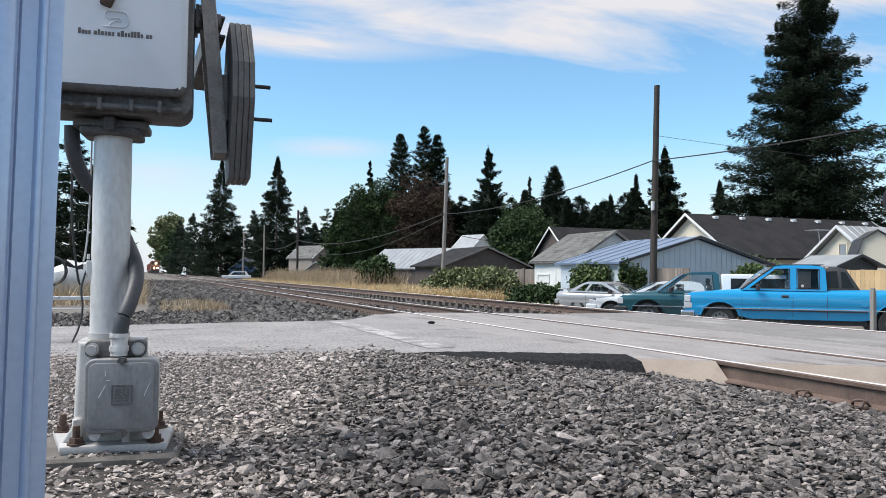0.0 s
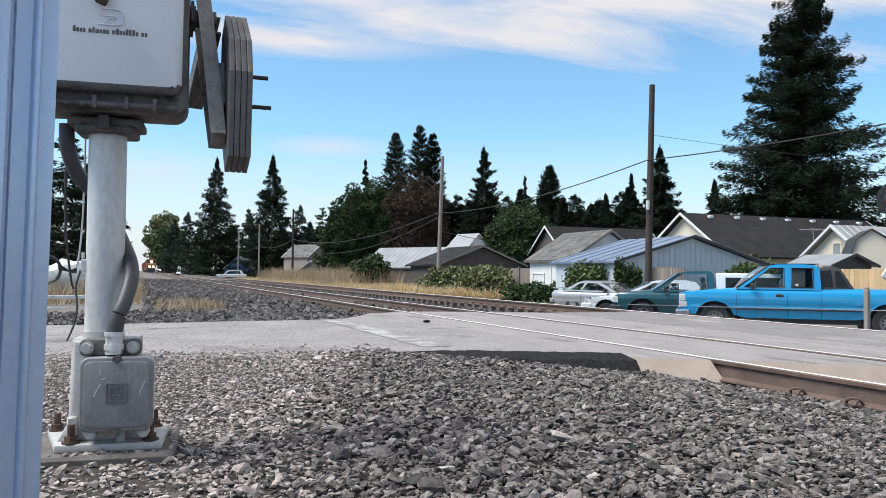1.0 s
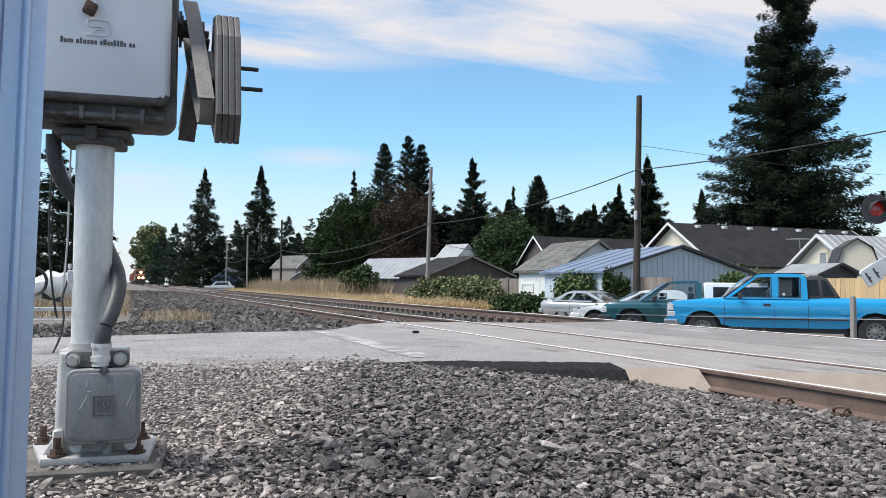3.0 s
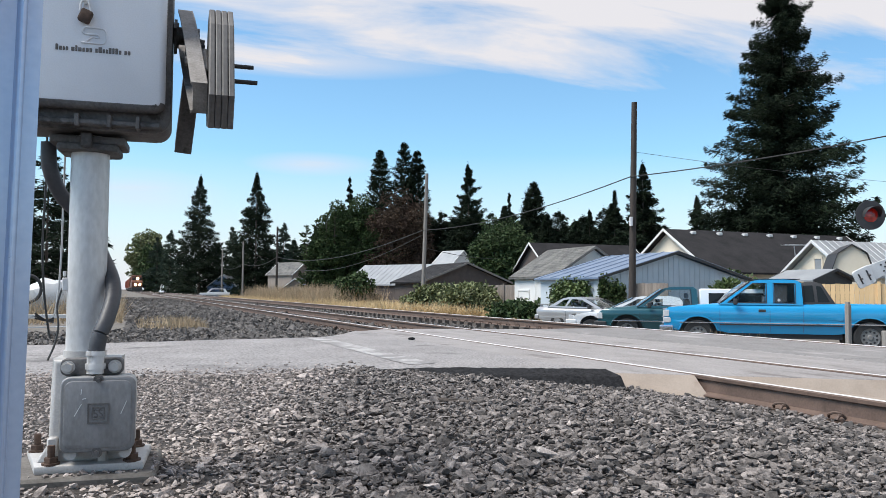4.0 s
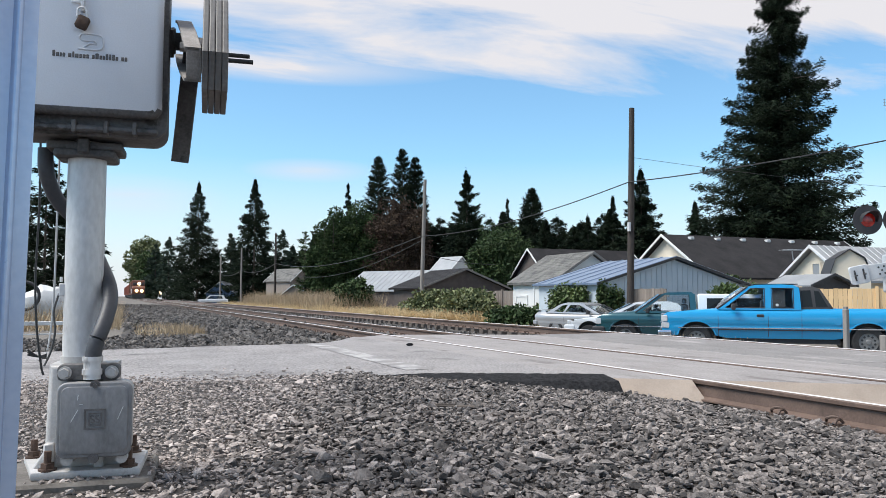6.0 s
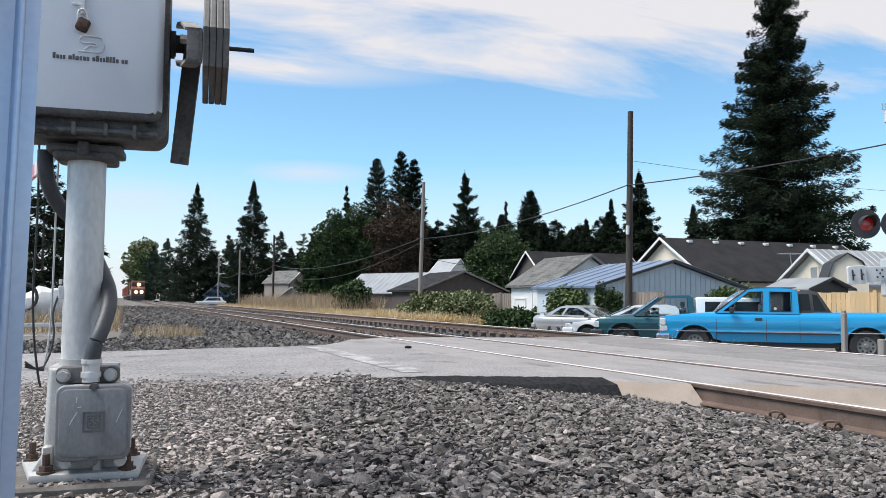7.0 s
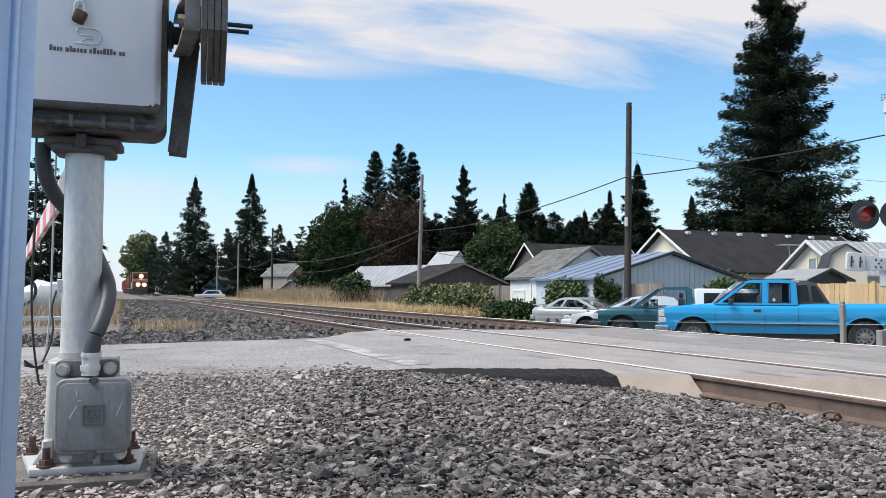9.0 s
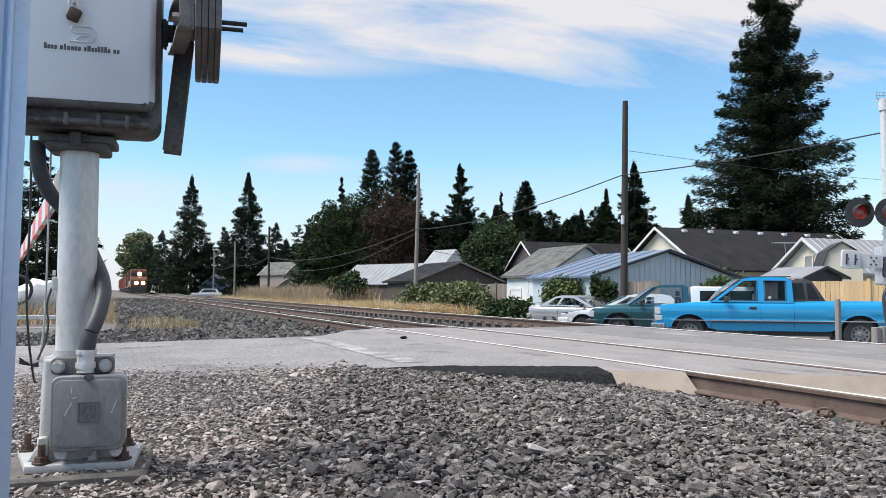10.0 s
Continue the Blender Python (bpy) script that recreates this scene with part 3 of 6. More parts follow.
def scatter(name, pts, sizes, material, label, seed, corners=12, tilt=0.6):
    """Stones on given places, joined into one heap."""
    temps = rock_templates(30, seed, corners)
    r = np.random.RandomState(seed + 1)
    pts, sizes = np.asarray(pts), np.asarray(sizes)
    n = len(pts)
    az, tx, ty = r.uniform(0, 2 * np.pi, n), r.normal(0, tilt, n), r.normal(0, tilt, n)

    def rotm(ax, an):
        c, s = np.cos(an), np.sin(an)
        m = np.zeros((n, 3, 3))
        i, j = [(1, 2), (2, 0), (0, 1)][ax]
        m[:, ax, ax], m[:, i, i], m[:, j, j], m[:, i, j], m[:, j, i] = 1, c, c, -s, s
        return m

    R = rotm(2, az) @ rotm(0, tx) @ rotm(1, ty)
    kind = r.randint(0, len(temps), n)
    VV, FF, base = [], [], 0
    for k, (v, f) in enumerate(temps):
        w = kind == k
        V = np.einsum("nij,vj->nvi", R[w], v) * sizes[w][:, None, None] + pts[w][:, None, :]
        VV.append(V.reshape(-1, 3))
        FF.append((f[None] + (np.arange(w.sum()) * len(v))[:, None, None]).reshape(-1, 3) + base)
        base += len(VV[-1])
    ob = mesh_np(name, np.concatenate(VV), np.concatenate(FF), material)
    return tagged(ob, label, "gravel", kind="stuff")


# sheet just above the ground that paints the shade in the stones' gaps
def build_gap_sheet():
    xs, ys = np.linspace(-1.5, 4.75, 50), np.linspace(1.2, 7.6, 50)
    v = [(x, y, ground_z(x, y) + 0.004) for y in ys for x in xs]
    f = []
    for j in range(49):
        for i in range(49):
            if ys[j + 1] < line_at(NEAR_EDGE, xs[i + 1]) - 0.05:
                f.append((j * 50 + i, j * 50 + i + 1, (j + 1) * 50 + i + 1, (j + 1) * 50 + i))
    tagged(mesh_np("gap_shade_sheet", v, f, M_GAP_SHADE), "near-black sheet painting shade in the gaps between stones", "ground", kind="structure")


def build_stones():
    r = np.random.RandomState(5)
    # the near bed, in front of the road
    P, S, K = [], [], []
    for _ in range(135000):
        x, y = r.uniform(-1.6, 5.0), r.uniform(1.2, 8.6)
        if x > 1.38 * y + 0.5 or x < -0.16 * y - 0.3 or (x > 4.2 and y > 5.1 and y > line_at(NEAR_EDGE, x) - 0.04) or (x > 4.8 and y > 5.1):
            continue
        past = y - line_at(NEAR_EDGE, x)
        if past > -0.04 and r.rand() > 0.45 * math.exp(-max(past, 0) / 0.22):  # strays on the road
            continue
        if 2.4 < x < 4.25 and y > line_at(NEAR_EDGE, x) - 0.33 * smooth01((x - 2.30) / 0.75):
            continue
        slab = abs(x + 0.11) < 0.27 and abs(y - 3.41) < 0.24
        if slab and (r.rand() < 0.55 or (abs(x + 0.10) < 0.245 and abs(y - 3.41) < 0.20)):
            continue
        coarse = smooth01((x + 0.20 - 0.28 * (y - 3.2)) / 1.4)
        s = (0.0088 + 0.0058 * coarse) * math.exp(r.normal(0, 0.34))
        if r.rand() < 0.012:
            s *= 1.9
        if coarse < 0.35 and r.rand() < 0.25:
            s *= 0.6
        P.append((x, y, 0.036 + s * 0.2 if slab else road_z(x) + s * 0.15 if past > -0.04 else ground_z(x, y) + s * 0.2 + r.uniform(-0.016, 0.024) * (0.4 + coarse)))
        S.append(min(s, 0.055))
        K.append(coarse + r.normal(0, 0.22) > 0.62)
    P, S, K = np.array(P), np.array(S), np.array(K)
    scatter("ballast", P[K], S[K], M_STONE, "grey angular crushed-stone ballast beside the track", 11, tilt=0.28)
    scatter("fine_gravel", P[~K], S[~K], M_STONE_FINE, "pale dusty fine gravel round the gate mast", 12, tilt=0.28)
    # bed beyond the road and between the rails
    P, S = [], []
    for _ in range(60000):
        y = 12.6 + 70 * r.rand() ** 1.9
        x = r.uniform(-3.5 if y < 18 else 0.25, 12.2)
        if y < line_at(FAR_EDGE, x) + 0.05:
            continue
        if min(abs(x - q) for q in RAIL_X) < 0.10:
            continue
        on_tie = any(abs(x - c) < 1.3 for c in (5.675, 9.945)) and (y - 0.1) % 0.52 < 0.13
        s = 0.033 * math.exp(r.normal(0, 0.3)) * (0.6 if on_tie else 1) * (1 + y / 90)
        P.append((x, y, ground_z(x, y) + s * 0.35 + (0.025 if 4.2 < x < 11.3 else 0)))
        S.append(s)
    for _ in range(9000):
        x, y = r.uniform(4.7, 12.0), r.uniform(0.5, 5.5)
        if y > line_at(NEAR_EDGE, x) - 0.15 or min(abs(x - q) for q in RAIL_X) < 0.1 or x > 1.38 * y + 1:
            continue
        s = 0.03 * math.exp(r.normal(0, 0.3))
        P.append((x, y, ground_z(x, y) + s * 0.3))
        S.append(s)
    scatter("far_ballast", P, np.array(S), M_STONE_FAR, "brown-grey ballast stones between and beside the rails", 21, 7)


build_ground()
build_road()
build_tracks()
build_crossing()
build_gap_sheet()
build_stones()


# ---- crossing gate (mast, mechanism, arm with counterweights) ----
def build_gate():
    g = thing("crossing_gate", pose(-0.108, 3.40, 0.0, 0, 0, -6), "grey railway crossing gate mast with mechanism box on concrete base", "crossing gate")
    R = 0.0705
    bm = B()
    prism(bm, rounded(0.56, 0.50, 0.03), "z", -0.14, 0.035, 0.012, 1)
    part("foundation", bm, M_CONCRETE, g, "rough concrete foundation block")
    bm = B()
    prism(bm, [(-0.135, -0.18), (0.235, -0.18), (0.24, 0.17), (-0.225, 0.17)], "z", 0.035, 0.066, 0.008, 2)
    prism(bm, [(-0.15, 0.06), (0.18, 0.06), (0.14, 0.13), (0.135, 0.445), (-0.098, 0.445), (-0.105, 0.13)], "y", -0.11, 0.11, 0.02, 3)
    for x in (-0.085, 0.085):
        box(bm, x - 0.018, x + 0.018, -0.14, -0.09, 0.06, 0.16, 0.006)
    part("base", bm, M_CAST, g, "cast grey mast base", True)
    for x, y in ((-0.085, -0.148), (0.192, -0.148), (-0.180, 0.12), (0.185, 0.13)):
        bm = B()
        rod(bm, (x, y, 0.066), (x, y, 0.092), 0.024, n=6)
        rod(bm, (x, y, 0.075), (x, y, 0.135), 0.013, n=10)
        rod(bm, (x, y, 0.064), (x, y, 0.073), 0.032, n=16)
        part("anchor_bolt", bm, M_RUST, g, "rusty anchor bolt and nut")
    # junction box on the camera's side of the base
    jb = B()
    prism(jb, rounded(0.245, 0.268, 0.03, 6, 0.092, 0.252), "y", -0.20, -0.10, 0.006, 2)
    jbox = part("junction_box", jb, M_CAST, g, "grey cast junction box", True)
    bm = B()
    prism(bm, rounded(0.255, 0.273, 0.034, 6, 0.092, 0.252), "y", -0.222, -0.203, 0.007, 3)
    prism(bm, rounded(0.228, 0.243, 0.028, 6, 0.092, 0.252), "y", -0.228, -0.220, 0.005, 2)
    part("cover", bm, M_COVER_SHADE, jbox, "scratched grey cover plate", True)
    bm = B()
    cx, cz = 0.095, 0.256
    for x0, x1, z0, z1 in ((-0.037, 0.037, 0.031, 0.037), (-0.037, 0.037, -0.037, -0.031), (-0.037, -0.031, -0.031, 0.031), (0.031, 0.037, -0.031, 0.031),
                           (-0.022, 0.022, 0.019, 0.023), (-0.022, 0.022, -0.023, -0.019), (-0.022, -0.018, -0.019, 0.019), (0.018, 0.022, -0.019, 0.019)):
        box(bm, cx + x0, cx + x1, -0.232, -0.226, cz + z0, cz + z1)
    for x in (-0.009, 0.007):
        tube(bm, [(cx + x + 0.006, -0.229, cz + 0.010), (cx + x - 0.004, -0.229, cz + 0.013), (cx + x - 0.004, -0.229, cz + 0.003), (cx + x + 0.005, -0.229, cz - 0.003), (cx + x + 0.005, -0.229, cz - 0.013), (cx + x - 0.005, -0.229, cz - 0.010)], 0.0022, 5, 3)
    part("emblem", bm, M_GRIME_SHADE, jbox, "small raised square emblem")
    for x, z in ((0.092, 0.375), (0.092, 0.115)):
        bm = B()
        prism(bm, rounded(0.034, 0.036, 0.014, 5, x, z), "y", -0.226, -0.205)
        rod(bm, (x, -0.224, z), (x, -0.236, z), 0.009, n=6)
        part("cover_screw", bm, M_GRIME_SHADE, jbox)
    rr = random.Random(3)
    for x, z, l, an in ((0.026, 0.27, 0.05, 62), (0.18, 0.275, 0.05, 68), (0.036, 0.335, 0.02, 85), (0.046, 0.31, 0.014, 10)):
        bm = B()
        box(bm, -l / 2, l / 2, -0.0005, 0.0005, -0.0014, 0.0014, m=pose(x, -0.2292, z, 0, -an, 0))
        part("scratch", bm, M_SIGNWHITE, jbox)
    for x in (0.0, 0.185):
        bm = B()
        rod(bm, (x, -0.10, 0.108), (x, -0.20, 0.108), 0.021, n=14)
        part("lug", bm, M_CAST, jbox)
    # clamp with two big bolts over the junction box
    bm = B()
    prism(bm, rounded(0.215, 0.062, 0.02, 4, 0.045, 0.418), "y", -0.155, -0.09, 0.008, 2)
    clamp = part("clamp", bm, M_GRIME_SHADE, g, "dark grey clamp plate", True)
    for x in (-0.035, 0.125):
        bm = B()
        rod(bm, (x, -0.15, 0.418), (x, -0.162, 0.418), 0.024, n=20)
        rod(bm, (x, -0.155, 0.418), (x, -0.185, 0.418), 0.020, 0.018, n=6)
        part("clamp_bolt", bm, M_CAST, clamp, "galvanised hexagon bolt")
    # conduit connector
    bm = B()
    for z0, z1, r in ((0.395, 0.412, 0.030), (0.412, 0.432, 0.035), (0.432, 0.462, 0.030), (0.462, 0.478, 0.034)):
        rod(bm, (0.060, -0.175, z0), (0.060, -0.175, z1), r, n=18)
    part("conduit_connector", bm, M_PIPE, g, "bright metal conduit connector", True)
    # pole
    bm = B()
    rod(bm, (0, 0, 0.40), (0, 0, 1.30), R, n=40)
    part("mast", bm, M_PIPE, g, "stained aluminium mast pipe", True)
    bm = B()
    rod(bm, (0, 0, 0.44), (0, 0, 0.47), R + 0.006, n=40)
    part("mast_collar", bm, M_CAST, g)
    # hose: down from the box, behind the pipe, and into the connector
    bm = B()
    tube(bm, [(-0.155, 0.02, 1.28), (-0.150, 0.03, 1.18), (-0.115, 0.08, 1.08), (-0.03, 0.125, 0.98), (0.04, 0.105, 0.84), (0.092, -0.01, 0.74), (0.104, -0.09, 0.67), (0.090, -0.15, 0.59), (0.070, -0.172, 0.53), (0.060, -0.175, 0.46)], 0.029, 14, 8)
    part("conduit", bm, M_CONDUIT, g, "dark grey flexible conduit", True)
    # small clip and wire on the side of the mast
    bm = B()
    box(bm, -0.085, -0.060, -0.03, 0.01, 0.70, 0.75, 0.003)
    rod(bm, (-0.078, -0.02, 0.755), (-0.078, -0.02, 0.775), 0.006, n=8)
    part("terminal", bm, M_PIPE, g)
    bm = B()
    tube(bm, [(-0.085, -0.02, 0.71), (-0.098, -0.04, 0.64), (-0.088, -0.06, 0.57), (-0.095, -0.08, 0.50), (-0.115, -0.10, 0.44)], 0.004, 6, 5)
    part("ground_wire", bm, M_WIRE, g)
    # mechanism box: body, door with rounded corners, bottom flange, bracket
    W, Z0, Z1 = 0.595, 1.305, 2.08
    zc, hz = (Z0 + Z1) / 2, Z1 - Z0
    bm = B()
    prism(bm, rounded(W, hz, 0.055, 6, 0, zc), "y", -0.16, 0.07, 0.012, 2)
    mech = part("mechanism_box", bm, M_GRIME_SHADE, g, "grimy cast gate mechanism housing", True)
    bm = B()
    prism(bm, rounded(W + 0.012, hz + 0.012, 0.06, 6, 0, zc), "y", -0.185, -0.163, 0.006, 2)
    part("flange", bm, M_GRIME_SHADE, mech, "dark dirty flange round the door", True)
    bm = B()
    pts = rounded(W - 0.012, hz - 0.07, 0.05, 6, -0.004, zc + 0.025)
    prism(bm, pts, "y", -0.245, -0.183, 0.028, 4)
    bm.normal_update()
    for fc in bm.faces:  # dirt with painted shade on down-facing rim faces, painted shade on right-facing ones
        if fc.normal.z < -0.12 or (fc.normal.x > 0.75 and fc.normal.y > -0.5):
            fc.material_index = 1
    door = part("door", bm, (M_BOXPAINT, M_GRIME_SHADE), mech, "smooth grey-painted door", True)
    bm = B()
    box(bm, -0.27, 0.27, -0.225, -0.18, Z0 + 0.005, Z0 + 0.028, 0.006)
    for x in (-0.18, -0.02, 0.09, 0.19):
        box(bm, x - 0.008, x + 0.008, -0.232, -0.18, Z0 - 0.002, Z0 + 0.045, 0.003)
    part("drip_rail", bm, M_GRIME_SHADE, mech)
    # raised maker's mark as plain shapes
    bm = B()
    lx, lz = 0.03, 1.635
    tube(bm, [(lx - 0.03, -0.247, lz + 0.03), (lx - 0.036, -0.247, lz + 0.015), (lx - 0.02, -0.247, lz + 0.005), (lx + 0.015, -0.247, lz + 0.006), (lx + 0.02, -0.247, lz - 0.006), (lx + 0.0, -0.247, lz - 0.004), (lx - 0.02, -0.247, lz - 0.02)], 0.003, 6, 5)
    tube(bm, [(lx - 0.04, -0.247, lz - 0.026), (lx + 0.03, -0.247, lz - 0.026), (lx + 0.044, -0.247, lz - 0.012), (lx + 0.044, -0.247, lz + 0.016), (lx + 0.03, -0.247, lz + 0.03), (lx - 0.026, -0.247, lz + 0.032)], 0.003, 6, 5)
    part("logo_mark", bm, M_BOXPAINT, door, "raised plain maker's mark")
    bm = B()
    x = lx - 0.125
    rr = random.Random(12)
    while x < lx + 0.125:
        w = rr.uniform(0.007, 0.012)
        hh = rr.choice((0.015, 0.015, 0.022))
        box(bm, x, x + w, -0.2475, -0.242, lz - 0.06, lz - 0.06 + hh, 0.0015)
        x += w + rr.choice((0.0025, 0.0025, 0.0025, 0.0025, 0.0025, 0.010))
    part("letter_bars", bm, M_GRIME_SHADE, door, "row of small raised bars")
    # hasp and padlock
    bm = B()
    box(bm, -0.002, 0.010, -0.262, -0.243, 1.745, 1.86, 0.002)
    box(bm, -0.035, 0.0, -0.258, -0.250, 1.775, 1.785, 0.002)
    part("hasp", bm, M_PIPE, door, "bright steel hasp")
    pl = B()
    prism(pl, rounded(0.042, 0.048, 0.008, 3), "y", -0.012, 0.012, 0.004, 2, pose(0.006, -0.268, 1.70, 0, 22, 0))
    lock = part("padlock", pl, M_RUST, door, "dark brass padlock", True)
    bm = B()
    tube(bm, [(-0.012, -0.268, 1.72), (-0.010, -0.268, 1.75), (0.006, -0.268, 1.758), (0.018, -0.268, 1.745), (0.022, -0.268, 1.72)], 0.004, 6, 4)
    part("shackle", bm, M_PIPE, lock)
    bm = B()
    prism(bm, rounded(0.22, 0.22, 0.03, 4), "z", 1.235, 1.262, 0.006, 2)
    prism(bm, rounded(0.27, 0.20, 0.02, 4), "z", 1.262, 1.292, 0.006, 2)
    box(bm, -0.02, 0.02, -0.13, -0.09, 1.245, 1.30, 0.004)
    part("bracket", bm, M_GRIME_SHADE, g, "dark mounting bracket under the box", True)
    jbox.location.x = -0.014
    return g


SHAFT = (0.0, 0.02, 1.75)  # the gate's pivot, in the mast's space


def build_arm(g):
    """Shaft, counterweight arms with plates and threaded rods, and the striped arm; all turn about the shaft. At rest the weights hang down."""
    bm = B()
    rod(bm, (-0.40, 0, 0), (0.40, 0, 0), 0.036, n=24)
    rod(bm, (0.30, 0, 0), (0.318, 0, 0), 0.052, n=24)
    arm = part("gate_arm", bm, M_GRIME_SHADE, g, "turning gate shaft with arms and counterweights", True)
    arm.location = SHAFT
    # channel arm that carries the plates: a web with a flange on each edge, leaning outwards
    bm = B()
    side = [(0.075, 0.10), (0.088, -0.02), (0.084, -0.30), (0.060, -0.575)]
    prism(bm, side + [(-y, z) for y, z in side[::-1]], "x", 0.385, 0.396, 0.002, 1)
    for sy in (-1, 1):
        for (ya, za), (yb, zb) in zip(side, side[1:]):
            prism(bm, [(sy * ya, za), (sy * yb, zb), (sy * (yb - 0.011), zb), (sy * (ya - 0.011), za)], "x", 0.338, 0.386)
    box(bm, 0.345, 0.386, -0.060, 0.060, -0.575, -0.563)
    for v in bm.verts:
        v.co.x += 0.032 - 0.085 * (v.co.z + 0.575)
    part("weight_arm", bm, M_ARMSTEEL, arm, "weathered grey steel counterweight arm")
    bm = B()
    box(bm, 0.400, 0.432, -0.055, 0.055, -0.44, -0.24, 0.008)
    part("spacer", bm, M_ARMSTEEL, arm, "cast spacer behind the weight plates")
    edge = [(0.075, -0.025), (0.21, -0.24), (0.21, -0.385), (0.065, -0.675)]
    outline = edge + [(-y, z) for y, z in edge[::-1]]
    for i in range(4):
        bm = B()
        x = 0.430 + 0.0220 * i
        prism(bm, outline, "x", x, x + 0.0208, 0.004, 2)
        part("weight_plate", bm, M_PLATE, arm, "thick grey counterweight plate")
    for z, l in ((-0.262, 0.605), (-0.405, 0.612)):
        bm = B()
        rod(bm, (0.40, 0, z), (l, 0, z), 0.0085, n=10)
        rod(bm, (0.508, 0, z), (0.520, 0, z), 0.015, n=6)
        part("threaded_rod", bm, M_WIRE, arm, "dark threaded rod")
    for z in (-0.20, -0.30):
        bm = B()
        rod(bm, (0.345, -0.02, z), (0.392, -0.02, z), 0.019, n=6)
        part("nut", bm, M_ARMSTEEL, arm)
    # stay that points away from the road side at first and hangs down at the end
    bm = B()
    m = pose(0, 0, 0, 81) @ pose(0.03, 0, 0, 0, 5.5, 0)
    prism(bm, [(-0.045, 0.06), (0.035, 0.06), (0.032, -0.20), (0.045, -0.44), (-0.035, -0.44), (-0.05, -0.20)], "x", 0.322, 0.332, 0.003, 1, m)
    box(bm, 0.322, 0.392, -0.055, -0.042, -0.46, 0.02, 0.002, m)
    box(bm, 0.322, 0.392, 0.036, 0.048, -0.46, 0.02, 0.002, m)
    part("stay", bm, M_GRIME_SHADE, arm, "dark steel channel stay")
    # support frame and striped arm on the far side
    up = pose(0, 0, 0, 77) @ pose(0.25, 0, 0, 0, 0, 14)
    for s in (-1, 1):
        bm = B()
        prism(bm, [(-0.05, -0.05), (0.06, -0.05), (0.06, 0.05), (-0.05, 0.05)], "x", s * 0.30, s * 0.312, 0, 1)
        part("arm_lug", bm, M_GRIME_SHADE, arm)
    bm = B()
    box(bm, -0.33, -0.30, 0.0, 1.9, -0.06, 0.04, 0.004, up @ pose(0, 0, 0, 0, 0, -9.5))
    part("support_tube", bm, M_ARMSTEEL, arm)
    bw = 0.40
    n = 18
    for i in range(n):
        y0, y1 = 1.5 + i * bw, 1.5 + (i + 1) * bw
        bm2 = B()
        top, bot = 0.17 - 0.10 * i / n, -0.10 + 0.03 * i / n
        prism(bm2, [(y0, bot), (y1, bot), (y1, top), (y0, top)], "x", -0.02, 0.02, 0.003, 1, up)
        part("arm_board", bm2, M_ARMSTEEL if i < 6 else M_REDSTRIPE if i % 2 else M_SIGNWHITE, arm, "bare grey support board" if i < 6 else "red board" if i % 2 else "white board")
    for y in (2.2, 4.6):
        bm = B()
        rod(bm, (0, y, 0.2), (0, y, 0.26), 0.04, n=14)
        bmesh.ops.transform(bm, matrix=up, verts=bm.verts[:])
        part("arm_lamp", bm, M_REDLENS, arm, "small red arm lamp")
    return arm


gate = build_gate()
gate_arm = build_arm(gate)


def build_cables():
    c = thing("hanging_cable", pose(-0.30, 3.62, 0.62), "thin dark cables hanging beside the gate mast", "cable")
    bm = B()
    tube(bm, [(0, 0, 0.85), (0.005, 0.01, 0.4), (0.0, 0.0, 0.10), (0.01, 0, -0.10), (0.03, 0.01, -0.26), (0.04, 0.01, -0.30)], 0.0045, 6, 6)
    part("wire", bm, M_WIRE, c)
    bm = B()
    tube(bm, [(0.075, 0.05, 0.85), (0.070, 0.05, 0.4), (0.066, 0.05, 0.0), (0.05, 0.03, -0.20), (0.02, 0.01, -0.24)], 0.004, 6, 6)
    part("wire", bm, M_PALEWIRE, c)
    bm = B()
    for k in range(3):
        tube(bm, [(-0.02, 0, -0.215 + 0.01 * k), (0.02, 0.008, -0.225), (0.05, 0, -0.215 - 0.008 * k)], 0.004, 6, 3)
    part("tie_knot", bm, M_WIRE, c)
    return c


cables = build_cables()


def build_blue_post():
    p = thing("steel_post", pose(-0.313, 1.86, 0, 0, 0.85, 12), "pale blue-grey ribbed steel post close by", "post")
    bm = B()
    prof = [(-0.30, 0.0), (-0.012, 0.0)]
    for k in range(1, 12):  # wide round rib
        a = math.pi * k / 12
        prof.append((0.019 - 0.029 * math.cos(a), -0.034 * math.sin(a) ** 0.8))
    prof += [(0.049, 0.004), (0.053, 0.0), (0.084, 0.0)]
    for k in range(1, 8):  # narrow rib
        a = math.pi * k / 8
        prof.append((0.094 - 0.009 * math.cos(a), -0.020 * math.sin(a)))
    prof += [(0.105, 0.0), (0.130, 0.0), (0.134, 0.003), (0.134, 0.16), (-0.30, 0.16)]
    prism(bm, prof, "z", -0.10, 2.4, 0.0)
    part("sheet", bm, M_BLUEPOST, p, "", True)


build_blue_post()


# ---- vehicles ----
def arch(cx, r, z0, n=10):
    """Wheel-arch points from the rear foot to the front foot."""
    h = math.sqrt(max(r * r - (z0 - 0.36) ** 2, 0.01))
    a0 = math.atan2(z0 - 0.36, -h)
    a1 = math.atan2(z0 - 0.36, h)
    return [(cx + r * math.cos(a0 + (a1 - a0) * k / n), 0.36 + r * math.sin(a0 + (a1 - a0) * k / n)) for k in range(n + 1)]


def taper(bm, z0, z1, k):
    for v in bm.verts:
        if v.co.z > z0:
            v.co.y *= 1 - k * (v.co.z - z0) / (z1 - z0)


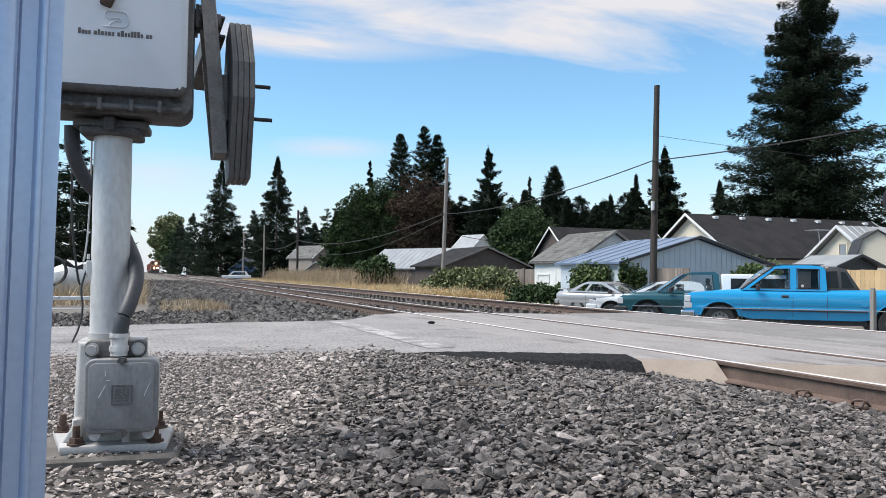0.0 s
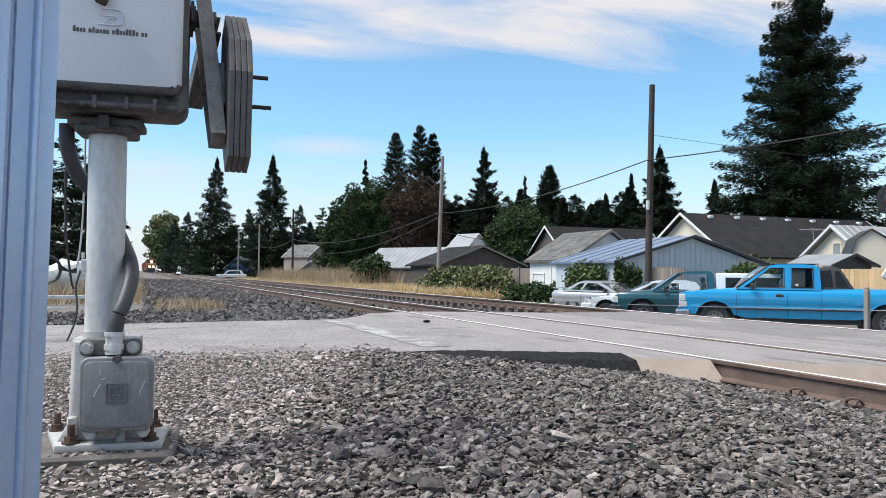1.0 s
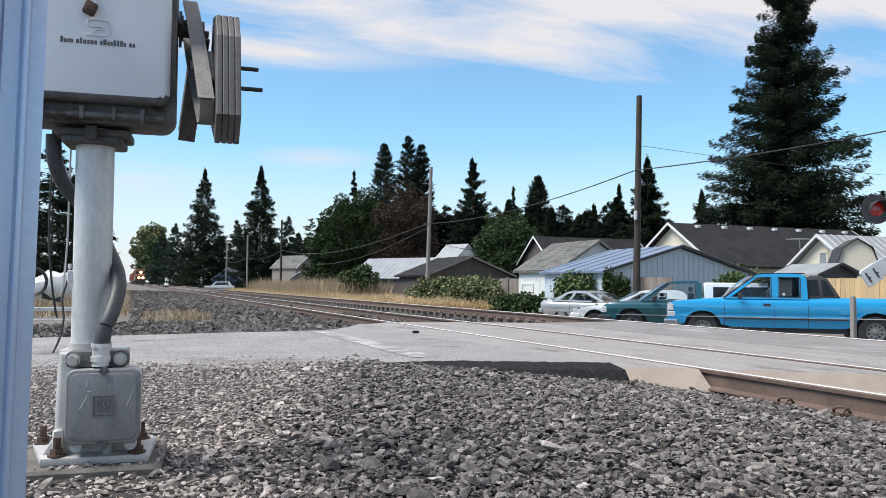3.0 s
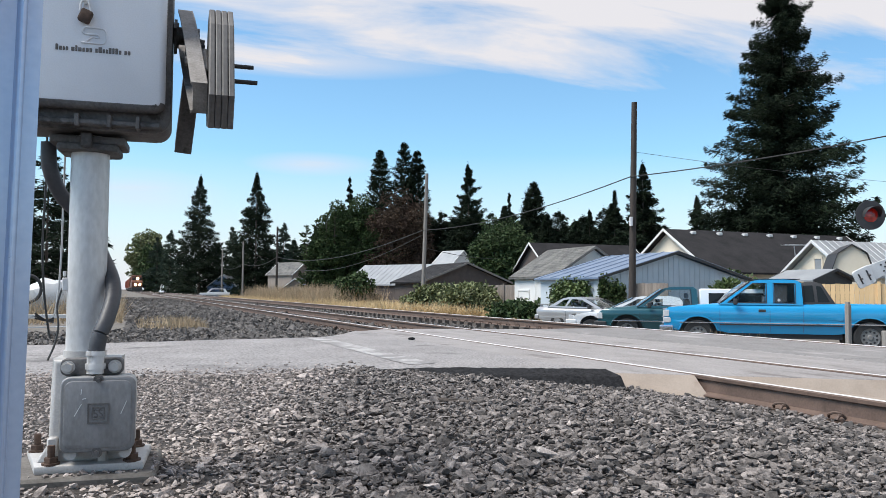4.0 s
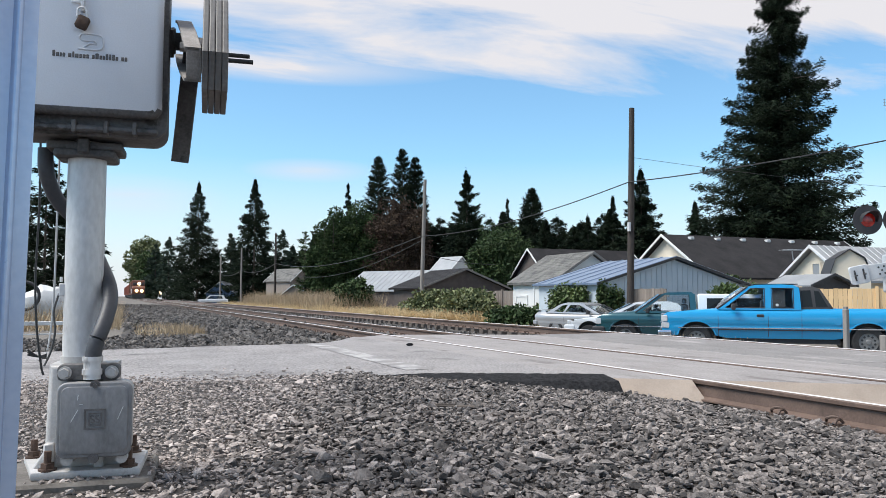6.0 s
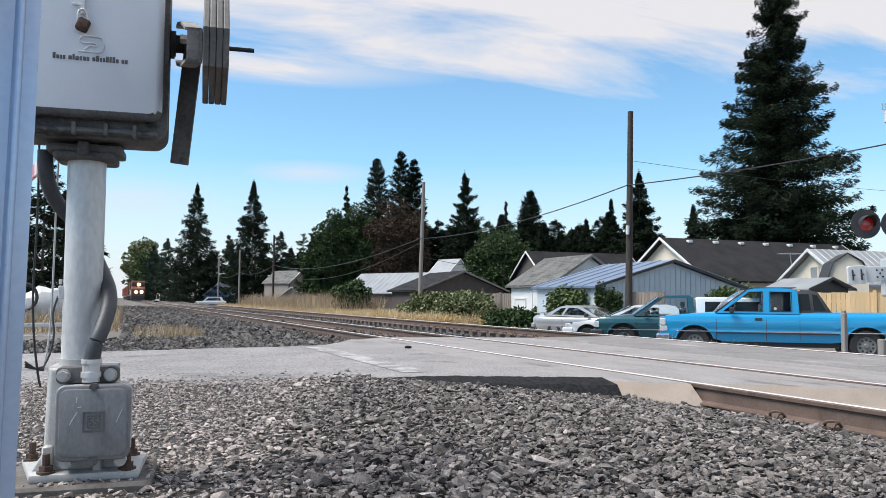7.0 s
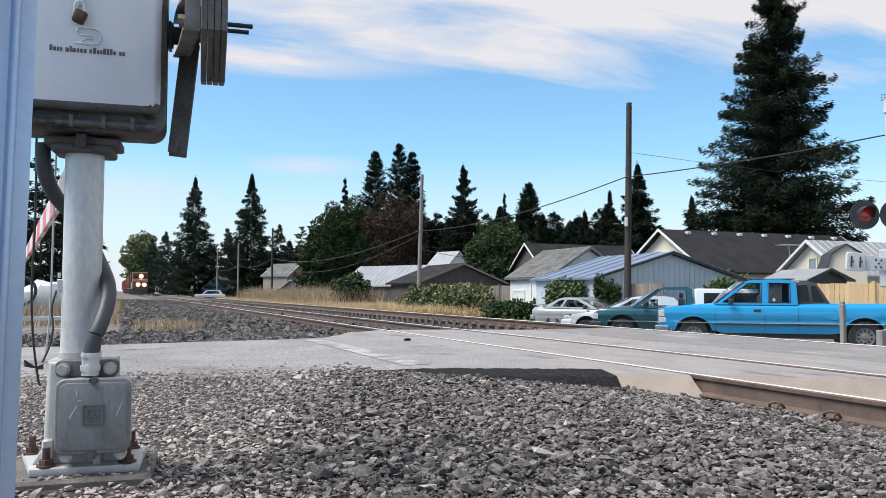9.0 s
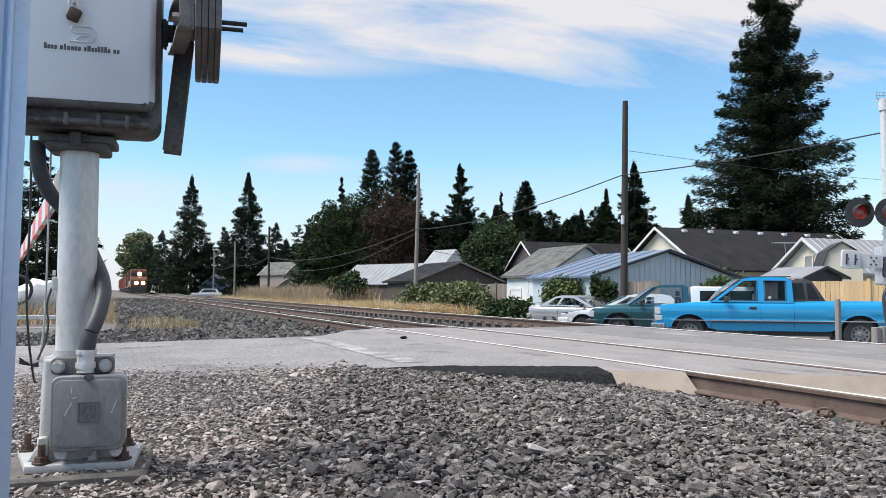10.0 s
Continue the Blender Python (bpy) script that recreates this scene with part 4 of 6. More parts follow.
def add_wheel(car, x, y, r, w, fancy):
    s = 1 if y > 0 else -1
    wh = new("wheel")
    wh.parent = car
    wh.location = (x, y, r)
    bm = B()
    prof = [(r * 0.60, -w / 2), (r * 0.93, -w / 2), (r, -w / 2 + 0.03), (r, w / 2 - 0.03), (r * 0.93, w / 2), (r * 0.60, w / 2)]
    n = 28
    rings = [[bm.verts.new((p * math.cos(2 * math.pi * k / n), q, p * math.sin(2 * math.pi * k / n))) for p, q in prof] for k in range(n)]
    for k in range(n):
        a, b = rings[k], rings[(k + 1) % n]
        for i in range(len(prof)):
            j = (i + 1) % len(prof)
            bm.faces.new((a[i], a[j], b[j], b[i]))
    bmesh.ops.recalc_face_normals(bm, faces=bm.faces[:])
    part("tyre", bm, M_TYRE, wh, "black rubber tyre", True)
    bm = B()
    rod(bm, (0, s * (w / 2 - 0.06), 0), (0, s * (w / 2 - 0.035), 0), r * 0.60, n=28)
    rod(bm, (0, s * (w / 2 - 0.05), 0), (0, s * (w / 2 + 0.0), 0), r * 0.20, r * 0.14, n=16)
    ring = [(r * 0.57 * math.cos(2 * math.pi * k / 20), s * (w / 2 - 0.03), r * 0.57 * math.sin(2 * math.pi * k / 20)) for k in range(21)]
    tube(bm, ring, 0.014, 6, 1)
    part("rim", bm, M_RIM, wh, "dull metal rim")
    n = 5 if fancy else 10
    for k in range(n):
        bm = B()
        an = 2 * math.pi * (k + 0.5) / n
        c, d = math.cos(an) * r * 0.40, math.sin(an) * r * 0.40
        rod(bm, (c, s * (w / 2 - 0.04), d), (c, s * (w / 2 - 0.031), d), r * (0.15 if fancy else 0.075), n=10)
        part("rim_slot", bm, M_BLACKPLASTIC, wh)
    return wh


FLANK_Z = (0.30, 0.42, 0.52, 0.60, 0.64, 0.70, 0.80, 0.88, 0.93, 0.97, 0.99)
FLANK_W = (0.905, 0.945, 0.972, 0.990, 0.980, 1.0, 1.006, 0.996, 0.968, 0.925, 0.870)


def flank(k):
    """Width of a car's flank, as a share of the full width, at a share k of the belt's height."""
    return float(np.interp(k, FLANK_Z, FLANK_W))


def car(name, m, label, w, body, roof, belt, top, glass, front, rear, axles, tyre, paint, roof_paint=None, seams=(), handles=(), lamp_z=0.8, trim=None, fancy=False, tint=0.13,
        mirror=None, arch_trim=None, bumper=M_CHROME, group="parked vehicles"):
    c = thing(name, m, label, name.replace("_", " "), group)
    bm = B()
    prism(bm, body, "y", -w / 2, w / 2)
    for k in FLANK_Z[1:-1]:
        bmesh.ops.bisect_plane(bm, geom=bm.verts[:] + bm.edges[:] + bm.faces[:], plane_co=(0, 0, k * belt), plane_no=(0, 0, 1))
    for k in (0.04, 0.09, 0.16, 0.84, 0.91, 0.96):
        bmesh.ops.bisect_plane(bm, geom=bm.verts[:] + bm.edges[:] + bm.faces[:], plane_co=(rear + (front - rear) * k, 0, 0), plane_no=(1, 0, 0))
    for v in bm.verts:  # swelling flanks with a soft crease and a rolled shoulder
        v.co.y *= flank(v.co.z / belt)
    bmesh.ops.triangulate(bm, faces=[f for f in bm.faces if len(f.verts) > 4])
    for v in bm.verts:  # rounder in plan towards the ends
        t = max(0, (abs(v.co.x - (front + rear) / 2) / ((front - rear) / 2) - 0.8) / 0.2)
        v.co.y *= 1 - 0.10 * t * t
    part("body", bm, paint, c, "", True)
    y0 = w / 2 - 0.05
    for s in (-1, 1):  # pierced cab sides with thin panes
        bm = B()
        es = []
        for loop in [roof] + list(glass):
            vs = [bm.verts.new((p[0], s * y0, p[1])) for p in loop]
            es += [bm.edges.new((vs[k], vs[(k + 1) % len(vs)])) for k in range(len(vs))]
        bmesh.ops.triangle_fill(bm, edges=es, use_beauty=True)
        ex = bmesh.ops.extrude_face_region(bm, geom=bm.faces[:])
        bmesh.ops.translate(bm, vec=(0, -s * 0.05, 0), verts=[q for q in ex["geom"] if isinstance(q, bmesh.types.BMVert)])
        bmesh.ops.recalc_face_normals(bm, faces=bm.faces[:])
        bm.normal_update()
        for fc in bm.faces:
            if fc.normal.y * s < -0.5:
                fc.material_index = 1
        taper(bm, belt, top, tint)
        side = part("cab_side", bm, (roof_paint or paint, M_SEAT), c)
        for pts in glass:
            bm = B()
            prism(bm, pts, "y", s * (y0 - 0.028), s * (y0 - 0.022))
            taper(bm, belt, top, tint)
            part("side_window", bm, M_PANE, side, "clear side window")
    crest = [p for p in roof if p[1] > belt + 0.62 * (top - belt)]
    bm = B()
    prism(bm, crest + [(p[0], p[1] - 0.045) for p in crest[::-1]], "y", -y0 + 0.004, y0 - 0.004)
    taper(bm, belt, top, tint)
    part("roof", bm, roof_paint or paint, c)
    if len(glass) and w > 1.6:
        cx = sum(p[0] for p in glass[0]) / len(glass[0]) - 0.35
        for yy in (-0.38, 0.38):
            bm = B()
            box(bm, cx - 0.09, cx + 0.09, yy - 0.24, yy + 0.24, belt - 0.3, belt + 0.22, 0.05, pose(0, 0, 0), 2)
            box(bm, cx - 0.05, cx + 0.06, yy - 0.12, yy + 0.12, belt + 0.24, belt + 0.38, 0.03, None, 2)
            part("seat", bm, M_SEAT, c, "grey seat with headrest")
    for x in seams:
        for s in (-1, 1):
            bm = B()
            edge = [(s * (w / 2 * flank(z / belt) + 0.0025), z) for z in np.linspace(0.46, belt - 0.03, 9)]
            prism(bm, edge + [(y - s * 0.02, z) for y, z in edge[::-1]], "x", x - 0.006, x + 0.006)
            part("door_seam", bm, M_BLACKPLASTIC, c)
    for x in handles:
        bm = B()
        box(bm, x - 0.085, x + 0.085, w / 2, w / 2 + 0.022, belt - 0.20, belt - 0.135, 0.01)
        part("door_handle", bm, M_BLACKPLASTIC, c, "black door handle")
    if trim:
        for s in (-1, 1):
            bm = B()
            box(bm, rear + 0.35, front - 0.4, s * (w / 2 + 0.004) - 0.008, s * (w / 2 + 0.004) + 0.008, trim, trim + 0.022, 0.004)
            part("side_trim", bm, M_CHROME, c, "bright side moulding")
    for ax in axles:
        for s in (-1, 1):
            add_wheel(c, ax, s * (w / 2 - 0.13), tyre, 0.22, fancy)
        bm = B()
        rod(bm, (ax, -w / 2 + 0.27, 0.40), (ax, w / 2 - 0.27, 0.40), (arch_trim or 0.36) + 0.03, n=24)
        part("wheel_well", bm, M_BLACKPLASTIC, c)
        if arch_trim:
            for s in (-1, 1):
                bm = B()
                pts = arch(ax, arch_trim + 0.03, 0.50, 12)
                tube(bm, [(p[0], s * (w / 2 - 0.008), p[1]) for p in pts], 0.013, 6, 2)
                part("arch_trim", bm, paint, c)
    for x, nm, dx in ((front, "front_bumper", 0.15), (rear, "rear_bumper", -0.08)):
        bm = B()
        box(bm, min(x - dx * 1.6, x + dx * 0.7), max(x - dx * 1.6, x + dx * 0.7), -w / 2 + 0.01, w / 2 - 0.01, 0.42, 0.60, 0.04, seg=3)
        part(nm, bm, bumper, c)
    for s in (-1, 1):
        bm = B()
        box(bm, front - 0.14, front + 0.012, s * (w / 2 - 0.17) - 0.13, s * (w / 2 - 0.17) + 0.13, lamp_z, lamp_z + 0.17, 0.015)
        part("headlight", bm, M_HEADLIGHT, c, "clear headlight")
    bm = B()
    box(bm, front - 0.05, front + 0.008, -w / 2 + 0.36, w / 2 - 0.36, lamp_z - 0.02, lamp_z + 0.18, 0.01)
    part("grille", bm, M_BLACKPLASTIC, c)
    if mirror:
        for s in (-1, 1):
            bm = B()
            box(bm, mirror - 0.05, mirror + 0.05, s * (w / 2 + 0.10) - 0.09, s * (w / 2 + 0.10) + 0.09, belt - 0.02, belt + 0.13, 0.025, seg=2)
            part("door_mirror", bm, M_BLACKPLASTIC, c, "black door mirror")
    return c


def windscreen(c, p, q, half, bulge=0.16, label="raked curved windscreen"):
    """A curved pane from the roof edge p to the cowl q (x, z), bowed forwards in the middle, with a dark seal."""
    bm = B()
    n, t = 10, 0.006
    rows = []
    for k in range(n + 1):
        y = -half + 2 * half * k / n
        b = bulge * (1 - (y / half) ** 2)
        rows.append([bm.verts.new(v) for v in ((p[0] + b * 0.7, y * 0.93, p[1]), (q[0] + b, y, q[1]), (q[0] + b - t, y, q[1] - t), (p[0] + b * 0.7 - t, y * 0.93, p[1] - t))])
    for u, v in zip(rows, rows[1:]):
        for i in range(4):
            bm.faces.new((u[i], v[i], v[(i + 1) % 4], u[(i + 1) % 4]))
    bm.faces.new(rows[0][::-1])
    bm.faces.new(rows[-1])
    bmesh.ops.recalc_face_normals(bm, faces=bm.faces[:])
    ws = part("windscreen", bm, M_PANE, c, label, True)
    for s in (-1, 1):
        bm = B()
        rod(bm, (p[0], s * half * 0.935, p[1]), (q[0], s * half * 1.005, q[1]), 0.016, n=6)
        part("windscreen_seal", bm, M_BLACKPLASTIC, ws)
    return ws


def build_pickup():
    body = [(-1.27, 0.52), (-1.27, 1.17), (1.44, 1.18), (1.46, 1.16), (1.50, 1.16), (3.28, 1.165), (3.42, 1.17), (4.10, 1.115), (4.66, 1.06), (4.78, 0.98), (4.80, 0.60), (4.70, 0.48)]
    body += arch(3.95, 0.47, 0.48)[::-1] + [(3.2, 0.42), (0.75, 0.42)] + arch(0, 0.47, 0.46)[::-1] + [(-0.6, 0.48)]
    roof = [(1.47, 1.13), (1.50, 1.68), (1.62, 1.755), (1.9, 1.775), (2.50, 1.765), (2.66, 1.73), (3.42, 1.14)]
    glass = [[(2.33, 1.19), (2.33, 1.685), (2.63, 1.675), (3.25, 1.19)], [(1.66, 1.19), (1.66, 1.675), (2.13, 1.685), (2.13, 1.19)]]
    t = car("pickup_truck", pose(17.42, 14.47, -0.755, 0, 0, 139.7), "bright blue extended-cab pickup truck parked on the verge", 1.95, body, roof, 1.16, 1.77, glass, 4.80, -1.27, (0.0, 3.95), 0.37, M_TRUCK,
            seams=(1.47, 2.24, 3.42), handles=(2.42,), lamp_z=0.82, trim=0.665, mirror=3.05, arch_trim=0.46, tint=0.10)
    windscreen(t, (2.70, 1.72), (3.44, 1.16), 0.90, 0.20)
    # window surrounds, and a dark piece added for the vehicle parked behind
    for pts in ([(2.31, 1.185), (2.31, 1.682), (2.63, 1.672), (3.22, 1.19)], [(1.64, 1.185), (1.64, 1.672), (2.15, 1.682), (2.15, 1.185)]):
        for s in (-1, 1):
            bm = B()
            tube(bm, [(p[0], s * 0.922 * (1 - 0.10 * max(0, p[1] - 1.16) / 0.61), p[1]) for p in pts + pts[:2]], 0.014, 6, 1)
            part("window_seal", bm, M_BLACKPLASTIC, t)
    bm = B()
    prism(bm, [(0.72, 1.15), (1.47, 1.15), (1.50, 1.70), (1.18, 1.72), (1.02, 1.66)], "y", -0.86, 0.86, 0.02, 2)
    taper(bm, 1.16, 1.77, 0.10)
    can = part("rear_stand_in", bm, M_BLACKTRIM, t, "dark raked piece standing in for a vehicle behind", True)
    for pts in ([(1.20, 1.22), (1.44, 1.22), (1.46, 1.62), (1.24, 1.63)], [(0.86, 1.22), (1.13, 1.22), (1.16, 1.62), (1.05, 1.60)]):
        bm = B()
        prism(bm, pts, "y", -0.866, 0.866)
        taper(bm, 1.16, 1.77, 0.10)
        part("canopy_window", bm, M_CARGLASS, can)
    bm = B()
    box(bm, 1.5, 2.55, -0.70, 0.70, 1.775, 1.795, 0.006)
    part("roof_visor", bm, M_BLACKPLASTIC, t)
    bm = B()
    rod(bm, (0.66, 0.975, 0.86), (0.66, 0.982, 0.86), 0.09, n=24)
    part("fuel_flap", bm, M_TRUCK, t)
    bm = B()
    rod(bm, (2.02, 0.885, 1.26), (2.02, 0.915, 1.26), 0.035, n=16)
    part("sticker", bm, M_SIGNWHITE, t, "round white sticker")
    bm = B()
    box(bm, 0.6, 3.3, -0.85, 0.85, 0.30, 0.44)
    part("underbody", bm, M_BLACKPLASTIC, t)
    for z0, z1, x, m_, nm in ((1.00, 1.03, 4.805, M_CHROME, "grille_bar"), (0.80, 0.825, 4.83, M_CHROME, "grille_bar"), (0.64, 0.665, 4.83, M_CHROME, "grille_bar")):
        bm = B()
        box(bm, x - 0.10, x + 0.02, -0.86, 0.86, z0, z1, 0.008)
        part(nm, bm, m_, t, "chrome grille bar")
    for s in (-1, 1):
        bm = B()
        box(bm, 4.62, 4.815, s * 0.80 - 0.125, s * 0.80 + 0.125, 0.665, 0.80, 0.015)
        part("indicator_lamp", bm, M_HEADLIGHT, t, "pale corner indicator lamp")
        bm = B()
        box(bm, 0.60, 3.42, s * 0.972 - 0.004, s * 0.972 + 0.004, 0.625, 0.65, 0.002)
        part("side_stripe", bm, M_BLACKPLASTIC, t, "dark stripe under the side moulding")
    bm = B()
    box(bm, 4.10, 4.14, -0.3, 0.3, 1.10, 1.13, 0.01)
    part("hood_vent", bm, M_BLACKPLASTIC, t)
    for y in (0.22, -0.22):
        bm = B()
        tube(bm, [(3.50, y, 1.19), (3.40, y + 0.2, 1.215), (3.33, y + 0.42, 1.255)], 0.008, 5, 3)
        part("wiper", bm, M_BLACKPLASTIC, t, "black wiper")
    # steering wheel behind the glass
    bm = B()
    tube(bm, [(2.95, 0.42 + 0.18 * math.cos(a), 1.15 + 0.18 * math.sin(a)) for a in [k * math.pi / 6 for k in range(13)]], 0.015, 6, 2)
    part("steering_wheel", bm, M_BLACKPLASTIC, t)


def build_small_cars():
    # compact teal pickup with a white canopy
    body = [(-1.05, 0.50), (-1.05, 0.98), (1.2, 1.00), (2.40, 1.02), (2.55, 1.02), (3.35, 0.93), (3.52, 0.84), (3.54, 0.55), (3.42, 0.44)]
    body += arch(2.75, 0.43, 0.45)[::-1] + [(2.2, 0.38), (0.6, 0.38)] + arch(0, 0.43, 0.45)[::-1] + [(-0.6, 0.45)]
    roof = [(0.88, 0.97), (0.92, 1.48), (1.02, 1.545), (1.62, 1.535), (1.78, 1.49), (2.46, 0.98)]
    glass = [[(1.04, 1.02), (1.07, 1.475), (1.72, 1.465), (2.31, 1.02)]]
    c = car("compact_pickup", pose(15.58, 17.05, -0.71, 0, 0, 141), "dark teal compact pickup with white canopy parked beside the blue truck", 1.68, body, roof, 0.99, 1.54, glass, 3.54, -1.05, (0, 2.75), 0.34, M_TEAL,
            seams=(1.0, 2.40), handles=(1.15,), lamp_z=0.66, trim=0.60, mirror=2.15, arch_trim=0.43, fancy=True, bumper=M_BLACKPLASTIC)
    bm = B()
    prism(bm, [(-1.0, 0.97), (0.84, 0.97), (0.86, 1.46), (0.80, 1.50), (-0.95, 1.48), (-1.0, 1.42)], "y", -0.80, 0.80, 0.04, 3)
    taper(bm, 0.99, 1.54, 0.09)
    can = part("canopy", bm, M_WHITEPAINT, c, "white fibreglass canopy", True)
    bm = B()
    prism(bm, [(-0.75, 1.08), (0.62, 1.08), (0.62, 1.38), (-0.75, 1.38)], "y", -0.803, 0.803)
    taper(bm, 0.99, 1.54, 0.09)
    part("canopy_window", bm, M_CARGLASS, can)
    windscreen(c, (1.80, 1.49), (2.48, 0.99), 0.77, 0.17)
    # low white hatchback in between
    body = [(-0.85, 0.45), (-0.88, 0.88), (0.0, 0.93), (2.0, 0.90), (2.9, 0.76), (3.16, 0.62), (3.18, 0.45), (3.05, 0.34)]
    body += arch(2.5, 0.36, 0.37)[::-1] + [(2.0, 0.32), (0.5, 0.32)] + arch(0, 0.36, 0.37)[::-1] + [(-0.5, 0.38)]
    roof = [(-0.6, 0.88), (-0.2, 1.28), (0.1, 1.34), (0.95, 1.33), (1.15, 1.29), (2.0, 0.87)]
    c = car("hatchback", pose(16.3, 20.4, -0.78, 0, 0, 140), "small white hatchback parked between two other cars", 1.64, body, roof, 0.9, 1.34, [[(0.3, 0.93), (0.3, 1.25), (1.05, 1.25), (1.65, 0.93)]], 3.18, -0.88, (0, 2.5), 0.30, M_WHITEPAINT,
            seams=(0.25, 1.75), lamp_z=0.56, fancy=True, bumper=M_WHITEPAINT)
    windscreen(c, (1.16, 1.29), (2.02, 0.875), 0.74, 0.18)
    # silver coupe, seen on its right side, with a primered quarter
    body = [(-0.95, 0.45), (-0.98, 0.80), (-0.9, 0.90), (0.0, 0.92), (1.9, 0.87), (2.9, 0.78), (3.3, 0.66), (3.36, 0.45), (3.2, 0.30)]
    body += arch(2.55, 0.36, 0.33)[::-1] + [(2.05, 0.28), (0.5, 0.28)] + arch(0, 0.36, 0.33)[::-1] + [(-0.5, 0.32)]
    roof = [(-0.45, 0.89), (0.2, 1.24), (0.5, 1.30), (0.95, 1.29), (1.25, 1.22), (1.95, 0.86)]
    c = car("coupe", pose(16.65, 27.3, -0.82, 0, 0, -62), "faded silver coupe with dull patched paint parked on gravel", 1.72, body, roof, 0.88, 1.30,
            [[(0.42, 0.93), (0.62, 1.21), (1.02, 1.20), (1.62, 0.92)], [(-0.10, 0.94), (0.26, 1.18), (0.50, 1.21), (0.34, 0.93)]], 3.36, -0.98, (0, 2.55), 0.31, M_SILVER,
            seams=(0.40, 1.75), handles=(0.55,), lamp_z=0.58, mirror=1.5, fancy=False, bumper=M_SILVER)
    windscreen(c, (1.26, 1.22), (1.97, 0.865), 0.77, 0.18)
    bm = B()
    box(bm, -0.98, -0.70, -0.7, 0.7, 0.985, 1.01, 0.008)
    for y in (-0.6, 0.6):
        box(bm, -0.9, -0.8, y - 0.03, y + 0.03, 0.88, 0.99)
    part("spoiler", bm, M_SILVER, c, "rear spoiler")


def build_far_cars():
    for name, lab, p, rz, paint, l, h in (("far_car", "pale car parked far off beside the track road", (13.9, 124.6, -0.6), 175, M_WHITEPAINT, 4.4, 1.45),
                                          ("far_van", "white van parked far off near the tracks", (10.9, 202, -0.5), 100, M_WHITEPAINT, 5.0, 2.3),
                                          ("far_sedan", "small pale sedan far off by the poles", (20.5, 118, -0.7), 165, M_SILVER, 4.2, 1.4)):
        body = [(-l / 2, 0.4), (-l / 2, 0.85), (l / 2 - 0.1, 0.8), (l / 2, 0.4)]
        roof = [(-l / 2 + 0.3, 0.8), (-l / 2 + 0.7, h), (l / 2 - 1.7, h), (l / 2 - 1.0, 0.8)]
        car(name, pose(*p, 0, 0, rz), lab, 1.75, body, roof, 0.85, h, [[(-l / 2 + 0.8, 0.9), (-l / 2 + 0.95, h - 0.12), (l / 2 - 1.85, h - 0.12), (l / 2 - 1.35, 0.9)]],
            l / 2, -l / 2, (-l / 2 + 0.8, l / 2 - 0.8), 0.32, paint, lamp_z=0.6, group="far parked cars")


build_pickup()
build_small_cars()
build_far_cars()


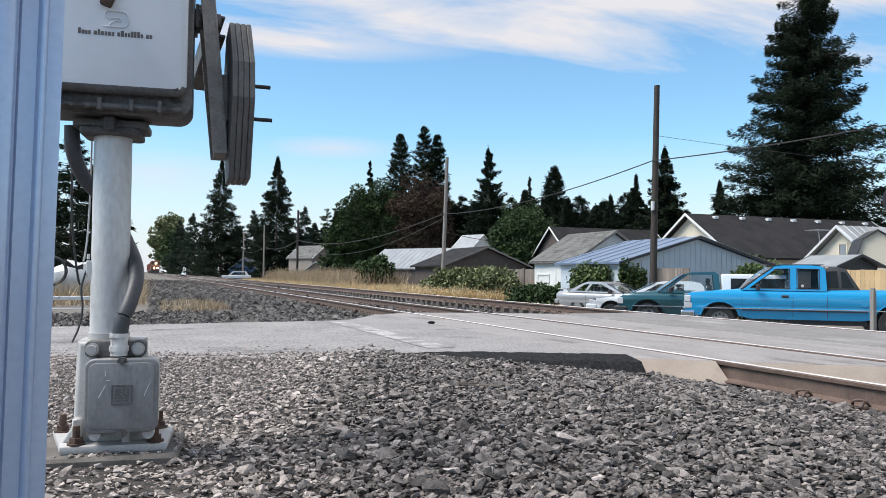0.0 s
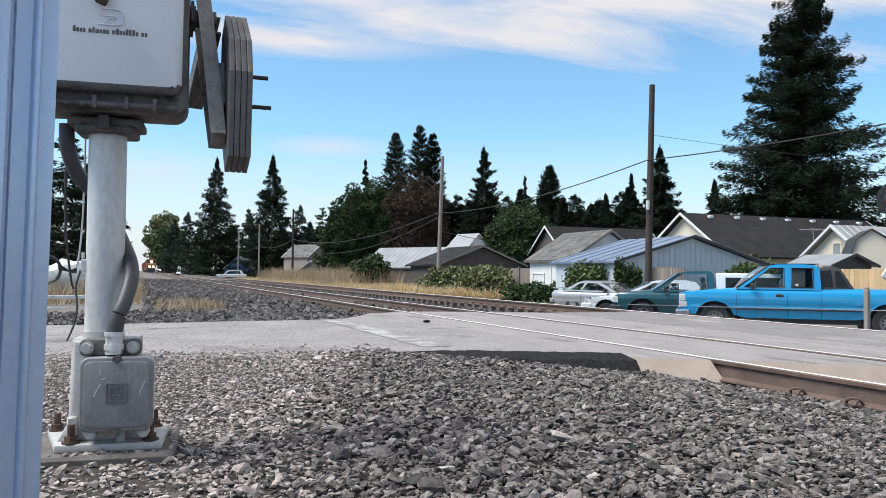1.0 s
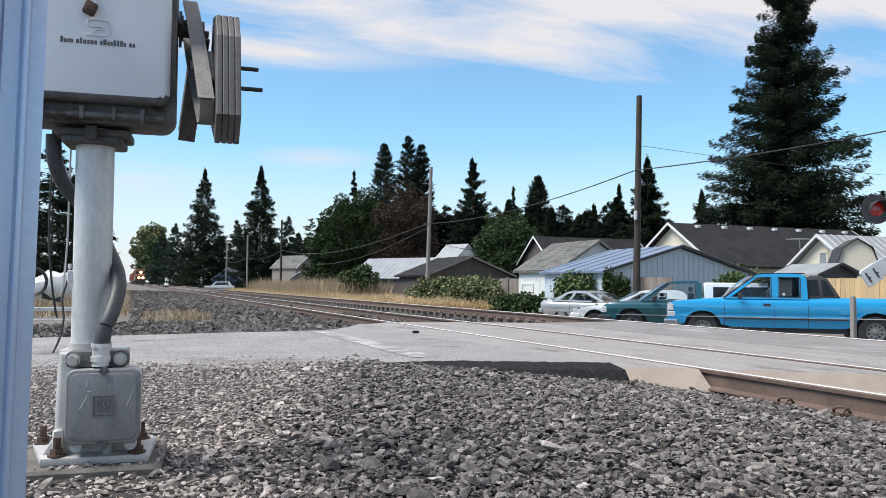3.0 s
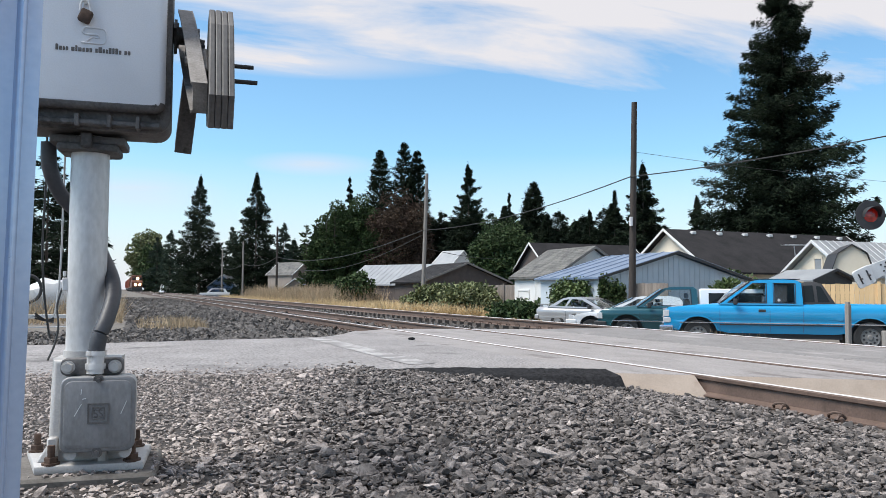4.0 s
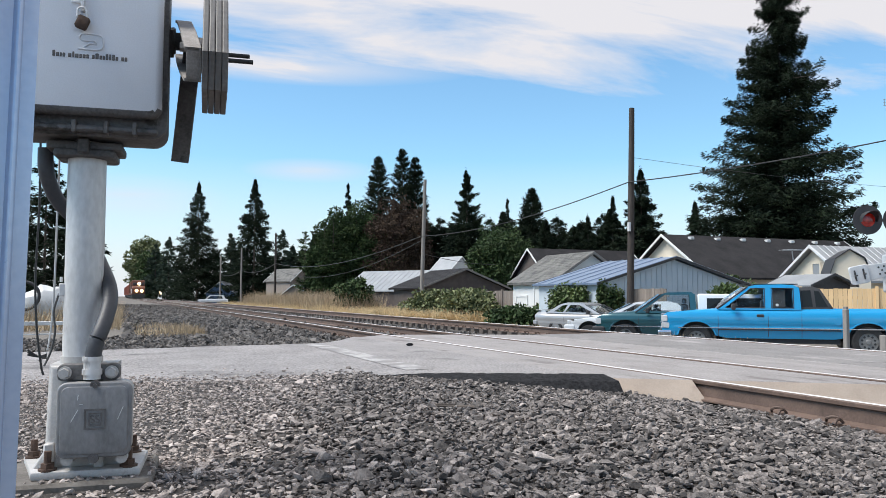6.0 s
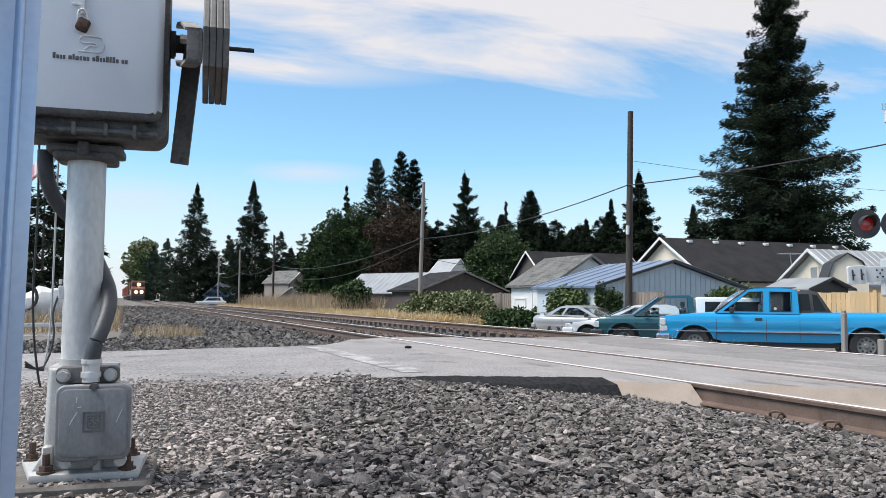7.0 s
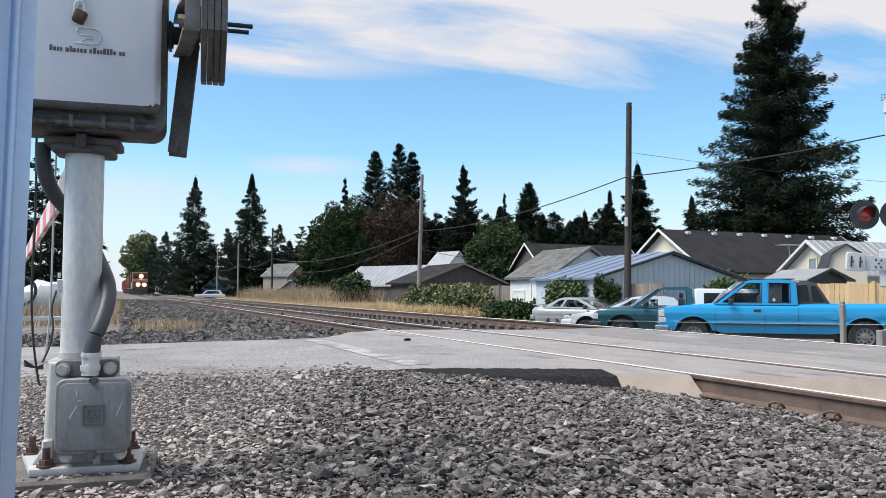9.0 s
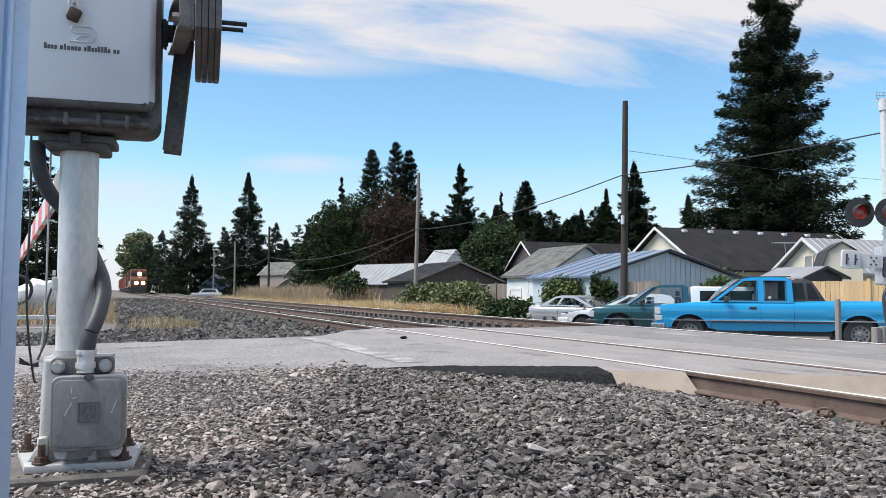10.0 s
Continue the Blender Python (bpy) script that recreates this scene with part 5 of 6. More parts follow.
# ---- the other gate with its flashing lamps ----
def build_far_gate():
    g = thing("signal_mast", pose(15.03, 11.59, -0.42, 0, 0, -23), "silver crossing signal mast with paired red lamps and gate", "crossing signal")
    bm = B()
    rod(bm, (0, 0, 0.05), (0, 0, 5.0), 0.075, n=24)
    rod(bm, (0, 0, 4.9), (0, 0, 5.15), 0.10, n=20)
    part("mast", bm, M_SIGNWHITE, g, "silver painted mast", True)
    bm = B()
    for k in range(5):
        rod(bm, (-0.14 + 0.07 * k, 0, 5.15), (-0.14 + 0.07 * k, 0, 5.3), 0.006, n=6)
    for z in (5.16, 5.22, 5.28):
        rod(bm, (-0.16, 0, z), (0.16, 0, z), 0.005, n=6)
    part("antenna_cage", bm, M_GREYMETALROOF, g)
    bm = B()
    rod(bm, (-0.62, -0.08, 2.72), (0.62, -0.08, 2.72), 0.035, n=14)
    rod(bm, (0, 0, 2.72), (0, -0.10, 2.72), 0.06, n=14)
    part("crossarm", bm, M_BLACKTRIM, g)
    for x, lit in ((-0.65, M_REDLIT), (-0.03, M_REDLENS)):
        bm = B()
        rod(bm, (x, -0.17, 2.72), (x, -0.155, 2.72), 0.305, n=44)
        disc = part("lamp_disc", bm, M_BLACKTRIM, g, "black round lamp background")
        bm = B()
        rod(bm, (x, -0.155, 2.72), (x, -0.02, 2.72), 0.13, 0.08, n=24)
        part("housing", bm, M_BLACKTRIM, disc)
        bm = B()
        bmesh.ops.create_uvsphere(bm, u_segments=24, v_segments=8, radius=0.15, matrix=pose(x, -0.172, 2.72) @ Matrix.Diagonal((1, 0.18, 1, 1)))
        part("lens", bm, lit, disc, "red signal lens", True)
        bm = B()
        n = 18
        for r0, l in ((0.165, 0.28),):
            rows = []
            for k in range(n + 1):
                an = radians(-15 + 210 * k / n)
                rows.append([bm.verts.new((x + r * math.cos(an), -0.17 - (l if e else 0) * (0.35 + 0.65 * max(0.0, math.sin(an))), 2.72 + r * math.sin(an))) for r in (r0, r0 + 0.006) for e in (0, 1)])
            for a, b in zip(rows, rows[1:]):
                bm.faces.new((a[0], b[0], b[1], a[1]))
                bm.faces.new((a[2], a[3], b[3], b[2]))
                bm.faces.new((a[1], b[1], b[3], a[3]))
        part("visor", bm, M_BLACKTRIM, disc, "black lamp visor")
    bm = B()
    prism(bm, rounded(0.42, 0.80, 0.05, 4, 0.0, 1.62), "y", -0.16, 0.16, 0.02, 2)
    part("mechanism_box", bm, M_SIGNWHITE, g, "white gate mechanism box", True)
    bm = B()
    box(bm, -0.22, -0.05, -0.42, -0.15, 1.38, 1.80, 0.02, seg=2)
    part("relay_case", bm, M_BLACKTRIM, g, "black case on the mast")
    bm = B()
    tube(bm, [(-0.05, -0.12, 1.22), (-0.17, -0.12, 1.0), (-0.16, -0.12, 0.7), (-0.1, -0.1, 0.3)], 0.035, 10, 6)
    part("conduit", bm, M_CONDUIT, g, "", True)
    bm = B()
    prism(bm, rounded(0.5, 0.5, 0.03), "z", -0.15, 0.05, 0.01, 1)
    part("footing", bm, M_CONCRETE, g)
    # turning weights
    bm = B()
    rod(bm, (0, -0.20, 0), (0, 0.22, 0), 0.045, n=18)
    w = part("weight_arm", bm, M_GRIME_SHADE, g, "turning shaft with white weight plates")
    w.location = (-0.33, 0, 1.70)
    bm = B()
    prism(bm, [(-0.13, 0.10), (0.13, 0.10), (0.17, -0.40), (0.10, -0.46), (-0.10, -0.46), (-0.17, -0.40)], "y", -0.24, -0.215, 0.01, 2)
    part("arm_plate", bm, M_SIGNWHITE, w, "white arm plate")
    bm = B()
    prism(bm, rounded(0.38, 0.38, 0.05, 4, 0.0, -0.60), "y", -0.31, -0.245, 0.012, 2)
    pl = part("weight_plate", bm, M_SIGNWHITE, w, "white counterweight plate")
    for z in (-0.52, -0.70):
        bm = B()
        rod(bm, (0, -0.31, z), (0, -0.40, z), 0.016, n=8)
        box(bm, -0.11, 0.11, -0.335, -0.312, z - 0.012, z + 0.012)
        part("bolt", bm, M_BLACKTRIM, pl)
    for x, z in ((0, -0.1), (0.07, -0.05), (-0.07, -0.05), (0.07, -0.16), (-0.07, -0.16)):
        bm = B()
        rod(bm, (x, -0.25, z), (x, -0.24, z), 0.02, n=10)
        part("hole", bm, M_BLACKTRIM, w)
    return w


far_weights = build_far_gate()


def build_stubs():
    for x, y, h, lab in ((12.80, 10.95, 0.78, "weathered grey timber post at the road edge"), (13.02, 10.32, 0.33, "short grey timber stub at the road edge"), (13.16, 10.28, 0.36, "short grey timber stub at the road edge"), (13.30, 10.25, 0.34, "short grey timber stub at the road edge")):
        bm = B()
        z = road_z(x)
        k = 0.045 if h > 0.5 else 0.065
        box(bm, x - k, x + k, y - k, y + k, z - 0.2, z + h, 0.012)
        if h > 0.5:
            box(bm, x - 0.035, x + 0.035, y - 0.035, y + 0.035, z + h - 0.01, z + h + 0.05, 0.01)
        tagged(part("timber_post", bm, M_WOOD_PALE), lab, "post", "roadside posts")


build_stubs()


# ---- utility poles and wires ----
POLES = [(18.90, 26.20, 9.1, 0.15, 1.3), (19.0, 49.6, 9.4, 0.15, 1.6), (18.98, 101.8, 9.6, 0.16, 0.2), (19.0, 131.2, 9.3, 0.16, 0.0), (18.6, 155.4, 9.2, 0.16, 0.3), (18.3, 188.1, 9.1, 0.16, 0.0)]


def build_poles():
    for i, (x, y, h, r, lean) in enumerate(POLES):
        p = thing("utility_pole", pose(x, y, -0.9, 0, lean, 0), "tall bare weathered timber utility pole", "utility pole", "poles along the railway")
        bm = B()
        rod(bm, (0, 0, 0), (0, 0, h + 0.1), r, r * 0.72, n=18)
        part("shaft", bm, M_WOOD if i in (0, 2) else M_WOOD_PALE, p, "", True)
        if i == 0:
            bm = B()
            rod(bm, (-0.16, -0.1, 4.2), (-0.16, -0.1, 4.55), 0.07, n=12)
            part("insulator", bm, M_SIGNWHITE, p, "white insulator")
        bm = B()
        rod(bm, (-0.16, 0, h * 0.60), (0.16, 0, h * 0.60), 0.02, n=8)
        part("hook", bm, M_RUST, p)


def wire(p, q, sag, r, name="overhead_wire"):
    bm = B()
    p, q = Vector(p), Vector(q)
    tube(bm, [p.lerp(q, k / 8) - Vector((0, 0, sag * 4 * (k / 8) * (1 - k / 8))) for k in range(9)], r, 6, 3)
    tagged(part(name, bm, M_WIRE), "thin dark overhead wire slung between poles", "wire", "overhead wires")


build_poles()
wire((18.9, 26.2, 5.28), (19.0, 49.6, 4.75), 0.45, 0.022)
wire((18.9, 26.2, 5.28), (25.0, 12.5, 6.35), 0.25, 0.022)
wire((19.0, 49.6, 4.75), (19.0, 101.8, 4.9), 1.1, 0.03)
wire((19.0, 49.6, 4.45), (19.0, 101.8, 4.2), 1.7, 0.025)
wire((19.0, 101.8, 4.9), (19.0, 131.2, 4.9), 0.7, 0.03)
wire((19.0, 131.2, 4.9), (18.6, 155.4, 4.9), 0.6, 0.03)
wire((19.0, 49.6, 3.6), (30.0, 60.0, 3.4), 0.2, 0.02)
wire((18.95, 26.2, 6.3), (60.0, 30.0, 7.5), 0.6, 0.008)


# ---- houses ----
def house(name, label, m, length, width, eave, ridge, wall, roof, over=0.35, ridge_off=0.0, trim=M_WHITE, battens=0, holes=(), rib=0, vents=0, thick=0.11, shingle_rows=0):
    """A gabled building. Local x runs along the ridge, y across; the base is at z 0."""
    h = thing(name, m, label, "house")
    L, W = length / 2, width / 2
    rise = ridge - eave
    for s in (-1, 1):  # side walls
        bm = B()
        box(bm, -L, L, s * W - 0.08, s * W + 0.08, -0.3, eave)
        part("wall", bm, wall, h)
    for s in (-1, 1):  # gable walls
        bm = B()
        prism(bm, [(-W + 0.09, -0.3), (W - 0.09, -0.3), (W - 0.09, eave - 0.01), (ridge_off, ridge - 0.05), (-W + 0.09, eave - 0.01)], "x", s * L - 0.08, s * L + 0.08)
        part("gable_wall", bm, wall, h)
    for s in (-1, 1):
        bm = B()
        ey = s * (W + over)
        ez = eave - rise * over / (W - s * ridge_off)
        prism(bm, [(ey, ez), (ridge_off, ridge), (ridge_off, ridge + thick), (ey, ez + thick)], "x", -L - over, L + over)
        rf = part("roof", bm, roof, h)
        d = Vector((0, ridge_off - ey, ridge - ez))
        if rib:
            n = int((2 * L + 2 * over) / rib)
            for k in range(n + 1):
                x = -L - over + 0.02 + k * rib
                bm = B()
                rod(bm, (x, ey, ez + thick + 0.01), (x, ridge_off, ridge + thick + 0.01), 0.025, n=4)
                part("roof_rib", bm, roof, rf)
        for k in range(shingle_rows):
            t = (k + 0.5) / shingle_rows
            bm = B()
            y, z = ey + d.y * t, ez + thick + d.z * t
            ln = d.length / shingle_rows
            an = math.degrees(math.atan2(d.z, abs(d.y)))
            box(bm, -L - over, L + over, -ln / 2, ln / 2 * 1.08, 0.0, 0.014, m=pose(0, y, z, -an * (1 if s > 0 else -1) + (2 if s > 0 else -2)))
            part("shingle_course", bm, roof, rf)
    for e in (-1, 1):  # barge boards
        for s in (-1, 1):
            bm = B()
            ey = s * (W + over)
            ez = eave - rise * over / (W - s * ridge_off)
            prism(bm, [(ey, ez - 0.02), (ridge_off, ridge - 0.03), (ridge_off, ridge + thick + 0.012), (ey, ez + thick + 0.012)], "x", e * (L + over) - 0.03, e * (L + over) + 0.03)
            part("barge_board", bm, trim, h)
    if battens:
        for e in (-1, 1):
            n = int(width / battens)
            for k in range(1, n):
                y = -W + k * battens
                top = eave + rise * (1 - abs(y - ridge_off) / (W + 0.01)) - 0.15
                bm = B()
                box(bm, e * (L + 0.08) - 0.02, e * (L + 0.08) + 0.02, y - 0.03, y + 0.03, -0.1, top)
                part("batten", bm, wall, h)
    for (face, u, z0, z1, w, material, fr) in holes:  # doors and windows on a face
        bm, bf = B(), B()
        if face in ("+x", "-x"):
            e = 1 if face == "+x" else -1
            box(bm, e * L + e * 0.06, e * L + e * 0.10, u - w / 2, u + w / 2, z0, z1, 0.01)
            for a, b, c, d2 in ((u - w / 2 - 0.08, u - w / 2, z0 - 0.08, z1 + 0.08), (u + w / 2, u + w / 2 + 0.08, z0 - 0.08, z1 + 0.08), (u - w / 2, u + w / 2, z1, z1 + 0.08), (u - w / 2, u + w / 2, z0 - 0.08, z0)):
                box(bf, e * (L + 0.05), e * (L + 0.13), a, b, c, d2)
        else:
            e = 1 if face == "+y" else -1
            box(bm, u - w / 2, u + w / 2, e * W + e * 0.06, e * W + e * 0.10, z0, z1, 0.01)
            for a, b, c, d2 in ((u - w / 2 - 0.08, u - w / 2, z0 - 0.08, z1 + 0.08), (u + w / 2, u + w / 2 + 0.08, z0 - 0.08, z1 + 0.08), (u - w / 2, u + w / 2, z1, z1 + 0.08), (u - w / 2, u + w / 2, z0 - 0.08, z0)):
                box(bf, a, b, e * (W + 0.05), e * (W + 0.13), c, d2)
        ob = part("window" if material is M_CARGLASS else "panel_door", bm, material, h)
        part("frame", bf, fr, ob)
    for k in range(vents):
        bm = B()
        x = -L + (k + 0.7) * 2 * L / vents
        t = 0.10
        y, z = ridge_off - (W + over) * t, ridge + thick - (rise + 0.3) * t
        box(bm, x - 0.15, x + 0.15, y - 0.15, y + 0.15, z - 0.05, z + 0.14, 0.04, seg=2)
        part("roof_vent", bm, M_SIGNWHITE, h, "pale roof vent")
    return h


GZ = -0.8


def rot_to(p, q):
    return math.degrees(math.atan2(q[1] - p[1], q[0] - p[0]))


def build_houses():
    # blue-grey metal garage, gable to the track
    house("metal_garage", "blue-grey metal-clad garage with low blue metal roof", pose(22.85, 31.0, GZ, 0, 0, 90), 5.0, 7.7, 2.10, 3.20, M_GREYMETAL, M_BLUEROOF, 0.30, trim=M_BLACKTRIM, battens=0.28, rib=1.0, thick=0.08)
    # white garage with mossy roof
    house("white_garage", "white garage with mossy grey shingle roof", pose(23.5, 38.2, GZ, 0, 0, 90), 4.4, 4.6, 2.35, 3.80, M_WHITE, M_ROOFMOSS, 0.3, trim=M_WOOD_PALE, shingle_rows=16,
          holes=(("+y", -1.2, 0.0, 1.95, 1.7, M_WHITE, M_WHITE), ("+y", 1.1, 0.1, 1.5, 1.2, M_WHITE, M_WHITE)))
    # long dark-roofed house
    house("long_house", "long cream house under a wide dark shingle roof", pose(39.2, 40.2, GZ, 0, 0, 0), 14.6, 7.6, 2.85, 5.30, M_CREAM, M_ROOFDARK, 0.5, vents=7,
          holes=(("-x", 0.0, 3.0, 3.9, 0.9, M_CARGLASS, M_WHITE),))
    # cream house with metal roof and gambrel dormer
    house("cream_house", "cream-sided house with pale metal roof and gable vent", pose(37.2, 30.1, GZ, 0, 0, 0), 8.0, 3.8, 2.55, 4.05, M_CREAM, M_GREYMETALROOF, 0.45, trim=M_SIGNWHITE, rib=0.5,
          holes=(("-x", -0.1, 2.65, 3.20, 0.42, M_GREYMETALROOF, M_CREAM),))
    # low carport with a dark gable
    house("carport", "low carport with pale roof and dark open gable", pose(25.85, 23.8, GZ, 0, 0, 90), 2.0, 2.0, 2.0, 2.36, M_BLACKTRIM, M_GREYMETALROOF, 0.25, trim=M_BLACKTRIM, thick=0.06)
    # brown bungalow
    house("brown_bungalow", "dark brown bungalow with grey shingle gable roof", pose(24.6, 58.2, GZ, 0, 0, 90), 6.4, 6.8, 2.2, 3.55, M_BROWNWALL, M_ROOFDARK, 0.4, trim=M_WOOD_PALE, shingle_rows=14)
    house("metal_shed", "long shed under a pale grey metal roof", pose(24.6, 70.0, GZ, 0, 0, -60), 8.5, 5.5, 2.1, 3.8, M_BROWNWALL, M_GREYMETALROOF, 0.3, rib=0.6)
    house("white_cottage", "white cottage with pale roof behind the bungalow", pose(34.0, 79.5, GZ, 0, 0, 110), 3.0, 3.2, 4.3, 5.75, M_WHITE, M_GREYMETALROOF, 0.2)
    house("dark_roof_house", "house with long dark roof and white gable frame", pose(36.2, 57.0, GZ, 0, 0, 0), 9.4, 5.0, 3.4, 5.35, M_BROWNWALL, M_ROOFDARK, 0.4)
    house("grey_cottage", "grey cottage among trees far along the track", pose(23.0, 112, GZ, 0, 0, 120), 5, 4.2, 3.7, 5.3, M_FENCE_OLD, M_ROOFMOSS, 0.3,
          holes=(("-y", 0.0, 1.0, 2.0, 1.0, M_CARGLASS, M_WHITE),))
    house("pale_shed", "small shed with pale metal roof far along the track", pose(22.6, 104, GZ, 0, 0, 60), 4.5, 3.5, 1.6, 2.9, M_FENCE_OLD, M_BLUEROOF, 0.3)
    house("blue_cottage", "small blue cottage far along the track", pose(22.2, 178, GZ, 0, 0, 70), 7, 6, 2.2, 4.6, mat("blue_siding", (0.10, 0.17, 0.30), (0.13, 0.20, 0.34), 0.7), M_GREYMETALROOF, 0.3)
    # gambrel-fronted dormer shed in front of the cream house
    d = thing("gambrel_shed", pose(29.1, 24.6, GZ, 0, 0, -40), "cream gambrel-roofed shed with dark trim", "shed")
    prof = [(-0.78, 0), (0.78, 0), (0.78, 2.45), (0.55, 3.15), (0.0, 3.52), (-0.55, 3.15), (-0.78, 2.45)]
    bm = B()
    prism(bm, prof, "y", 0, 2.6)
    part("shed_body", bm, M_CREAM, d)
    bm = B()
    for (a, b) in (((-0.82, 2.4), (-0.57, 3.16)), ((-0.57, 3.16), (0, 3.54)), ((0, 3.54), (0.57, 3.16)), ((0.57, 3.16), (0.82, 2.4))):
        prism(bm, [a, b, (b[0], b[1] + 0.05), (a[0] * 1.03, a[1] + 0.03)], "y", -0.12, 2.7)
    part("roof", bm, M_BLACKTRIM, d)
    # antenna on the long house
    an = thing("roof_antenna", pose(35.5, 33.6, 1.9), "thin metal television antenna on a mast", "antenna")
    bm = B()
    rod(bm, (0, 0, GZ - 1.95), (0, 0, -0.3), 0.03, n=6)
    rod(bm, (0, 0, -0.3), (-0.25, 0, 1.5), 0.03, n=6)
    part("mast", bm, M_GREYMETALROOF, an)
    bm = B()
    for k in range(5):
        rod(bm, (-0.7 + 0.28 * k, 0.5, 1.45), (-0.7 + 0.28 * k, -0.5, 1.45), 0.018, n=5)
    rod(bm, (-0.9, 0, 1.45), (0.6, 0, 1.45), 0.022, n=5)
    part("element", bm, M_GREYMETALROOF, an)


build_houses()


def fence(label, a, b, z0, h, board, material, group=""):
    f = thing("board_fence", pose(a[0], a[1], z0, 0, 0, rot_to(a, b)), label, "fence", group)
    L = math.hypot(b[0] - a[0], b[1] - a[1])
    rr = random.Random(int(L * 100))
    bm = B()
    for z in (0.3, h - 0.35):
        box(bm, 0, L, 0.03, 0.07, z, z + 0.09)
    part("rail", bm, material, f)
    mes = []
    for k in range(3):
        bm = B()
        hh = h + (0.0, 0.008, -0.008)[k]
        prism(bm, [(0.004, 0), (board - 0.006, 0), (board - 0.006, hh), (0.004, hh)], "y", -0.012, 0.012)
        me = bpy.data.meshes.new("board")
        bm.to_mesh(me)
        bm.free()
        me.materials.append(material)
        mes.append(me)
    n = int(L / board)
    for k in range(n):
        ob = new("board", rr.choice(mes))
        ob.parent = f
        ob.location = (k * board, rr.uniform(-0.006, 0.006), 0)
    k = 0.0
    while k < L:
        bm = B()
        box(bm, k - 0.05, k + 0.05, -0.07, 0.03, 0, h + 0.08)
        part("post", bm, material, f)
        k += 2.4


fence("new golden cedar board fence behind the pickup", (22.6, 21.2), (26.6, 17.2), GZ, 1.80, 0.15, M_FENCE)
fence("weathered grey board fence behind brambles", (20.2, 44.0), (21.7, 40.5), GZ, 1.85, 0.15, M_FENCE_OLD)
fence("weathered grey board fence beside the metal garage", (20.0, 30.9), (21.1, 26.6), GZ, 1.85, 0.15, M_FENCE_OLD)


def build_left_clutter():
    r = thing("guard_rail", pose(-4.6, 20.5, -0.42), "low weathered two-rail barrier beside the road", "barrier")
    for z in (0.16, 0.44):
        bm = B()
        box(bm, 0.0, 4.0, -0.03, 0.03, z, z + 0.09, 0.008)
        part("rail", bm, M_SIGNWHITE, r)
    for x in (0.3, 2.0, 3.7):
        bm = B()
        box(bm, x - 0.06, x + 0.06, 0.032, 0.14, -0.1, 0.60)
        part("post", bm, M_WOOD_PALE, r)
    rr = random.Random(2)
    w = thing("wrapped_bundle", pose(-1.95, 27.5, -0.3), "white plastic-wrapped bundle lying in dry grass", "bundle")
    bm = B()
    bmesh.ops.create_icosphere(bm, subdivisions=3, radius=1)
    for v in bm.verts:
        n = noise.noise(v.co * 2.0) * 0.14
        v.co = Vector((v.co.x * 0.75, v.co.y * 0.6, v.co.z * 0.55 + 0.75)) * (1 + n)
    part("sheet", bm, M_SIGNWHITE, w, "", True)
    bm = B()
    tube(bm, [(-0.55 + 0.42 * math.cos(a), -0.75, 1.0 + 0.42 * math.sin(a)) for a in [k * math.pi / 8 for k in range(17)]], 0.05, 8, 2)
    part("hoop", bm, M_BLACKTRIM, w, "dark hoop")


build_left_clutter()
# wheeled bins behind the silver coupe
for bx, by in ((18.9, 24.6), (19.3, 24.1)):
    bin_ = thing("wheeled_bin", pose(bx, by, GZ, 0, 0, 30), "dark grey wheeled rubbish bin with pale lid", "bin", "two bins")
    bm = B()
    prism(bm, [(-0.25, 0.05), (0.25, 0.05), (0.3, 1.0), (-0.3, 1.0)], "y", -0.28, 0.28, 0.02, 2)
    part("body", bm, M_BLACKPLASTIC, bin_)
    bm = B()
    prism(bm, [(-0.33, 1.0), (0.34, 1.0), (0.3, 1.08), (-0.3, 1.12)], "y", -0.31, 0.31, 0.02, 2)
    part("lid", bm, M_GREYMETALROOF, bin_, "pale lid")


# ---- trees and plants ----
def needles(C, D, L, W, r):
    """Pointed blades at places C, along directions D."""
    n = len(C)
    D = D / (np.linalg.norm(D, axis=1, keepdims=True) + 1e-9)
    S = np.cross(D, r.normal(size=(n, 3)))
    S /= np.linalg.norm(S, axis=1, keepdims=True) + 1e-9
    L, W = np.broadcast_to(L, n)[:, None], np.broadcast_to(W, n)[:, None]
    V = np.stack([C + S * W * 0.5, C + D * L, C - S * W * 0.5], 1).reshape(-1, 3)
    return V, np.arange(n * 3).reshape(-1, 3)


def sprays(C, D, L, W, r):
    """Leaf-shaped quads at places C, along directions D."""
    n = len(C)
    D = D / (np.linalg.norm(D, axis=1, keepdims=True) + 1e-9)
    rnd = r.normal(size=(n, 3))
    S = np.cross(D, rnd)
    S /= np.linalg.norm(S, axis=1, keepdims=True) + 1e-9
    L, W = np.broadcast_to(L, n)[:, None], np.broadcast_to(W, n)[:, None]
    V = np.stack([C, C + D * L * 0.45 + S * W * 0.5, C + D * L, C + D * L * 0.45 - S * W * 0.5], 1).reshape(-1, 3)
    F = np.arange(n * 4).reshape(-1, 4)
    return V, F


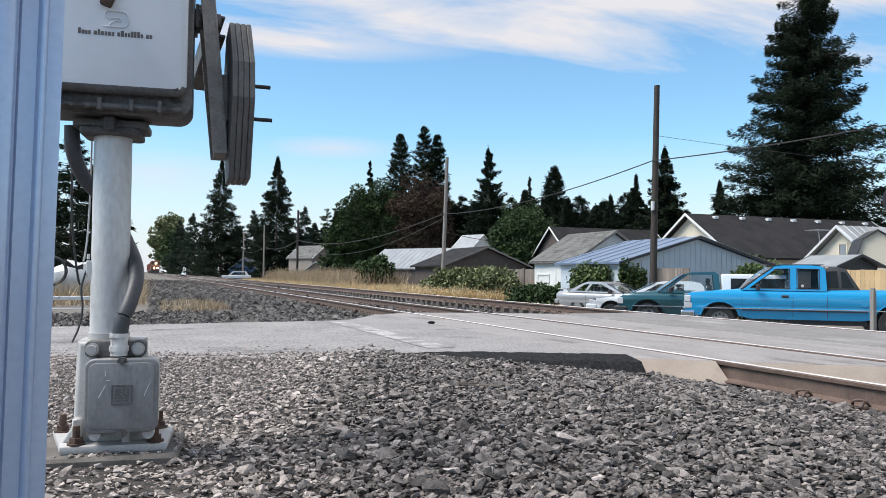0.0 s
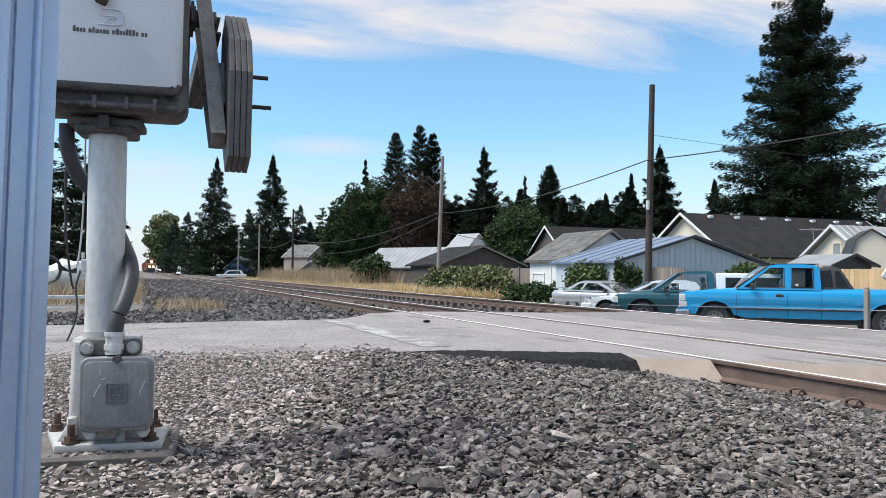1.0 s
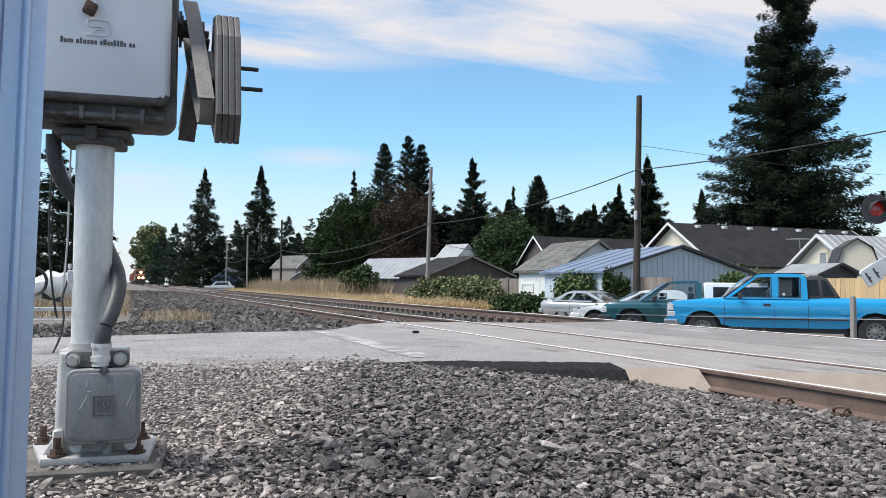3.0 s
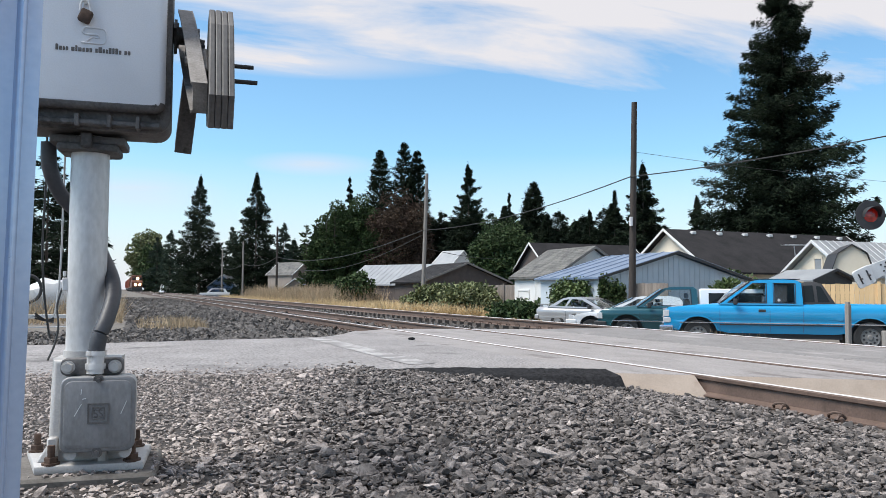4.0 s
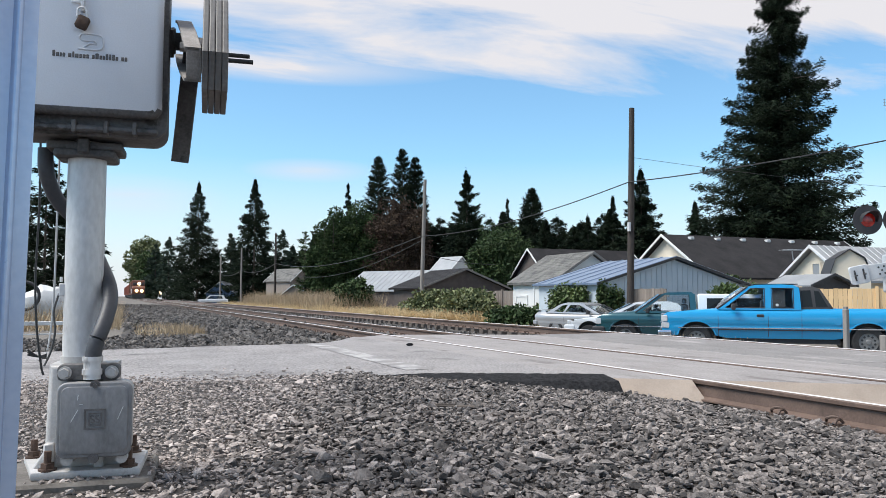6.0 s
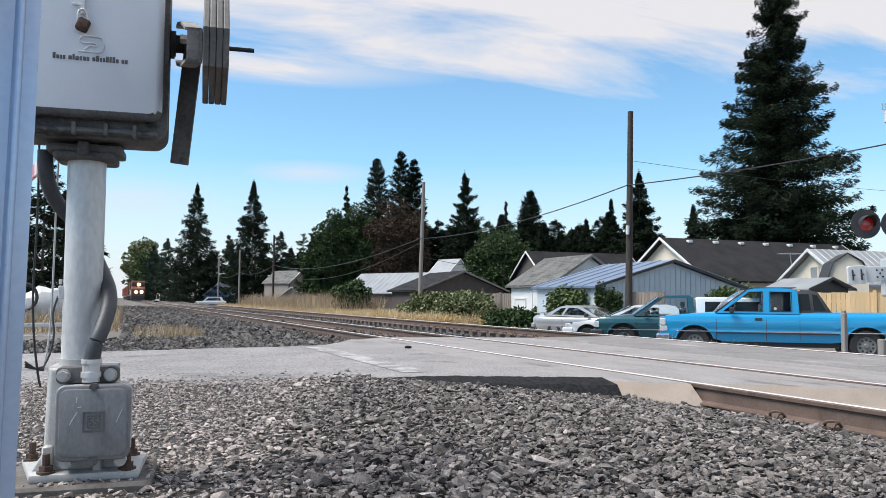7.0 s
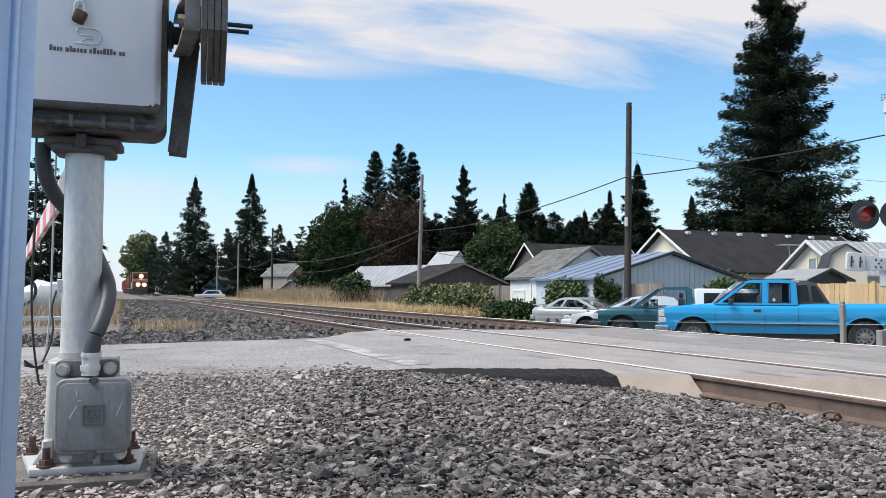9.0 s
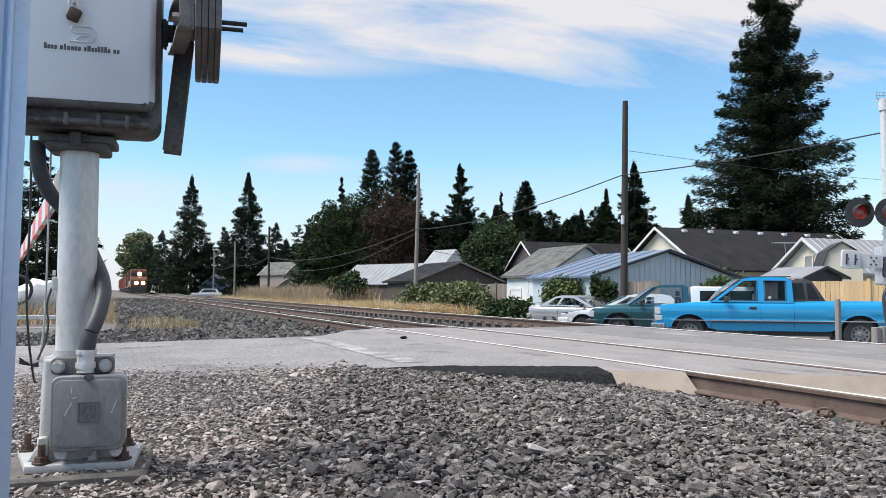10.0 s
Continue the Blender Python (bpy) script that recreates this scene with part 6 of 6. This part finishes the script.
def conifer(x, y, h, rad, seed, label, material=None, z=-0.8, count=9000, leaf=0.5, power=0.8, low=0.06, droop=0.25, gaps=0.25, group="conifers", per_branch=60, slim=0.24, skirt=1.0):
    r = np.random.RandomState(seed)
    t = thing("conifer", pose(x, y, z, 0, 0, r.uniform(0, 360)), label, "tree", group)
    bm = B()
    rod(bm, (0, 0, -0.2), (0, 0, h * 0.97), max(0.012 * h, 0.1), 0.02, n=9)
    nb = max(90, count // per_branch)
    tb = low + (1 - low) * r.rand(nb) ** 1.15
    whorl = np.round(tb / 0.042) * 0.042  # branches gather in whorls
    tb = np.clip(0.74 * tb + 0.26 * whorl, low, 0.985)
    ab = r.uniform(0, 2 * np.pi, nb)
    Rb = rad * ((1 - tb) ** power * 1.12 + 0.012) * (1 - gaps * r.rand(nb) ** 1.5) * (1 + 0.08 * np.sin(3 * ab + seed) * np.sin(9 * tb + seed))
    Rb = np.where(r.rand(nb) < 0.12, Rb * 1.24, Rb)
    Rb *= np.clip(skirt + 2.0 * (tb - low), 0, 1)  # shorter lowest branches
    for k in range(0, nb, max(1, nb // 45)):
        a, tt = ab[k], tb[k]
        rod(bm, (0, 0, tt * h), (Rb[k] * 0.8 * math.cos(a), Rb[k] * 0.8 * math.sin(a), tt * h - droop * Rb[k] * 0.6), 0.004 * h * (1 - tt) + 0.02, 0.012, n=4, caps=False)
    part("trunk", bm, M_BARK, t)
    per = count // nb
    k = np.repeat(np.arange(nb), per)
    s = 0.06 + 0.94 * r.rand(len(k)) ** 0.75
    fan = 0.20 * np.sin(np.pi * np.clip(s, 0, 1) ** 1.3) + 0.025
    a = ab[k] + r.uniform(-1, 1, len(k)) * fan
    R = Rb[k] * s
    zz = tb[k] * h - droop * R * (0.5 + 0.9 * s) + (0.22 + 0.16 * r.rand(nb)[k]) * Rb[k] * s ** 3 + r.normal(0, 0.055 * rad + 0.03, len(k)) * (1 - 0.7 * s)
    C = np.stack([R * np.cos(a), R * np.sin(a), zz], 1)
    side = r.normal(0, 0.75, len(k))
    D = np.stack([np.cos(a + side), np.sin(a + side), r.normal(-0.25, 0.38, len(k))], 1)
    size = leaf * (0.55 + 0.8 * r.rand(len(k))) * (0.34 + 0.70 * (1 - tb[k]) ** 0.55)
    V, F = needles(C, D, size, size * slim, r)
    # leader
    up = r.rand(60)
    C2 = np.stack([np.zeros(60), np.zeros(60), h * (0.93 + 0.07 * up)], 1)
    D2 = np.stack([r.normal(0, 1, 60), r.normal(0, 1, 60), np.full(60, 0.7)], 1)
    V2, F2 = needles(C2, D2, leaf * (0.75 - 0.5 * up), leaf * (0.14 - 0.09 * up), r)
    mesh_np("crown", np.concatenate([V, V2]), np.concatenate([F, F2 + len(V)]), material or M_NEEDLE, t)
    return t


def broadleaf(x, y, h, rad, seed, label, material=None, z=-0.8, count=7000, leaf=0.35, trunk=0.12, squash=1.0, name="broadleaf_tree", group="broadleaf trees", clumps=70):
    r = np.random.RandomState(seed)
    t = thing(name, pose(x, y, z), label, "tree" if "tree" in name else "bush", group)
    bm = B()
    ch = h * (1 - trunk)
    cz = h * trunk + ch / 2
    rod(bm, (0, 0, -0.2), (0, 0, cz), 0.035 * h * 0.6 + 0.03, 0.02 * h * 0.5 + 0.02, n=8)
    d = r.normal(size=(clumps, 3))
    d /= np.linalg.norm(d, axis=1, keepdims=True)
    q = d * (0.62 + 0.38 * r.rand(clumps, 1) ** 0.5) * np.array([rad * 0.86, rad * 0.86, ch / 2 * 0.88 * squash]) * (1 + 0.14 * r.normal(size=(clumps, 1)))
    q[:, 2] += cz
    for k in range(0, clumps, 4):
        rod(bm, (0, 0, h * trunk), tuple(q[k] * np.array([0.9, 0.9, 1])), 0.012 * h + 0.01, 0.01, n=5, caps=False)
    part("trunk", bm, M_BARK, t)
    k = r.randint(0, clumps, count)
    e = r.normal(size=(count, 3))
    e /= np.linalg.norm(e, axis=1, keepdims=True)
    C = q[k] + e * (rad * 0.30 * (0.35 + 0.65 * r.rand(count, 1) ** 0.4)) * np.array([1, 1, 0.75])
    C[:, 2] = np.maximum(C[:, 2], 0.03)
    D = e + r.normal(0, 0.7, (count, 3)) + np.array([0, 0, -0.2])
    size = leaf * (0.6 + 0.8 * r.rand(count))
    V, F = sprays(C, D, size, size * 0.62, r)
    mesh_np("crown", V, F, material or M_LEAF, t)
    return t


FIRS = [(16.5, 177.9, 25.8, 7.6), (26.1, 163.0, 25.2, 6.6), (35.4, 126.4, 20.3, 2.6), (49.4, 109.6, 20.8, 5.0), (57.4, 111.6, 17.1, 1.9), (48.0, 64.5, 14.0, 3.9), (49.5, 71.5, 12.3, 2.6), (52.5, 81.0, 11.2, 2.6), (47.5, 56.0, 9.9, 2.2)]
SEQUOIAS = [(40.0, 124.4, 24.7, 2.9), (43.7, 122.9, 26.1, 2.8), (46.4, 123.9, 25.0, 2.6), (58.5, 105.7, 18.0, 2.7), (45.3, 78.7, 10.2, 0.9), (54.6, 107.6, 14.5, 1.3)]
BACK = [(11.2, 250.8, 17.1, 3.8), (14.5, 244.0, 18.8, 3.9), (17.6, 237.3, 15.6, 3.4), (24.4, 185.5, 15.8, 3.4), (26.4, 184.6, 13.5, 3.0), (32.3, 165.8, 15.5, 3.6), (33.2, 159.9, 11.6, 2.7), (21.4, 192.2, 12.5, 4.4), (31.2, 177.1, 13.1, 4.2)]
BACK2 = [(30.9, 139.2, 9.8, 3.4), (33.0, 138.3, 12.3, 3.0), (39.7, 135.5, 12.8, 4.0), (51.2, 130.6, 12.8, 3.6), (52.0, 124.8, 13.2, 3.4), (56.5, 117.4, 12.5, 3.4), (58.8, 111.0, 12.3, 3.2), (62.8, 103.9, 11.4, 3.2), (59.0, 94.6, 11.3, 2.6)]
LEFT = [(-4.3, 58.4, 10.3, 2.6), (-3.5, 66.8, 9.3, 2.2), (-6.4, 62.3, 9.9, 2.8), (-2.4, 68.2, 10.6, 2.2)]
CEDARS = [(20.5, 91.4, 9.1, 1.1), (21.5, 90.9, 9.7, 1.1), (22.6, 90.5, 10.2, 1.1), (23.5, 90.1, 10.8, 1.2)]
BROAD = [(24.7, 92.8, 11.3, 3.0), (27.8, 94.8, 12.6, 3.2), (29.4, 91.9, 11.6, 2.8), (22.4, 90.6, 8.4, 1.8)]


def build_trees():
    conifer(48.2, 46.8, 27.2, 8.0, 77, "huge dark green fir towering behind the houses", count=260000, leaf=0.35, power=0.76, droop=0.22, low=0.10, gaps=0.66, per_branch=480, slim=0.30, skirt=0.62)
    conifer(59.3, 40.1, 21.5, 5.6, 78, "tall dark fir beside the signal mast", count=80000, leaf=0.35, low=0.28, per_branch=340, slim=0.34, power=0.75, droop=0.3, gaps=0.5)
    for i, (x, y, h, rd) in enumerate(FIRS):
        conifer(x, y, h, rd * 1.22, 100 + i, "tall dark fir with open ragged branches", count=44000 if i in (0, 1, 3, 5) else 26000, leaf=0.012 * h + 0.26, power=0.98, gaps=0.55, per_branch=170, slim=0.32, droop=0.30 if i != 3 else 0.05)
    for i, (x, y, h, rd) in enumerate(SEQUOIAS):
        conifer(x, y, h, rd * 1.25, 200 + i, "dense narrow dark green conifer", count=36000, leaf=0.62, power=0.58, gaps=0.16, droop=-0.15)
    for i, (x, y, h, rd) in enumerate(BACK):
        conifer(x, y, h, rd * 1.2, 300 + i, "distant dark conifer along the railway", M_NEEDLE_HAZE, count=9000, leaf=0.95, power=0.75, gaps=0.35)
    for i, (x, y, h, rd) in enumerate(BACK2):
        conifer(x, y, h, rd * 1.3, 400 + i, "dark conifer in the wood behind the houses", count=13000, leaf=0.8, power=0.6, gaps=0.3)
    rr = random.Random(9)
    for i in range(28):
        u = i / 27
        conifer(47 + 24 * u + rr.uniform(-1, 1), 136 - 42 * u + rr.uniform(-3, 3), 14.6 - 2.4 * u + rr.uniform(-1.2, 1.8), rr.uniform(3.9, 5.4), 450 + i, "dark conifer in the wood behind the houses", count=9500, leaf=0.95, power=0.55, gaps=0.3)
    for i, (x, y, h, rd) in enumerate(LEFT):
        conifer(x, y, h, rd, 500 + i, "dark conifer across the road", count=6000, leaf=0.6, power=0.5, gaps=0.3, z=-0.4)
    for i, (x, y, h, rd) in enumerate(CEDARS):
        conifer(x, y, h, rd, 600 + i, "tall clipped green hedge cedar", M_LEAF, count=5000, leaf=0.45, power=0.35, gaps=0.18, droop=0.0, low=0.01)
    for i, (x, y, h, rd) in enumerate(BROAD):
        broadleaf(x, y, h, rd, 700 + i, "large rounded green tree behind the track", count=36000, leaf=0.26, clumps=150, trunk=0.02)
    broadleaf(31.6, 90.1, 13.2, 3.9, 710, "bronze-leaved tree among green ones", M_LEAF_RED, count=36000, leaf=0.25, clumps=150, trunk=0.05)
    broadleaf(31.8, 62.7, 7.3, 3.1, 711, "dense round dark green tree by the bungalow", M_LEAF, count=34000, leaf=0.22, clumps=160, trunk=0.01)
    broadleaf(14.5, 450, 34.0, 8.2, 712, "distant pale green broadleaf tree", M_BRAMBLE, count=7000, leaf=1.5, clumps=110, trunk=0.05)
    broadleaf(17.5, 410, 24.0, 7.0, 713, "distant pale green broadleaf tree", M_LEAF, count=6000, leaf=1.5, clumps=100, trunk=0.02)
    # bushes and creepers
    broadleaf(18.2, 40.4, 1.8, 1.7, 720, "bramble thicket with yellow-green leaves", M_BRAMBLE, count=7000, leaf=0.20, trunk=0.0, name="bramble_bush", group="bushes", clumps=90)
    broadleaf(19.4, 43.0, 1.9, 1.6, 721, "bramble thicket with yellow-green leaves", M_BRAMBLE, count=6000, leaf=0.20, trunk=0.0, name="bramble_bush", group="bushes", clumps=80)
    broadleaf(17.2, 43.5, 1.75, 1.3, 727, "bramble thicket with yellow-green leaves", M_BRAMBLE, count=5000, leaf=0.20, trunk=0.0, name="bramble_bush", group="bushes", clumps=80)
    broadleaf(17.3, 60.0, 2.9, 1.35, 722, "dark rounded bush standing in dry grass", M_LEAF, count=5000, leaf=0.26, trunk=0.0, name="round_bush", group="bushes", clumps=80)
    broadleaf(18.6, 35.0, 0.8, 1.4, 723, "low green bush beside the parking", M_LEAF, count=5000, leaf=0.2, trunk=0.0, name="low_bush", group="bushes", clumps=80)
    broadleaf(20.0, 34.6, 0.9, 1.2, 724, "low green bush beside the parking", M_IVY, count=4000, leaf=0.2, trunk=0.0, name="low_bush", group="bushes", clumps=80)
    broadleaf(23.3, 25.6, 1.85, 1.0, 725, "green bush behind the white canopy", M_IVY, count=4000, leaf=0.2, trunk=0.0, name="low_bush", group="bushes", clumps=70)
    broadleaf(30.5, 33.0, 2.4, 1.3, 726, "green bush under the long roof", M_IVY, count=3000, leaf=0.25, trunk=0.0, name="low_bush", group="bushes", clumps=60)
    # ivy hanging over the garage's side
    r = np.random.RandomState(31)
    a, b = np.array([18.75, 31.8]), np.array([18.7, 28.2])
    n = 15000
    u, w = r.rand(n), r.rand(n)
    keep = w > 0.18 * np.abs(np.sin(u * 7 + 1.0)) ** 0.5
    u, w = u[keep], w[keep]
    C = np.stack([a[0] + (b - a)[0] * u, a[1] + (b - a)[1] * u, GZ + 2.0 * (1 - w) + 0.05], 1) + r.normal(0, 0.16, (len(u), 3))
    turn = u > 0.72
    C[turn, 0] = 18.8 + (u[turn] - 0.72) * 4.5
    C[turn, 1] = 28.25 + r.normal(0, 0.08, turn.sum())
    C[:, 2] = np.maximum(C[:, 2], GZ)
    D = np.stack([r.normal(-0.8, 0.6, len(u)), r.normal(-0.4, 0.6, len(u)), r.normal(-0.5, 0.5, len(u))], 1)
    V, F = sprays(C, D, 0.15, 0.11, r)
    tagged(mesh_np("ivy", V, F, M_IVY), "thick green ivy hanging over the garage wall", "ivy", kind="stuff")


def grass(name, label, zone, n, hmin, hmax, material, seed, lean=0.25, wide=0.02, clump=0.0):
    r = np.random.RandomState(seed)
    P = []
    while len(P) < n:
        x, y = zone(r)
        if noise.noise(Vector((x * 0.6, y * 0.35, seed))) + r.uniform(-0.5, 0.5) < clump - 0.25:
            continue
        P.append((x, y, ground_z(x, y) - 0.02))
    C = np.array(P)
    D = np.stack([r.normal(0, lean, n), r.normal(0, lean, n), np.ones(n)], 1)
    hh = r.uniform(hmin, hmax, n) * (0.7 + 0.6 * np.array([0.5 + 0.5 * noise.noise(Vector((c[0] * 0.5, c[1] * 0.4, 3))) for c in C]))
    V, F = needles(C, D, hh, wide * (0.6 + 0.8 * r.rand(n)), r)
    tagged(mesh_np(name, V, F, material), label, "grass", kind="stuff")


def build_grass():
    grass("dry_grass", "tall straw-coloured dry grass along the track", lambda r: (r.uniform(13.2, 19.8), 38 + 75 * r.rand() ** 1.5), 70000, 0.25, 0.95, M_DRYGRASS, 41, 0.4, 0.035)
    grass("brown_weeds", "clumps of brown dried weeds in the grass", lambda r: (r.uniform(14.5, 19.5), r.uniform(58, 100)), 20000, 0.6, 2.2, M_BROWNWEED, 42, 0.3, 0.05, 0.2)
    grass("verge_grass", "dry short verge grass beyond the parked cars", lambda r: (r.uniform(12.6, 22.0), r.uniform(30, 52)), 9000, 0.08, 0.3, M_DRYGRASS, 43, 0.35, 0.05)
    grass("weeds_by_truck", "sparse straw weeds at the road edge", lambda r: (r.uniform(12.0, 14.6), r.uniform(11.9, 15.5)), 1600, 0.1, 0.42, M_DRYGRASS, 44, 0.35, 0.012, 0.2)
    grass("left_grass", "dry grass beyond the road", lambda r: (r.uniform(-7, 0.2), r.uniform(22, 44)), 14000, 0.2, 0.9, M_BROWNWEED, 45, 0.4, 0.02)
    grass("ballast_grass", "dull green grass patch in the ballast", lambda r: (r.uniform(0.5, 1.9), r.uniform(18, 23)), 1500, 0.08, 0.28, M_BROWNWEED, 46, 0.35, 0.02, 0.15)


build_trees()
build_grass()


# ---- train ----
def build_train():
    t = thing("freight_train", pose(5.675, 315, -0.05), "orange freight locomotive with lit headlamps pulling red cars", "train")
    bm = B()
    # nose, cab and long hood; local y points away from the camera, the front is at y 0
    box(bm, -1.45, 1.45, 1.2, 20.5, 1.25, 1.55)
    box(bm, -0.85, 0.85, 7.4, 20.0, 1.5, 4.55, 0.08)
    loco = part("locomotive", bm, M_ORANGE, t, "orange locomotive body")
    bm = B()
    prism(bm, [(1.2, 1.5), (7.5, 1.5), (7.5, 4.70), (4.4, 4.75), (4.0, 4.55), (3.75, 3.35), (1.8, 3.05), (1.3, 2.7)], "x", -1.50, 1.50, 0.10, 2)
    part("cab", bm, M_ORANGE, loco, "wide orange cab and short nose")
    for x in (-0.75, 0.75):
        bm = B()
        box(bm, x - 0.55, x + 0.55, 3.70, 3.85, 3.45, 4.12, 0.03, m=pose(0, 0, 0))
        part("cab_window", bm, M_BLACKTRIM, loco)
    bm = B()
    prism(bm, [(-1.5, 1.25), (1.5, 1.25), (1.3, 0.25), (-1.3, 0.25)], "y", 0.7, 1.1, 0.03, 1)
    part("plough", bm, M_LOCODARK, loco, "black snow plough")
    # oversized discs: the lamps' glow is put into their radius
    for x, y, z, r in ((0.20, 3.72, 3.85, 0.40), (-0.45, 1.18, 2.05, 0.38), (0.75, 1.18, 2.05, 0.38)):
        bm = B()
        rod(bm, (x, y - 0.08, z), (x, y, z), r, n=18)
        part("headlamp", bm, M_LAMPGLOW, loco, "bright warm headlamp")
    for y in (3.6, 16.5):
        bm = B()
        box(bm, -1.25, 1.25, y - 2.0, y + 2.0, 0.30, 1.1, 0.05)
        for k in (-1.6, 0, 1.6):
            for s in (-0.75, 0.75):
                rod(bm, (s - 0.06, y + k, 0.52), (s + 0.06, y + k, 0.52), 0.50, n=20)
        part("bogie", bm, M_LOCODARK, loco)
    bm = B()
    for s in (-1, 1):
        for k in range(8):
            rod(bm, (s * 1.42, 7.5 + k * 1.7, 1.55), (s * 1.42, 7.5 + k * 1.7, 2.55), 0.025, n=5)
        rod(bm, (s * 1.42, 7.5, 2.55), (s * 1.42, 20.0, 2.55), 0.025, n=5)
    part("handrail", bm, M_SIGNWHITE, loco)
    y = 22.0
    for k in range(9):
        L = 14.5 if k else 20.0
        bm = B()
        if k < 2:
            box(bm, -0.9, 0.9, y, y + L, 1.5, 4.5, 0.08)
            box(bm, -1.5, 1.5, y + 0.2, y + 4.0, 1.5, 4.7, 0.1)
            box(bm, -1.45, 1.45, y, y + L, 1.2, 1.5)
        else:
            box(bm, -1.5, 1.5, y, y + L, 1.15, 4.3, 0.06)
            for j in range(9):
                for s in (-1, 1):
                    box(bm, s * 1.53 - 0.04, s * 1.53 + 0.04, y + 0.6 + j * (L - 1.2) / 8 - 0.08, y + 0.6 + j * (L - 1.2) / 8 + 0.08, 1.2, 4.25)
        w = part("wagon" if k > 1 else "trailing_locomotive", bm, M_BOXCAR if k > 1 else M_ORANGE, t, "dull red freight wagon" if k > 1 else "second orange locomotive")
        for q in (y + 2.2, y + L - 2.2):
            bm = B()
            box(bm, -1.2, 1.2, q - 1.2, q + 1.2, 0.3, 1.05, 0.04)
            for j in (-0.9, 0.9):
                for s in (-0.75, 0.75):
                    rod(bm, (s - 0.06, q + j, 0.46), (s + 0.06, q + j, 0.46), 0.45, n=16)
            part("bogie", bm, M_LOCODARK, w)
        bm = B()
        rod(bm, (0, y - 1.2, 0.9), (0, y, 0.9), 0.12, n=8)
        part("coupler", bm, M_LOCODARK, w)
        y += L + 1.3
    return t


train = build_train()


# ---- what moves ----
TRAIN_ROWS = [(0, 312), (2.5, 272), (5, 228), (7.5, 192), (10, 163)]
SWING = [(0, 7), (0.5, 14.5), (1, 21.5), (1.5, 28), (2, 33.5), (2.5, 38.5), (4, 51.5), (4.5, 55), (5, 58.5), (5.5, 62), (7, 73), (7.5, 77), (8, 79.5), (9, 81), (10, 81)]


def motions():
    walk(gate_arm, [(t, pose(*SHAFT, 0, 0, 5.5 - 5.5 * smooth01(t / 6.0)) @ pose(0, 0, 0, -a)) for t, a in SWING])
    walk(far_weights, [(t, pose(-0.33, 0, 1.70, 0, a + 13, 0)) for t, a in SWING])
    walk(train, [(t, pose(5.675, y, -0.05)) for t, y in TRAIN_ROWS])
    walk(cables, [(0, pose(-0.27, 3.62, 0.95)), (2.5, pose(-0.28, 3.62, 0.88)), (5, pose(-0.29, 3.62, 0.74)), (7, pose(-0.30, 3.62, 0.64)), (10, pose(-0.30, 3.62, 0.62))])


motions()
